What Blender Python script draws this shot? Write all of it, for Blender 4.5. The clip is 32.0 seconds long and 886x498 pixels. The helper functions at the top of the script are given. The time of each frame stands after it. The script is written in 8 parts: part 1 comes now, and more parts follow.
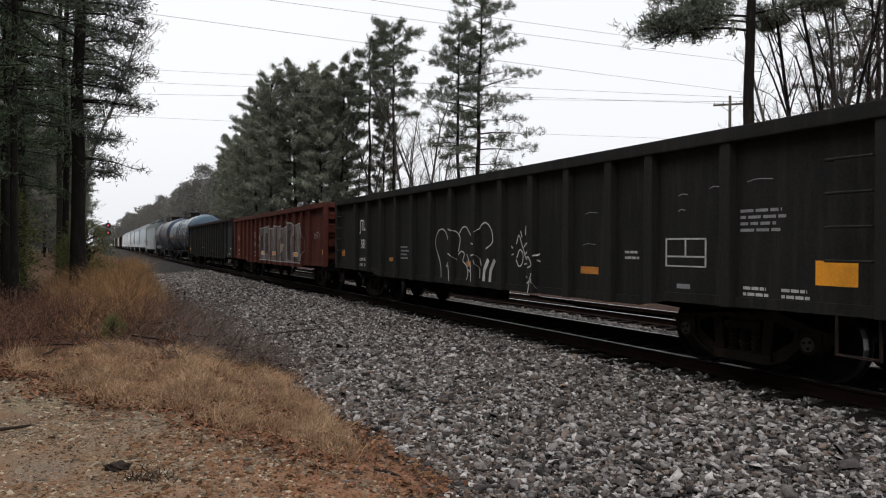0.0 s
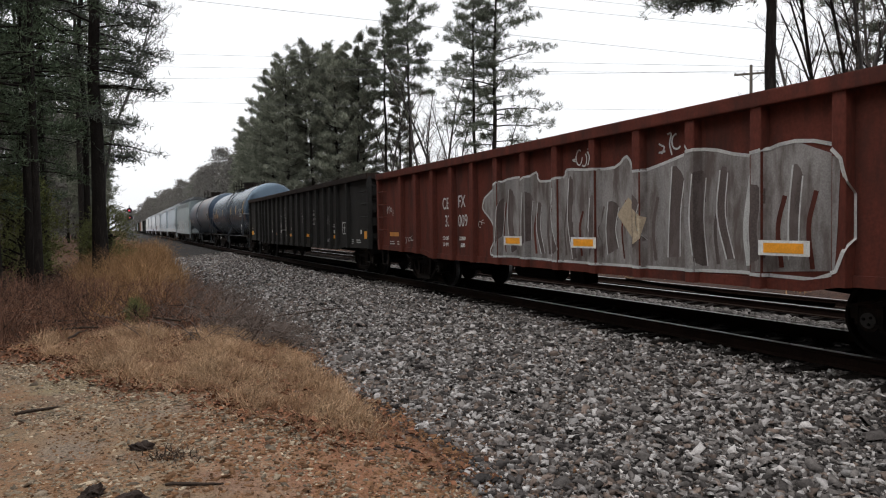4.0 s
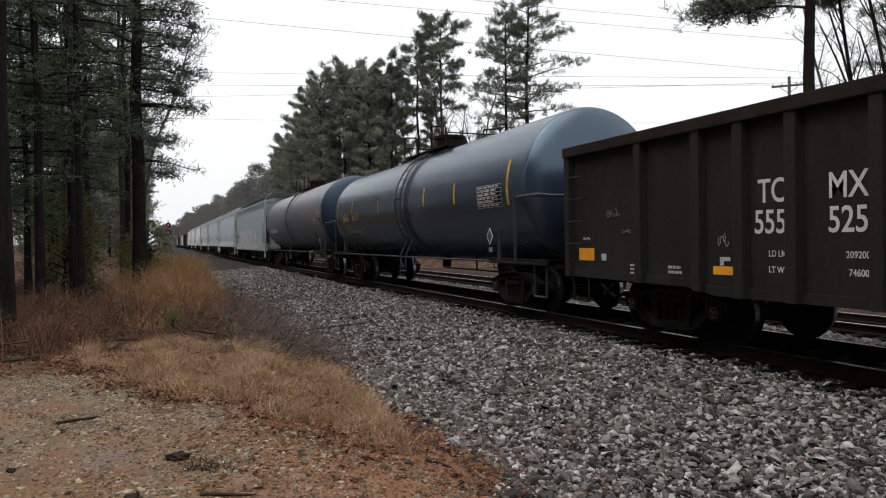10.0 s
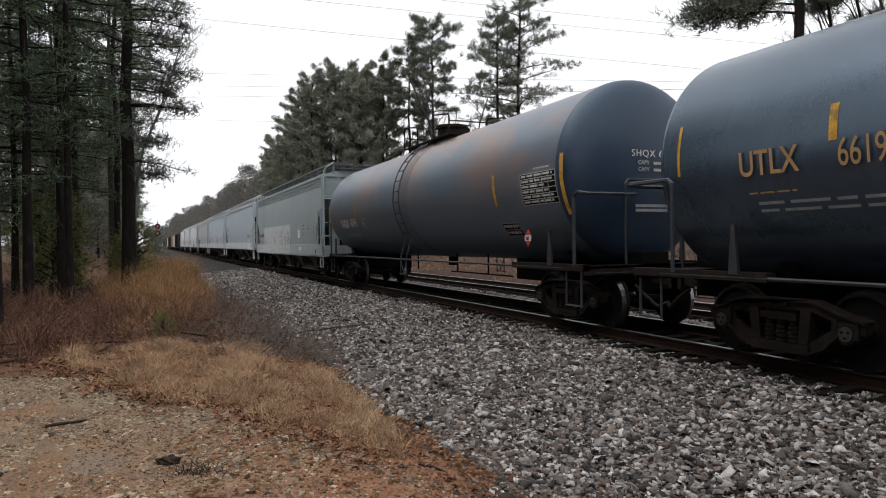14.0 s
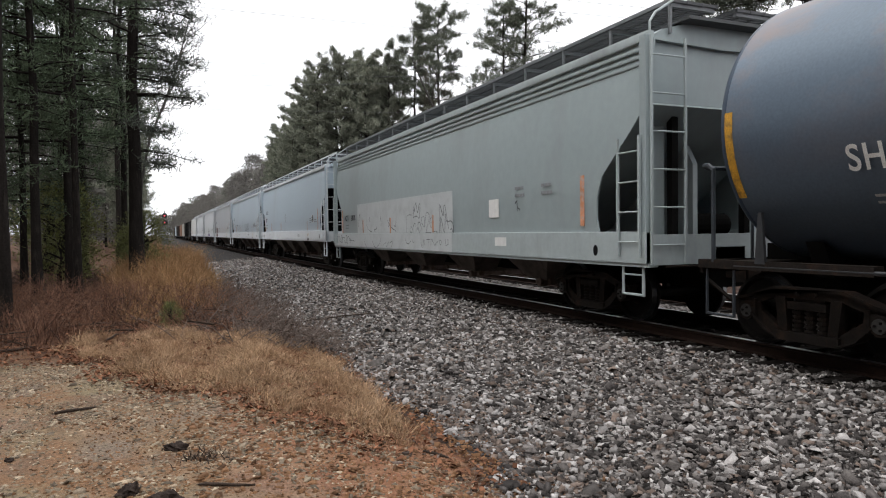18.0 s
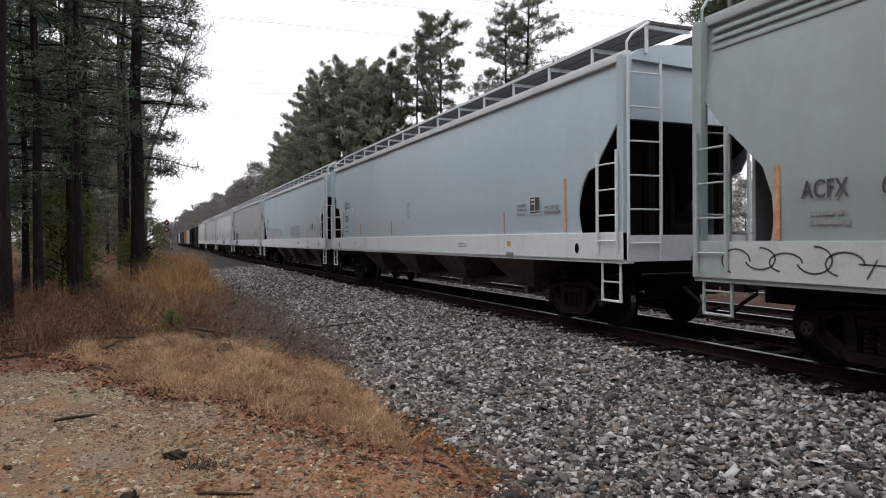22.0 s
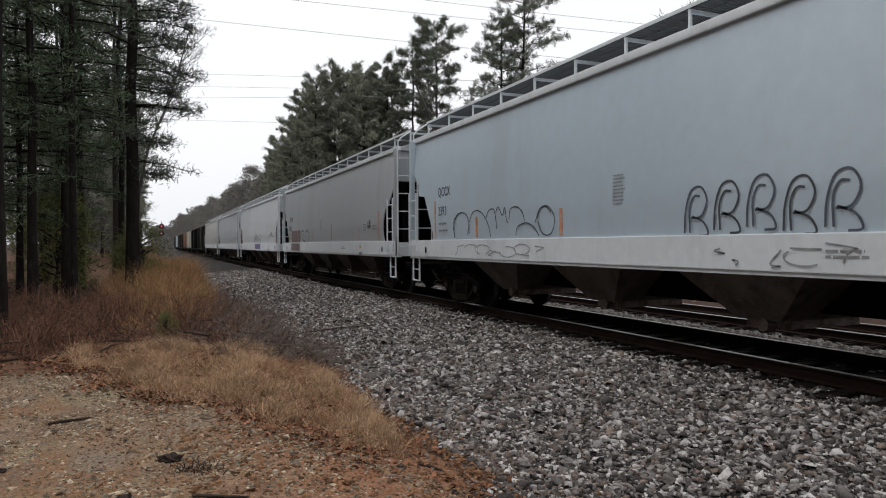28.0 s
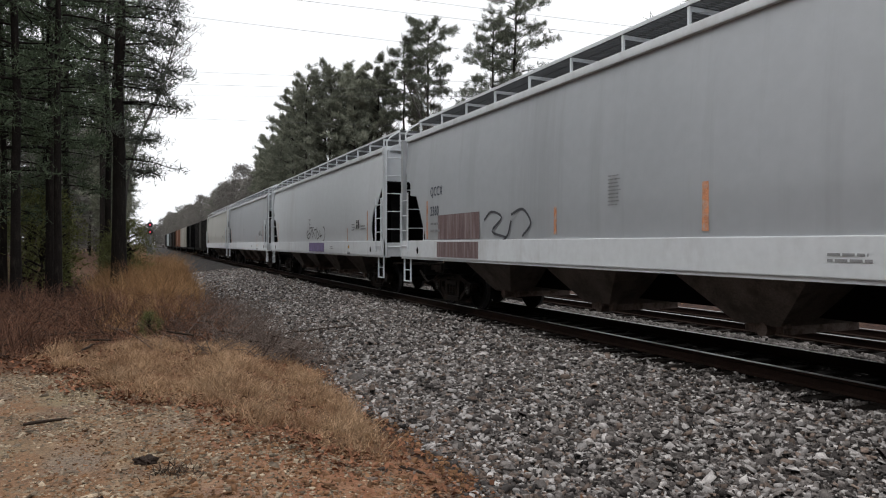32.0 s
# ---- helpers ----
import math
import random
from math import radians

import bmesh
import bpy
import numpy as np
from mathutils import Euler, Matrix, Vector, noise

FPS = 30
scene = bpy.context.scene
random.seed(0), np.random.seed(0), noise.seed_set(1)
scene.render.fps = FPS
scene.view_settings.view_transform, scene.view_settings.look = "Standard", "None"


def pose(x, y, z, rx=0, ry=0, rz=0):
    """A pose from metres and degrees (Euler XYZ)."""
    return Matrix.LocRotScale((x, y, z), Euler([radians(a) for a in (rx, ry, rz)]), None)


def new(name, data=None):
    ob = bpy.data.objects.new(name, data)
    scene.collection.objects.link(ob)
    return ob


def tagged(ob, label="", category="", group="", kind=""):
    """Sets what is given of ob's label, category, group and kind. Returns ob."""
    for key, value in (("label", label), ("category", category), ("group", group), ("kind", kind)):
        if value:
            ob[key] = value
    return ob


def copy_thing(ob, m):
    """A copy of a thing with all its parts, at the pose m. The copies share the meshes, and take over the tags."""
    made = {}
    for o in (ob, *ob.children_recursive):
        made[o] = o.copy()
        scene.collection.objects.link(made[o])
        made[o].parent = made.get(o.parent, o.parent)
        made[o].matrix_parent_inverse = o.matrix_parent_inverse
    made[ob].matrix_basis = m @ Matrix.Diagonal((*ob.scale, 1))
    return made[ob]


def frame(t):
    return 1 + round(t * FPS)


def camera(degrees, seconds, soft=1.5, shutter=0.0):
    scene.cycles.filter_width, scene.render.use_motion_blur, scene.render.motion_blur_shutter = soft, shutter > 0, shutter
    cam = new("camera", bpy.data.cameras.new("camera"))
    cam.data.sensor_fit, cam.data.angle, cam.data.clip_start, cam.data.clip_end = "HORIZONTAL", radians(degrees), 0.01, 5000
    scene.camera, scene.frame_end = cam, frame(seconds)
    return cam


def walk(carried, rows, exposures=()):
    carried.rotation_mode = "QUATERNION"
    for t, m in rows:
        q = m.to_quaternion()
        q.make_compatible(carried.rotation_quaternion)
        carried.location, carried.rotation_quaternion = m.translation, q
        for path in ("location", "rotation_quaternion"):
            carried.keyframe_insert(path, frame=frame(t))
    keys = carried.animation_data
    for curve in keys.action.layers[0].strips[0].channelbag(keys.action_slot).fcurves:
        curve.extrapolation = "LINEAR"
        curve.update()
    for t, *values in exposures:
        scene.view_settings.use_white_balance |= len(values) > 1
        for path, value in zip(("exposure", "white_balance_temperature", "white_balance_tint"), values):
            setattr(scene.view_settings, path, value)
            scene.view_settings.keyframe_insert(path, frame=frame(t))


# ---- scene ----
# World: y runs along the railway, away from the camera; x to the right; z = 0 is the top of the near track's rails.
cam = camera(66.5, 32.0, soft=1.1)
ROWS = [
    (0.0, -0.023, -0.009, 1.562, -26.985, -0.261, -0.186),
    (0.5, -0.003, -0.008, 1.548, -25.647, -0.507, 0.360),
    (1.0, 0.017, 0.039, 1.557, -25.315, -1.403, 0.379),
    (1.5, 0.012, 0.035, 1.564, -25.699, -2.872, 0.957),
    (2.0, 0.013, 0.026, 1.560, -25.720, -2.615, 0.939),
    (2.5, -0.007, 0.013, 1.555, -25.922, -2.009, 0.804),
    (4.5, 0.014, 0.020, 1.548, -24.824, -2.194, 1.153),
    (5.0, 0.003, 0.018, 1.551, -22.513, -2.326, 2.037),
    (5.5, -0.004, 0.008, 1.547, -21.704, -2.060, 2.018),
    (6.0, 0.012, 0.001, 1.545, -22.133, -2.246, 2.245),
    (6.5, 0.014, 0.004, 1.550, -22.033, -2.157, 2.012),
    (7.0, 0.019, -0.009, 1.547, -22.608, -2.668, 1.833),
    (7.5, 0.028, -0.002, 1.549, -23.386, -1.990, 1.210),
    (8.0, 0.023, 0.008, 1.552, -22.435, -1.745, 0.905),
    (8.5, 0.017, 0.027, 1.551, -22.094, -1.270, 0.860),
    (9.0, 0.018, 0.028, 1.545, -22.492, -1.354, 1.250),
    (9.5, 0.010, -0.013, 1.547, -23.336, -0.903, 0.886),
    (10.0, 0.012, -0.010, 1.548, -22.702, -0.811, 0.956),
    (10.5, 0.017, -0.002, 1.550, -22.366, -1.163, 0.989),
    (11.0, 0.008, -0.001, 1.549, -22.701, -0.735, 0.835),
    (11.5, 0.008, 0.019, 1.547, -22.806, -1.021, 0.409),
    (12.0, 0.000, 0.004, 1.547, -23.038, -1.349, 0.202),
    (12.5, 0.000, 0.006, 1.549, -22.895, -0.958, 0.098),
    (13.0, -0.007, 0.003, 1.549, -23.260, -1.032, 0.161),
    (13.5, -0.008, 0.020, 1.548, -23.821, -0.585, 0.545),
    (14.0, -0.006, 0.024, 1.551, -23.485, -0.622, 0.706),
    (14.5, -0.015, -0.023, 1.545, -23.234, -0.521, 0.881),
    (15.0, -0.009, -0.018, 1.549, -23.134, -0.562, 0.922),
    (15.5, -0.004, -0.017, 1.547, -22.559, -1.054, 1.587),
    (17.5, -0.008, -0.009, 1.543, -22.742, -1.566, 0.685),
    (18.0, -0.001, -0.004, 1.548, -22.968, -1.531, 0.741),
    (18.5, 0.002, -0.001, 1.546, -22.848, -1.331, 1.099),
    (19.0, 0.011, 0.002, 1.554, -22.825, -1.263, 0.997),
    (19.5, -0.004, 0.007, 1.540, -23.037, -1.017, 0.777),
    (20.0, 0.002, 0.005, 1.546, -23.069, -0.995, 0.895),
    (20.5, -0.004, -0.001, 1.549, -23.160, -0.956, 0.794),
    (21.0, -0.010, 0.003, 1.542, -22.799, -1.019, 0.874),
    (21.5, 0.005, 0.006, 1.555, -22.716, -0.985, 0.661),
    (22.0, 0.006, -0.001, 1.552, -22.828, -0.829, 0.478),
    (22.5, -0.001, -0.012, 1.556, -22.923, -0.777, 0.419),
    (23.0, -0.003, -0.003, 1.546, -23.000, -0.639, -0.010),
    (23.5, -0.020, -0.018, 1.553, -23.249, -0.588, -0.118),
    (24.0, -0.034, -0.030, 1.552, -23.667, -0.254, 0.026),
    (24.5, -0.032, -0.010, 1.557, -24.057, -0.368, -0.403),
    (25.0, -0.029, -0.011, 1.551, -24.638, -0.070, 0.103),
    (25.5, -0.017, -0.009, 1.548, -24.076, -0.083, -0.006),
    (26.0, -0.019, -0.008, 1.545, -23.842, -0.523, 0.494),
    (26.5, -0.013, -0.004, 1.547, -23.354, -0.910, 0.598),
    (28.5, -0.003, -0.036, 1.551, -23.318, -0.369, 0.237),
    (29.0, -0.011, -0.013, 1.558, -23.483, -0.625, 0.126),
    (29.5, -0.006, -0.013, 1.553, -23.440, -0.479, 0.462),
    (30.0, -0.008, -0.010, 1.555, -23.243, -0.463, 0.421),
    (30.5, 0.005, -0.024, 1.550, -22.730, -0.656, 0.570),
    (31.0, 0.001, -0.004, 1.546, -22.860, -0.634, 0.489),
    (31.5, 0.021, 0.000, 1.554, -23.790, -0.571, 0.192),
    (32.0, 0.079, 0.012, 1.544, -24.003, -0.400, -0.101),
]
walk(cam, [(t, pose(x, y, z, 90 + pitch, roll, yaw)) for t, x, y, z, yaw, pitch, roll in ROWS],
     [(0, 0.2), (1, 0.1), (2, 0.33), (5, 0.38), (7, 0.46), (9, 0.35), (10, 0.28), (12, 0.4), (15, 0.4), (18, 0.7), (20, 0.55), (23, 0.5), (25, 0.2), (26, 0.2), (29, 0.3), (32, 0.4)])
# how far the train has come, every two seconds
RUN = [0.14, 10.15, 20.22, 30.16, 39.95, 49.63, 59.29, 69.15, 79.11, 89.03, 98.93, 108.76, 118.62, 128.56, 138.62, 148.76, 158.95]
TRACK, TRACK2, DROP2 = 8.21, 13.1, -0.2      # centre lines of the two tracks; the second lies lower

# ---- world and light: an even, white overcast sky ----
world = bpy.data.worlds.new("overcast")
scene.world = world
world.use_nodes = True
wn, wl = world.node_tree.nodes, world.node_tree.links
bg = wn["Background"]
sky = wn.new("ShaderNodeTexSky")
sky.sky_type, sky.sun_disc = "NISHITA", False
sky.sun_elevation, sky.sun_rotation = radians(68), radians(292)
sky.air_density, sky.dust_density, sky.ozone_density = 1.0, 6.0, 1.0
grey = wn.new("ShaderNodeHueSaturation")
grey.inputs["Saturation"].default_value = 0.12
wl.new(sky.outputs[0], grey.inputs["Color"])
cloud = wn.new("ShaderNodeMixRGB")
cloud.inputs[0].default_value = 0.72
cloud.inputs[2].default_value = (8.6, 8.75, 9.1, 1)
wl.new(grey.outputs[0], cloud.inputs[1])
wl.new(cloud.outputs[0], bg.inputs["Color"])
bg.inputs["Strength"].default_value = 0.118
sun = new("sun", bpy.data.lights.new("sun", "SUN"))
sun.data.energy, sun.data.angle, sun.data.color = 1.5, radians(75), (1.0, 0.985, 0.965)
sun.matrix_world = pose(0, 0, 30, 8, -20, 0)
scene.view_settings.exposure = 0.0


# ---- materials ----
def node_tree(name):
    m = bpy.data.materials.new(name)
    m.use_nodes = True
    return m, m.node_tree.nodes, m.node_tree.links, m.node_tree.nodes["Principled BSDF"]


def surf(name, base, rough=0.7, metal=0.0, vary=0.3, big=0.6, fine=25.0, bump=0.15, stain=None, amount=0.5, stretch=(1, 1, 1), island=0.0, spec=0.5, each=0.0, tint=None, zone=None, ior=1.5):
    """A surface with large blotches, fine grain, relief and, if given, a stain colour."""
    m, n, l, b = node_tree(name)
    tc, mp = n.new("ShaderNodeTexCoord"), n.new("ShaderNodeMapping")
    mp.inputs["Scale"].default_value = stretch
    l.new(tc.outputs["Object"], mp.inputs[0])
    n1, n2 = n.new("ShaderNodeTexNoise"), n.new("ShaderNodeTexNoise")
    n1.inputs["Scale"].default_value, n1.inputs["Detail"].default_value = big, 6
    n2.inputs["Scale"].default_value, n2.inputs["Detail"].default_value = fine, 4
    l.new(mp.outputs[0], n1.inputs["Vector"]), l.new(tc.outputs["Object"], n2.inputs["Vector"])
    add = n.new("ShaderNodeMath")
    add.operation = "ADD"
    l.new(n1.outputs[0], add.inputs[0]), l.new(n2.outputs[0], add.inputs[1])
    rng = n.new("ShaderNodeMapRange")
    rng.inputs["From Min"].default_value, rng.inputs["From Max"].default_value = 0.65, 1.35
    rng.inputs["To Min"].default_value, rng.inputs["To Max"].default_value = 1 - vary, 1 + vary
    l.new(add.outputs[0], rng.inputs[0])
    last = rng.outputs[0]
    for source, span in ((n.new("ShaderNodeNewGeometry").outputs["Random Per Island"], island), (n.new("ShaderNodeObjectInfo").outputs["Random"], each)):
        if span:
            r2, mul = n.new("ShaderNodeMapRange"), n.new("ShaderNodeMath")
            r2.inputs["To Min"].default_value, r2.inputs["To Max"].default_value = 1 - span, 1 + span
            l.new(source, r2.inputs[0])
            mul.operation = "MULTIPLY"
            l.new(last, mul.inputs[0]), l.new(r2.outputs[0], mul.inputs[1])
            last = mul.outputs[0]
    scale = n.new("ShaderNodeVectorMath")
    scale.operation = "SCALE"
    scale.inputs[0].default_value = base[:3]
    l.new(last, scale.inputs["Scale"])
    out = scale.outputs[0]
    if stain:
        n3, ramp, mix = n.new("ShaderNodeTexNoise"), n.new("ShaderNodeValToRGB"), n.new("ShaderNodeMixRGB")
        n3.inputs["Scale"].default_value, n3.inputs["Detail"].default_value, n3.inputs["Roughness"].default_value = big * 1.7, 9, 0.65
        l.new(mp.outputs[0], n3.inputs["Vector"])
        e = ramp.color_ramp.elements
        e[0].position, e[1].position = 0.62 - 0.3 * amount, 0.78 - 0.25 * amount
        l.new(n3.outputs[0], ramp.inputs[0])
        mask = ramp.outputs[0]
        if zone:
            sep, band, mul = n.new("ShaderNodeSeparateXYZ"), n.new("ShaderNodeMapRange"), n.new("ShaderNodeMath")
            band.inputs["From Min"].default_value, band.inputs["From Max"].default_value = zone
            mul.operation = "MULTIPLY"
            l.new(tc.outputs["Object"], sep.inputs[0]), l.new(sep.outputs[2], band.inputs[0])
            l.new(mask, mul.inputs[0]), l.new(band.outputs[0], mul.inputs[1])
            mask = mul.outputs[0]
        l.new(mask, mix.inputs[0])
        l.new(out, mix.inputs[1])
        mix.inputs[2].default_value = (*stain, 1)
        out = mix.outputs[0]
    l.new(out, b.inputs["Base Color"])
    b.inputs["Roughness"].default_value, b.inputs["Metallic"].default_value = rough, metal
    b.inputs["Specular IOR Level"].default_value, b.inputs["IOR"].default_value = spec, ior
    if tint:
        b.inputs["Specular Tint"].default_value = (*tint, 1)
    if bump:
        bp = n.new("ShaderNodeBump")
        bp.inputs["Strength"].default_value, bp.inputs["Distance"].default_value = bump, 0.02
        l.new(add.outputs[0], bp.inputs["Height"]), l.new(bp.outputs[0], b.inputs["Normal"])
    return m


STREAK = (1, 2.5, 0.18)
M = {}
M["black_paint"] = surf("weathered black paint", (0.0165, 0.0158, 0.0150), 0.68, 0, 0.4, 1.2, 30, 0.05, (0.026, 0.0235, 0.0215), 0.42, (1, 1.2, 0.4), spec=0.18)
M["jt_paint"] = surf("weathered charcoal paint", (0.0150, 0.0145, 0.0140), 0.7, 0, 0.4, 1.6, 30, 0.06, (0.028, 0.026, 0.024), 0.38, STREAK, spec=0.14)
M["red_paint"] = surf("weathered oxide red paint", (0.096, 0.0245, 0.0165), 0.72, 0, 0.3, 1.2, 30, 0.05, (0.048, 0.018, 0.014), 0.55, (1, 1.4, 0.35), spec=0.16)
M["rust_rim"] = surf("rusty brown steel", (0.022, 0.0150, 0.0125), 0.85, 0, 0.4, 2.0, 40, 0.3, spec=0.12)
M["truck_steel"] = surf("grimy black brown steel", (0.0105, 0.0078, 0.0064), 0.75, 0, 0.4, 3.0, 40, 0.3, (0.026, 0.0145, 0.0095), 0.38, spec=0.15)
M["wheel_steel"] = surf("dull wheel steel", (0.007, 0.006, 0.0055), 0.7, 0.1, 0.3, 5.0, 60, 0.1, spec=0.12)
M["cap_steel"] = surf("greasy grey bearing cap", (0.032, 0.030, 0.028), 0.6, 0.2, 0.4, 9.0, 60, 0.1)
M["tread"] = surf("worn wheel tread", (0.20, 0.20, 0.205), 0.4, 1.0, 0.2, 5.0, 60, 0.02)
M["tank_dark"] = surf("glossy dark blue grey tank enamel", (0.020, 0.032, 0.050), 0.27, 0, 0.2, 0.5, 30, 0.0, (0.034, 0.050, 0.072), 0.42, (1, 1.2, 0.5), tint=(0.64, 0.83, 1.0), ior=1.9)
M["tank_band"] = surf("smeared black tar", (0.012, 0.013, 0.016), 0.6, 0, 0.4, 2.0, 30, 0.1, (0.040, 0.048, 0.058), 0.5, STREAK, spec=0.2)
M["tank_rust"] = surf("grey tank enamel with rusty film", (0.062, 0.084, 0.114), 0.36, 0, 0.25, 0.42, 30, 0.008, (0.170, 0.094, 0.062), 0.62, (1, 0.45, 0.6), tint=(0.74, 0.88, 1.0), zone=(2.1, 3.5), ior=1.75)
M["tank_head"] = surf("glossy navy tank head enamel", (0.020, 0.033, 0.058), 0.40, 0, 0.25, 0.8, 30, 0.008, tint=(0.74, 0.88, 1.0), ior=1.5)
M["hop_grey"] = surf("faded grey green hopper paint", (0.285, 0.335, 0.342), 0.36, 0, 0.07, 0.4, 6, 0.005, (0.245, 0.275, 0.280), 0.45, (1, 0.6, 0.25), spec=0.5)
M["hop_light"] = surf("pale blue grey hopper paint", (0.395, 0.472, 0.535), 0.30, 0, 0.05, 0.4, 5, 0.002, (0.352, 0.410, 0.456), 0.35, (1, 0.9, 0.15), spec=0.5, ior=1.8)
M["hop_pale"] = surf("chalky white hopper paint", (0.50, 0.53, 0.555), 0.34, 0, 0.06, 0.4, 5, 0.002, (0.42, 0.44, 0.455), 0.35, (1, 0.9, 0.15), spec=0.5, ior=1.7)
M["hop_cream"] = surf("dull cream hopper paint", (0.40, 0.405, 0.375), 0.36, 0, 0.06, 0.4, 5, 0.002, (0.33, 0.33, 0.31), 0.35, (1, 0.9, 0.15), spec=0.5, ior=1.7)
M["hop_streak"] = surf("pale grey hopper paint with dirt streaks", (0.335, 0.357, 0.378), 0.32, 0, 0.06, 0.5, 5, 0.002, (0.270, 0.285, 0.298), 0.34, (1, 1.3, 0.06), spec=0.5, ior=1.75)
# Both sill colours are lightened beyond the bodies, for sky light on ledges.
M["hop_sill"] = surf("pale grey sill paint", (0.60, 0.63, 0.655), 0.40, 0, 0.08, 0.6, 8, 0.006, (0.46, 0.47, 0.48), 0.3, (1, 1.2, 0.4), spec=0.4)
M["hop_grey_sill"] = surf("grey green paint lightened for a lit sill", (0.345, 0.390, 0.395), 0.42, 0, 0.1, 0.6, 8, 0.006, (0.27, 0.295, 0.30), 0.35, (1, 1.0, 0.4), spec=0.4)
M["hop_white"] = surf("off white car paint", (0.40, 0.38, 0.34), 0.5, 0, 0.1, 0.7, 25, 0.02, (0.30, 0.28, 0.25), 0.4, STREAK)
M["orange_car"] = surf("faded orange brown car paint", (0.20, 0.092, 0.050), 0.6, 0, 0.2, 0.7, 25, 0.02, (0.12, 0.06, 0.04), 0.4, STREAK)
M["grating"] = surf("dull galvanised grating", (0.075, 0.078, 0.082), 0.7, 0.2, 0.2, 3.0, 40, 0.05)
# Underframe steel near black, with the shade under the cars put in.
M["shadow_steel"] = surf("underframe steel darkened for shade", (0.0042, 0.0038, 0.0035), 0.85, 0, 0.4, 2.0, 40, 0.2, spec=0.08)
M["gate_rust"] = surf("worn outlet gate", (0.150, 0.115, 0.100), 0.7, 0.2, 0.4, 4.0, 40, 0.2, (0.06, 0.04, 0.03), 0.5, spec=0.2)
M["bay_brown"] = surf("dusty brown grey outlet bay", (0.105, 0.090, 0.080), 0.85, 0, 0.4, 2.0, 40, 0.1, (0.060, 0.050, 0.045), 0.4, spec=0.12)
# Near black for print and paint; in hopper end recesses it paints shade.
M["slope_black"] = surf("near black, also for recess shade", (0.0042, 0.0042, 0.0045), 0.85, 0, 0.3, 2.0, 40, 0.1, spec=0.08)
M["white_paint"] = surf("chalky white stencil paint", (0.60, 0.60, 0.58), 0.7, 0, 0.25, 8, 60, 0)
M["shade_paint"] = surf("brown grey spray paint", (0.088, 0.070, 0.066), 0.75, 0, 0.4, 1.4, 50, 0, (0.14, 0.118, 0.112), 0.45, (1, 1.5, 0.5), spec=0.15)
M["dull_white"] = surf("worn white spray paint", (0.42, 0.42, 0.41), 0.7, 0, 0.4, 5, 60, 0)
M["silver_paint"] = surf("dull silver spray paint", (0.235, 0.222, 0.216), 0.65, 0, 0.35, 1.4, 50, 0, (0.105, 0.085, 0.078), 0.58, (1, 2.0, 0.5), spec=0.2)
M["dark_ink"] = surf("dark grey spray paint", (0.05, 0.052, 0.06), 0.7, 0, 0.4, 4, 60, 0)
M["purple_ink"] = surf("faded violet spray paint", (0.15, 0.12, 0.24), 0.7, 0, 0.3, 4, 60, 0)
M["maroon_ink"] = surf("streaked maroon spray paint", (0.13, 0.085, 0.085), 0.7, 0, 0.4, 2.5, 60, 0, (0.24, 0.2, 0.2), 0.5, STREAK)
M["patch_grey"] = surf("fresh grey patch paint", (0.47, 0.495, 0.50), 0.5, 0, 0.1, 1.5, 40, 0, (0.40, 0.42, 0.425), 0.4, spec=0.35)
M["letter_dark"] = surf("dark blue stencil paint", (0.065, 0.075, 0.095), 0.7, 0, 0.3, 8, 60, 0)
M["letter_grey"] = surf("faint grey stencil paint", (0.22, 0.225, 0.235), 0.7, 0, 0.3, 8, 60, 0)
M["letter_orange"] = surf("faded orange stencil paint", (0.36, 0.21, 0.09), 0.7, 0, 0.3, 8, 60, 0)
M["reflector"] = surf("yellow orange reflective sheet", (0.80, 0.33, 0.02), 0.4, 0, 0.2, 4, 50, 0)
M["reflector_dull"] = surf("dirty orange reflective sheet", (0.42, 0.17, 0.03), 0.5, 0, 0.35, 4, 50, 0)
M["orange_mark"] = surf("orange chalk stripe", (0.49, 0.215, 0.110), 0.85, 0, 0.5, 6, 50, 0, (0.42, 0.35, 0.31), 0.45)
M["yellow_mark"] = surf("yellow paint stripe", (0.50, 0.26, 0.02), 0.6, 0, 0.45, 5, 50, 0, (0.18, 0.11, 0.03), 0.45)
M["sign_white"] = surf("white placard", (0.68, 0.68, 0.66), 0.6, 0, 0.1, 8, 50, 0)
M["sign_red"] = surf("red placard", (0.42, 0.03, 0.03), 0.6, 0, 0.15, 8, 50, 0)
M["pipe_dark"] = surf("dark steel pipe", (0.024, 0.026, 0.029), 0.55, 0.2, 0.25, 6, 40, 0.05)
M["pipe_blue"] = surf("blue grey painted pipe", (0.026, 0.032, 0.040), 0.5, 0.1, 0.3, 6, 40, 0.05)
M["pipe_grey"] = surf("worn grey steel pipe", (0.17, 0.18, 0.19), 0.5, 0.2, 0.25, 6, 40, 0.05)
M["rail_rust"] = surf("rusty rail web", (0.016, 0.0085, 0.006), 0.85, 0.0, 0.35, 3, 40, 0.2, spec=0.12)
M["rail_top"] = surf("polished rail head", (0.27, 0.265, 0.26), 0.33, 1.0, 0.15, 3, 50, 0.03)
M["tie_wood"] = surf("creosoted sleeper wood", (0.0080, 0.0060, 0.0050), 0.95, 0, 0.4, 3, 50, 0.5, (0.018, 0.0135, 0.011), 0.35, (0.4, 4, 4), each=0.3, spec=0.1)
M["stone"] = surf("mid grey crushed granite", (0.130, 0.117, 0.110), 0.92, 0, 0.4, 20, 90, 0.25, island=0.5, spec=0.15)
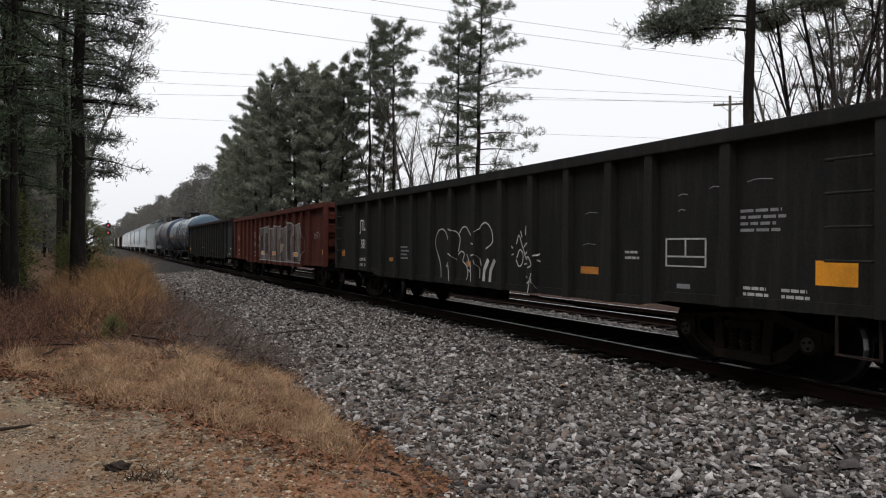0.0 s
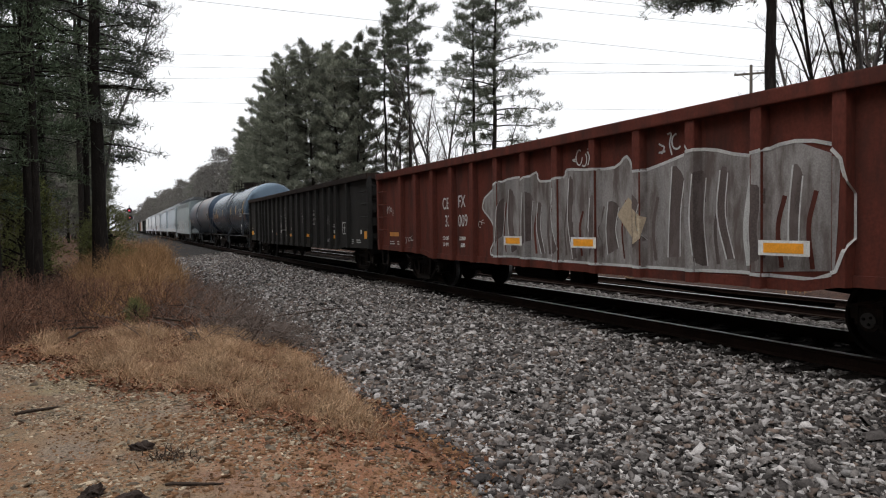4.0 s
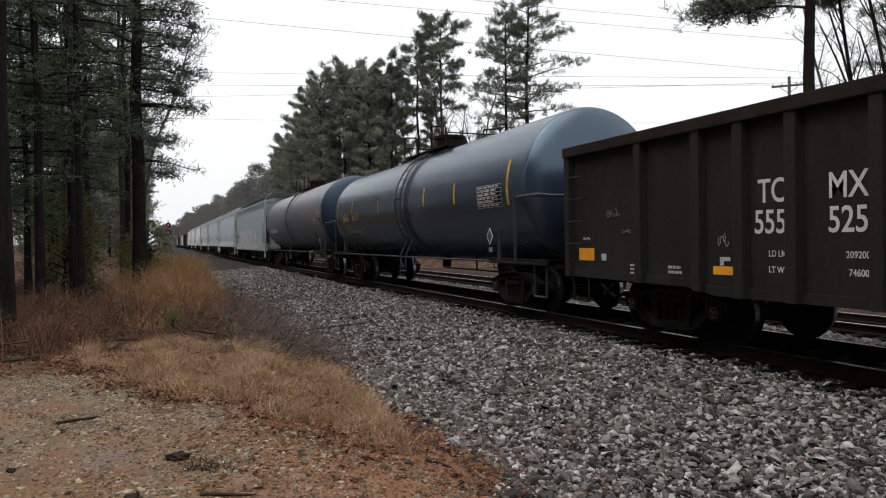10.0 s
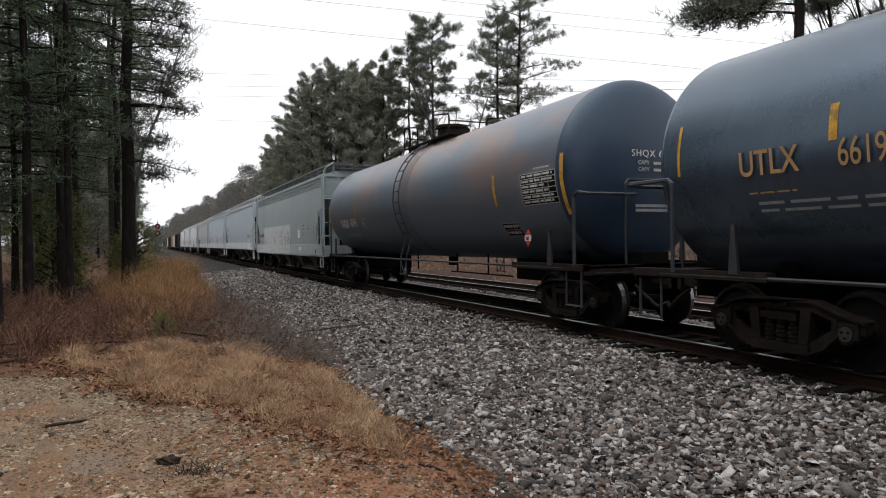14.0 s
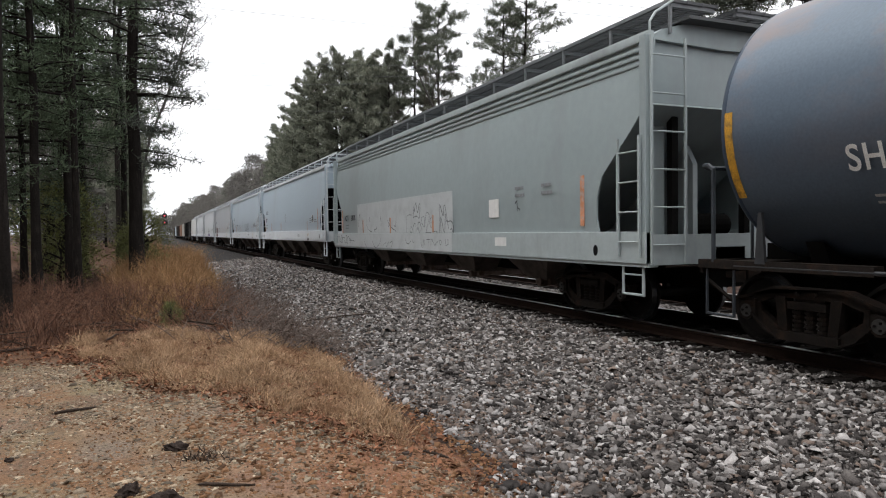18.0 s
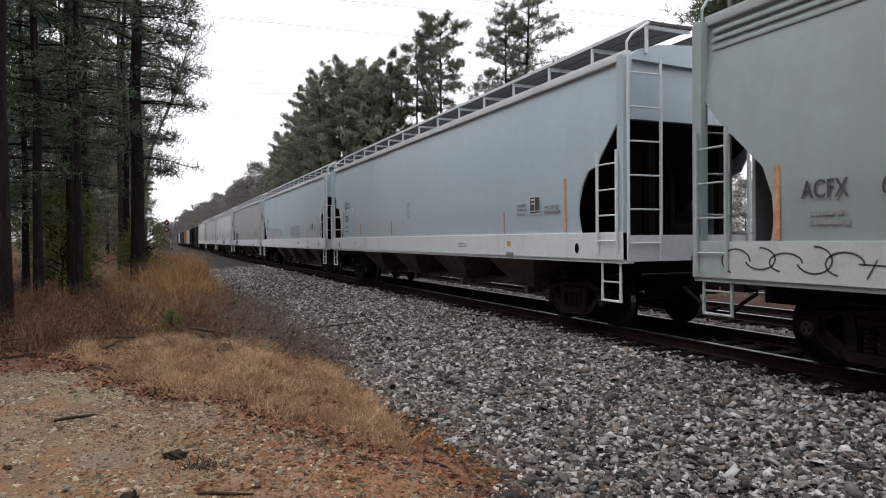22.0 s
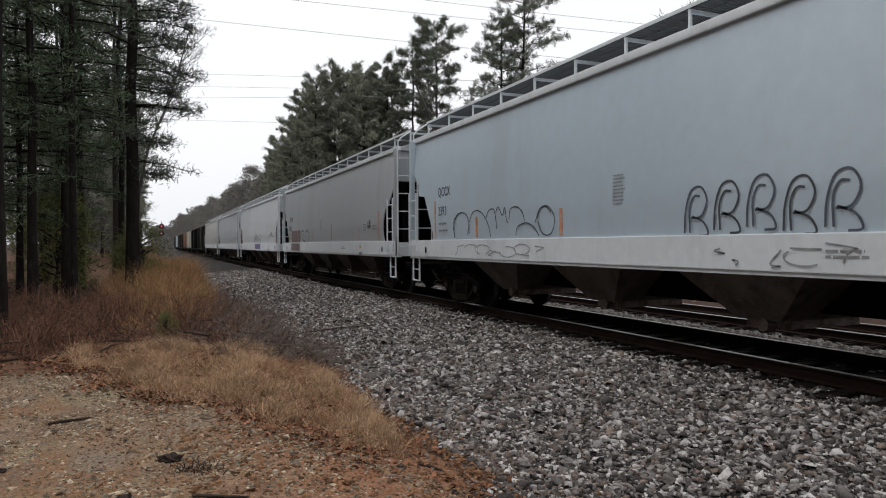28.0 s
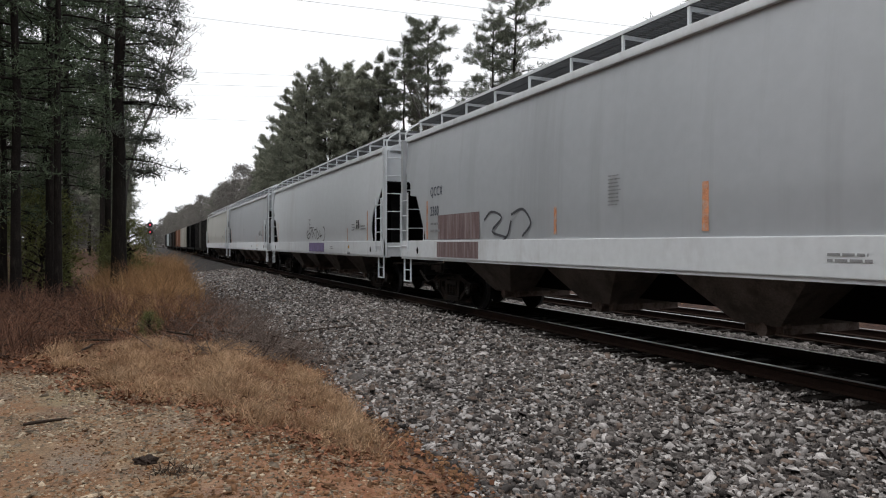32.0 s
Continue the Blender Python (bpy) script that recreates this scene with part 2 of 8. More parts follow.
M["stone_dark"] = surf("dark crushed granite", (0.045, 0.040, 0.038), 0.92, 0, 0.4, 20, 90, 0.25, island=0.65, spec=0.12)
M["stone_warm"] = surf("brown grey crushed stone", (0.128, 0.098, 0.082), 0.92, 0, 0.35, 20, 90, 0.25, island=0.6, spec=0.15)
M["stone_pale"] = surf("pale crushed granite", (0.310, 0.292, 0.282), 0.92, 0, 0.35, 20, 90, 0.25, island=0.4, spec=0.15)
M["clay_grit"] = surf("brown clay grit", (0.150, 0.080, 0.042), 0.9, 0, 0.3, 20, 90, 0.2, island=0.6, spec=0.15)
M["pebble"] = surf("pale quartz pebble", (0.275, 0.222, 0.160), 0.92, 0, 0.35, 20, 90, 0.2, island=0.55, spec=0.15)
M["bark"] = surf("dark pine bark", (0.0155, 0.0130, 0.0115), 0.95, 0, 0.45, 2, 25, 0.8, (0.038, 0.032, 0.028), 0.3, (3, 3, 0.5), spec=0.1)
M["bark_grey"] = surf("grey hardwood bark", (0.046, 0.040, 0.037), 0.95, 0, 0.35, 2, 30, 0.5)
M["pebble_grey"] = surf("grey brown pebble", (0.165, 0.130, 0.095), 0.92, 0, 0.35, 20, 90, 0.2, island=0.55, spec=0.15)
M["twig"] = surf("grey brown twigs", (0.085, 0.067, 0.057), 0.95, 0, 0.3, 3, 30, 0, spec=0.15)
M["brush"] = surf("grey bare brushwood", (0.135, 0.105, 0.090), 0.95, 0, 0.3, 3, 30, 0, spec=0.15)
M["needle"] = surf("dull green pine needles", (0.112, 0.124, 0.094), 0.85, 0, 0.3, 0.4, 8, 0, island=0.5, spec=0.12)
M["needle_grey"] = surf("grey green pine needles", (0.095, 0.105, 0.088), 0.85, 0, 0.3, 0.4, 8, 0, island=0.35, spec=0.1)
M["needle_dark"] = surf("dark green pine needles", (0.080, 0.106, 0.066), 0.85, 0, 0.3, 0.4, 8, 0, island=0.4, spec=0.08)
# These two foliage colours are greyed and lightened to stand in for haze.
M["cedar"] = surf("evergreen foliage greyed for haze", (0.158, 0.150, 0.138), 0.9, 0, 0.25, 0.4, 4, 0, island=0.12, spec=0.1, each=0.15)
M["loblolly"] = surf("dull green pine foliage lightened for haze", (0.182, 0.192, 0.150), 0.9, 0, 0.3, 0.3, 4, 0, island=0.4, spec=0.1, each=0.2)
M["sapling"] = surf("yellow green young leaves", (0.105, 0.115, 0.030), 0.8, 0, 0.3, 1, 8, 0, island=0.4)
M["straw"] = surf("dry tan grass", (0.405, 0.272, 0.168), 0.9, 0, 0.4, 0.9, 10, 0, (0.25, 0.142, 0.080), 0.45, island=0.5, spec=0.2)
M["sedge"] = surf("dry orange broom sedge", (0.320, 0.190, 0.092), 0.9, 0, 0.4, 0.7, 10, 0, (0.20, 0.105, 0.060), 0.45, island=0.45, spec=0.2)
M["weed"] = surf("reddish brown dead weed stems", (0.215, 0.118, 0.070), 0.95, 0, 0.3, 0.8, 10, 0, island=0.55, spec=0.15)
M["weed_dark"] = surf("red brown brush", (0.160, 0.088, 0.060), 0.95, 0, 0.4, 0.6, 10, 0, (0.098, 0.050, 0.034), 0.4, island=0.55, spec=0.1)
M["dead_leaf"] = surf("brown fallen leaf", (0.150, 0.068, 0.038), 0.9, 0, 0.3, 4, 30, 0, island=0.6, spec=0.15)
M["stick"] = surf("dark dead wood", (0.045, 0.033, 0.026), 0.95, 0, 0.4, 6, 60, 0.5, spec=0.1)
M["clod"] = surf("charred dark wood lump", (0.034, 0.025, 0.021), 0.95, 0, 0.5, 8, 60, 0.6, spec=0.1)
M["pole_wood"] = surf("weathered pole wood", (0.10, 0.085, 0.07), 0.9, 0, 0.3, 2, 40, 0.4)
M["wire"] = surf("grey cable", (0.10, 0.10, 0.11), 0.6, 0.2, 0.1, 2, 20, 0)
M["lamp_black"] = surf("black signal housing", (0.02, 0.02, 0.02), 0.6, 0, 0.2, 4, 40, 0)
mm, nn, ll, bb = node_tree("red signal light")
bb.inputs["Base Color"].default_value = (0.5, 0.02, 0.03, 1)
bb.inputs["Emission Color"].default_value, bb.inputs["Emission Strength"].default_value = (1.0, 0.10, 0.16, 1), 1.3
M["red_light"] = mm


def ground_material():
    """Gravelly tan dirt and red clay, track bed, red verge and leafy forest floor, told apart by place."""
    m, n, l, b = node_tree("ground")
    tc, sep = n.new("ShaderNodeTexCoord"), n.new("ShaderNodeSeparateXYZ")
    l.new(tc.outputs["Object"], sep.inputs[0])

    def noise_at(scale, detail=6):
        t = n.new("ShaderNodeTexNoise")
        t.inputs["Scale"].default_value, t.inputs["Detail"].default_value = scale, detail
        l.new(tc.outputs["Object"], t.inputs["Vector"])
        return t.outputs[0]

    def math_op(op, a, c):
        t = n.new("ShaderNodeMath")
        t.operation = op
        for i, v in enumerate((a, c)):
            if isinstance(v, (int, float)):
                t.inputs[i].default_value = v
            else:
                l.new(v, t.inputs[i])
        return t.outputs[0]

    def step(v, lo, hi):
        t = n.new("ShaderNodeMapRange")
        t.interpolation_type = "SMOOTHSTEP"
        t.inputs["From Min"].default_value, t.inputs["From Max"].default_value = lo, hi
        l.new(v, t.inputs[0])
        return t.outputs[0]

    def mix(f, a, c):
        t = n.new("ShaderNodeMixRGB")
        l.new(f, t.inputs[0])
        for i, v in ((1, a), (2, c)):
            if isinstance(v, tuple):
                t.inputs[i].default_value = (*v, 1)
            else:
                l.new(v, t.inputs[i])
        return t.outputs[0]

    wobble = math_op("MULTIPLY", math_op("SUBTRACT", noise_at(0.9), 0.5), 2.2)
    xw, yw = math_op("ADD", sep.outputs[0], wobble), math_op("ADD", sep.outputs[1], wobble)
    big, mid, fine = noise_at(0.55), noise_at(4.0), noise_at(38.0, 4)
    tan = mix(step(big, 0.42, 0.62), (0.178, 0.102, 0.057), (0.165, 0.126, 0.081))
    tan = mix(step(mid, 0.5, 0.75), tan, (0.205, 0.152, 0.102))
    tan = mix(math_op("MULTIPLY", step(noise_at(1.7), 0.50, 0.66), 0.7), tan, (0.130, 0.086, 0.060))
    tan = mix(math_op("MULTIPLY", step(noise_at(0.8), 0.52, 0.64), 0.55), tan, (0.190, 0.165, 0.100))
    tan = mix(math_op("MULTIPLY", step(noise_at(1.15), 0.54, 0.66), 0.6), tan, (0.160, 0.134, 0.110))
    clay = mix(step(mid, 0.35, 0.7), (0.178, 0.076, 0.041), (0.222, 0.124, 0.074))
    dirt = mix(math_op("MULTIPLY", step(xw, 0.1, 1.3), 0.9), tan, clay)
    dirt = mix(math_op("MULTIPLY", step(big, 0.5, 0.66), 0.6), dirt, clay)
    # Bed kept near black, to paint the shade in the gaps between stones.
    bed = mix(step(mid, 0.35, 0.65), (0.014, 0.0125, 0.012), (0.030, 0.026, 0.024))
    floor = mix(step(mid, 0.35, 0.65), (0.050, 0.024, 0.014), (0.095, 0.048, 0.027))
    verge = mix(step(mid, 0.4, 0.6), (0.022, 0.011, 0.008), (0.042, 0.021, 0.013))
    litter = mix(step(mid, 0.4, 0.6), (0.088, 0.042, 0.022), (0.145, 0.080, 0.042))
    tongue = math_op("MULTIPLY", step(math_op("ADD", xw, math_op("MULTIPLY", yw, 0.62)), 5.0, 5.6), step(yw, 5.6, 6.6))
    dirt = mix(tongue, dirt, litter)
    left = mix(step(yw, 9.5, 12.5), dirt, floor)
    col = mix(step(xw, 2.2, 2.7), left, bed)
    col = mix(step(xw, 15.0, 16.2), col, verge)
    col = mix(step(xw, 24.0, 28.0), col, floor)
    col = mix(step(sep.outputs[0], -60.0, -30.0), floor, col)
    grain = n.new("ShaderNodeMapRange")
    grain.inputs["From Min"].default_value, grain.inputs["From Max"].default_value = 0.25, 0.75
    grain.inputs["To Min"].default_value, grain.inputs["To Max"].default_value = 0.25, 1.8
    l.new(math_op("ADD", math_op("MULTIPLY", fine, 0.5), math_op("MULTIPLY", noise_at(130.0, 3), 0.5)), grain.inputs[0])
    sc = n.new("ShaderNodeVectorMath")
    sc.operation = "SCALE"
    l.new(col, sc.inputs[0]), l.new(grain.outputs[0], sc.inputs["Scale"])
    l.new(sc.outputs[0], b.inputs["Base Color"])
    b.inputs["Roughness"].default_value, b.inputs["Specular IOR Level"].default_value = 0.95, 0.2
    bp = n.new("ShaderNodeBump")
    bp.inputs["Strength"].default_value, bp.inputs["Distance"].default_value = 0.9, 0.03
    l.new(math_op("ADD", fine, mid), bp.inputs["Height"]), l.new(bp.outputs[0], b.inputs["Normal"])
    return m


# ---- mesh helpers ----
def part(name, bm, material, parent=None, label="", smooth=False):
    """Links a bmesh as one mesh object under a thing or a part."""
    me = bpy.data.meshes.new(name)
    bm.to_mesh(me)
    bm.free()
    return mesh_part(name, me, material, parent, label, smooth)


def mesh_part(name, me, material, parent=None, label="", smooth=False):
    if not me.materials:
        for m in material if isinstance(material, (list, tuple)) else (material,):
            me.materials.append(M[m] if isinstance(m, str) else m)
    if smooth:
        me.polygons.foreach_set("use_smooth", [True] * len(me.polygons))
    ob = new(name, me)
    if parent:
        ob.parent = parent
    return tagged(ob, label)


def root(name, label, category, group="", kind=""):
    return tagged(new(name), label, category, group, kind)


def box(bm, x0, x1, y0, y1, z0, z1, m=None):
    v = [bm.verts.new(p if m is None else m @ Vector(p)) for p in
         ((x0, y0, z0), (x1, y0, z0), (x1, y1, z0), (x0, y1, z0), (x0, y0, z1), (x1, y0, z1), (x1, y1, z1), (x0, y1, z1))]
    for f in ((3, 2, 1, 0), (4, 5, 6, 7), (0, 1, 5, 4), (1, 2, 6, 5), (2, 3, 7, 6), (3, 0, 4, 7)):
        bm.faces.new([v[i] for i in f])
    return bm


def soft_box(x0, x1, y0, y1, z0, z1, r=0.01):
    bm = box(bmesh.new(), x0, x1, y0, y1, z0, z1)
    bmesh.ops.bevel(bm, geom=bm.edges[:], offset=r, segments=2, affect="EDGES", profile=0.7)
    return bm


def tube(bm, a, b, r0, r1=None, n=8, cap=True):
    a, b = Vector(a), Vector(b)
    r1 = r0 if r1 is None else r1
    turn = (b - a).to_track_quat("Z", "Y")
    rings = []
    for p, r in ((a, r0), (b, r1)):
        rings.append([bm.verts.new(p + turn @ Vector((r * math.cos(2 * math.pi * i / n), r * math.sin(2 * math.pi * i / n), 0))) for i in range(n)])
    for i in range(n):
        bm.faces.new((rings[0][i], rings[0][(i + 1) % n], rings[1][(i + 1) % n], rings[1][i]))
    if cap:
        bm.faces.new(rings[0][::-1]), bm.faces.new(rings[1])
    return bm


def pipe(bm, points, r, n=6):
    """One unbroken tube along a chain of points."""
    pts = [Vector(p) for p in points]
    way = [(b - a).normalized() for a, b in zip(pts, pts[1:])]
    side, rings = way[0].orthogonal().normalized(), []
    for i, p in enumerate(pts):
        before, after = way[max(i - 1, 0)], way[min(i, len(way) - 1)]
        t = (before + after).normalized() if (before + after).length > 0.01 else after
        side = (side - t * side.dot(t)).normalized()
        up, wide = t.cross(side), r / max(0.5, t.dot(after))
        rings.append([bm.verts.new(p + (side * math.cos(2 * math.pi * k / n) + up * math.sin(2 * math.pi * k / n)) * wide) for k in range(n)])
    for a, b in zip(rings, rings[1:]):
        for k in range(n):
            bm.faces.new((a[k], a[(k + 1) % n], b[(k + 1) % n], b[k]))
    bm.faces.new(rings[0][::-1]), bm.faces.new(rings[-1])
    return bm


def slab(bm, outline, axis, lo, hi):
    """A flat plate: an outline of (u, v) pairs, thick from lo to hi along the axis. x: outline is (y, z); y: (x, z); z: (x, y)."""
    def place(u, v, w):
        return {"x": (w, u, v), "y": (u, w, v), "z": (u, v, w)}[axis]
    a = [bm.verts.new(place(u, v, lo)) for u, v in outline]
    b = [bm.verts.new(place(u, v, hi)) for u, v in outline]
    k = len(outline)
    fa, fb = bm.faces.new(a[::-1]), bm.faces.new(b)
    for i in range(k):
        bm.faces.new((a[i], a[(i + 1) % k], b[(i + 1) % k], b[i]))
    bmesh.ops.triangulate(bm, faces=[fa, fb])
    bmesh.ops.recalc_face_normals(bm, faces=bm.faces[:])
    return bm


def lathe(bm, profile, axis, n=40, centre=(0, 0, 0)):
    """Turns (along, radius) pairs round the axis x or y through the centre."""
    c, rings = Vector(centre), []
    for w, r in profile:
        ring = []
        for i in range(n):
            a = 2 * math.pi * i / n
            p = (w, r * math.cos(a), r * math.sin(a)) if axis == "x" else (r * math.cos(a), w, r * math.sin(a))
            ring.append(bm.verts.new(c + Vector(p)))
        rings.append(ring)
    for a, b in zip(rings, rings[1:]):
        for i in range(n):
            bm.faces.new((a[i], a[(i + 1) % n], b[(i + 1) % n], b[i]))
    bm.faces.new(rings[0][::-1]), bm.faces.new(rings[-1])
    bmesh.ops.recalc_face_normals(bm, faces=bm.faces[:])
    return bm


def fast_mesh(name, verts, faces):
    """A mesh from arrays: verts (N, 3), faces (K, 3 or 4)."""
    me = bpy.data.meshes.new(name)
    k = faces.shape[1]
    me.vertices.add(len(verts)), me.loops.add(faces.size), me.polygons.add(len(faces))
    me.vertices.foreach_set("co", np.ascontiguousarray(verts, dtype=np.float32).ravel())
    me.loops.foreach_set("vertex_index", np.ascontiguousarray(faces, dtype=np.int32).ravel())
    me.polygons.foreach_set("loop_start", np.arange(0, faces.size, k, dtype=np.int32))
    me.polygons.foreach_set("loop_total", np.full(len(faces), k, dtype=np.int32))
    me.update(calc_edges=True)
    me.validate()
    return me


def unit(v):
    return v / np.maximum(np.linalg.norm(v, axis=-1, keepdims=True), 1e-9)


def blades(rng, roots, ways, length, width, lean=0.35):
    """Thin triangles from the roots along the ways."""
    k = len(roots)
    d = unit(ways + rng.normal(0, lean, (k, 3)))
    side = unit(np.cross(d, rng.normal(0, 1, (k, 3))))
    ln, w = length * rng.uniform(0.6, 1.25, (k, 1)), width * rng.uniform(0.7, 1.3, (k, 1))
    v = np.stack([roots - side * w / 2, roots + side * w / 2, roots + d * ln], 1).reshape(-1, 3)
    return v, np.arange(3 * k).reshape(-1, 3)


def tubes(chains, n=5):
    """Tapered tubes along chains of (points, radii), as arrays."""
    vs, fs, at = [], [], 0
    ang = np.arange(n) * 2 * np.pi / n
    for pts, rad in chains:
        pts, rad = np.asarray(pts, float), np.asarray(rad, float)
        d = unit(np.gradient(pts, axis=0))
        ref = np.where(np.abs(d[:, 2:3]) > 0.9, [[1.0, 0, 0]], [[0, 0, 1.0]])
        s = unit(np.cross(d, ref))
        t = np.cross(d, s)
        ring = pts[:, None] + rad[:, None, None] * (np.cos(ang)[None, :, None] * s[:, None] + np.sin(ang)[None, :, None] * t[:, None])
        vs.append(ring.reshape(-1, 3))
        i, j = np.meshgrid(np.arange(len(pts) - 1), np.arange(n), indexing="ij")
        a, b = at + i * n + j, at + i * n + (j + 1) % n
        fs.append(np.stack([a, b, b + n, a + n], -1).reshape(-1, 4))
        at += len(pts) * n
    return np.concatenate(vs), np.concatenate(fs)


# ---- ground ----
def ground_z(x, y):
    """The lie of the land: dirt, ditch, ballast shoulder, two track beds, verge and woods."""
    x, y = np.asarray(x, float), np.asarray(y, float)
    z = np.interp(x, [-400, -60, -12, -3, 0.2, 1.3, 2.3, 2.75, 3.1, 6.5, 6.85, 7.05, 9.4, 9.65, 10.6, 11.5, 11.75, 14.45, 14.7, 15.8, 17.5, 24, 34, 60, 400],
                  [6, 1.6, 0.1, -0.12, -0.15, -0.22, -0.44, -0.5, -0.48, -0.195, -0.235, -0.26, -0.25, -0.235, -0.3, -0.38, -0.45, -0.45, -0.40, -0.6, -0.42, -0.3, 0.2, 0.6, 6])
    far = np.clip((np.abs(x - 8) - 7.5) / 6, 0, 1)
    return z + far * 0.12 * np.sin(0.31 * x + 0.17 * y) * np.cos(0.23 * y - 0.11 * x) + 0.012 * np.sin(2.1 * x + 0.7 * y) * np.sin(1.7 * y - 0.4 * x)


def make_ground():
    gx = np.unique(np.concatenate([np.linspace(-900, -60, 15), np.linspace(-60, -8, 27), np.linspace(-8, 18, 131), np.linspace(18, 60, 29), np.linspace(60, 900, 15)]))
    gy = np.unique(np.concatenate([np.linspace(-300, -6, 12), np.linspace(-6, 30, 121), np.linspace(30, 120, 61), np.linspace(120, 1500, 40)]))
    xx, yy = np.meshgrid(gx, gy, indexing="ij")
    v = np.stack([xx, yy, ground_z(xx, yy)], -1).reshape(-1, 3)
    i, j = np.meshgrid(np.arange(len(gx) - 1), np.arange(len(gy) - 1), indexing="ij")
    a = (i * len(gy) + j).ravel()
    f = np.stack([a, a + len(gy), a + len(gy) + 1, a + 1], -1)
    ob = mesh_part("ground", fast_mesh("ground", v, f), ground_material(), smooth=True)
    tagged(ob, "tan gravelly dirt, ballast bed and leafy forest floor", "ground", kind="structure")


make_ground()


# ---- the two railway tracks ----
def rail_mesh(length):
    prof = [(-0.075, 0), (0.075, 0), (0.075, 0.012), (0.012, 0.03), (0.010, 0.125), (0.036, 0.14), (0.036, 0.165), (0.028, 0.172), (-0.028, 0.172), (-0.036, 0.165), (-0.036, 0.14), (-0.010, 0.125), (-0.012, 0.03), (-0.075, 0.012)]
    bm = slab(bmesh.new(), prof, "y", 0, length)
    for f in bm.faces:
        if f.calc_center_median().z > 0.166 and f.normal.z > 0.5:
            f.material_index = 1
    return bm


def railway(label, centre, drop, near, far):
    track = root("railway_track", label, "railway track", kind="structure")
    track.location = (centre, 0, drop)
    for s in (-1, 1):
        bm = rail_mesh(far - near)
        bmesh.ops.translate(bm, vec=(s * 0.7525, near, -0.172), verts=bm.verts)
        part("rail", bm, ["rail_rust", "rail_top"], track, "rusty steel rail with a polished head")
    return track


def lay_ties(track, first, last, rng):
    """Sleepers with tie plates, the nearer ones as pieces of their own."""
    shapes = []
    for k in range(4):
        bm = soft_box(-1.36, 1.36, -0.115, 0.115, -0.35, -0.182, 0.012)
        for v in bm.verts:
            v.co += Vector((rng.normal(0, 0.012), rng.normal(0, 0.006), rng.normal(0, 0.004)))
        for s in (-1, 1):
            box(bm, s * 0.7525 - 0.17, s * 0.7525 + 0.17, -0.09, 0.09, -0.183, -0.171)
        me = bpy.data.meshes.new("tie")
        bm.to_mesh(me)
        bm.free()
        me.materials.append(M["tie_wood"])
        shapes.append(me)
    y, laid = first, []
    while y < last:
        laid.append(y)
        ob = new("tie", shapes[int(rng.integers(4))])
        ob.parent = track
        ob.location, ob.rotation_euler = (rng.normal(0, 0.06), y, rng.normal(0, 0.006)), (0, 0, rng.normal(0, 0.012))
        y += 0.52 + rng.normal(0, 0.012)
    return np.array(laid)


TRACK_A = railway("rusty rails on dark wooden sleepers carrying the freight train", TRACK, 0.0, -40, 700)
TRACK_B = railway("empty rusty siding track on dark sleepers", TRACK2, DROP2, -40, 700)


# ---- the freight train: every car is built round its middle, y along the car, z = 0 on the rails ----
WHEEL = 0.457
SPINNING = []                     # wheelsets, which roll with the train


def wheelset_mesh():
    bm = bmesh.new()
    for s in (-1, 1):
        w = [(0.69, 0.09), (0.69, 0.14), (0.665, 0.16), (0.68, 0.40), (0.66, 0.485), (0.69, 0.488), (0.705, 0.457), (0.80, 0.452), (0.805, 0.41), (0.745, 0.38), (0.735, 0.19), (0.80, 0.15), (0.80, 0.09)]
        first = len(bm.faces)
        lathe(bm, [(s * a, r) for a, r in w], "x", 24)
        bm.faces.ensure_lookup_table()
        for f in bm.faces[first:]:
            c = f.calc_center_median()
            if 0.44 < math.hypot(c.y, c.z) < 0.47 and abs(c.x) > 0.7:
                f.material_index = 1
        tube(bm, (s * 0.80, 0, 0), (s * 1.06, 0, 0), 0.10, n=14)
        tube(bm, (s * 1.06, 0, 0), (s * 1.10, 0, 0), 0.085, n=14)
        bm.faces.ensure_lookup_table()
        for f in bm.faces[-16:]:
            f.material_index = 2
        for k in range(3):
            a = 2.1 * k
            tube(bm, (s * 1.10, 0.045 * math.cos(a), 0.045 * math.sin(a)), (s * 1.115, 0.045 * math.cos(a), 0.045 * math.sin(a)), 0.016, n=6)
    tube(bm, (-0.70, 0, 0), (0.70, 0, 0), 0.085, n=14)
    me = bpy.data.meshes.new("wheelset")
    bm.to_mesh(me)
    bm.free()
    me.materials.append(M["wheel_steel"]), me.materials.append(M["tread"]), me.materials.append(M["cap_steel"])
    return me


WHEELSET = wheelset_mesh()


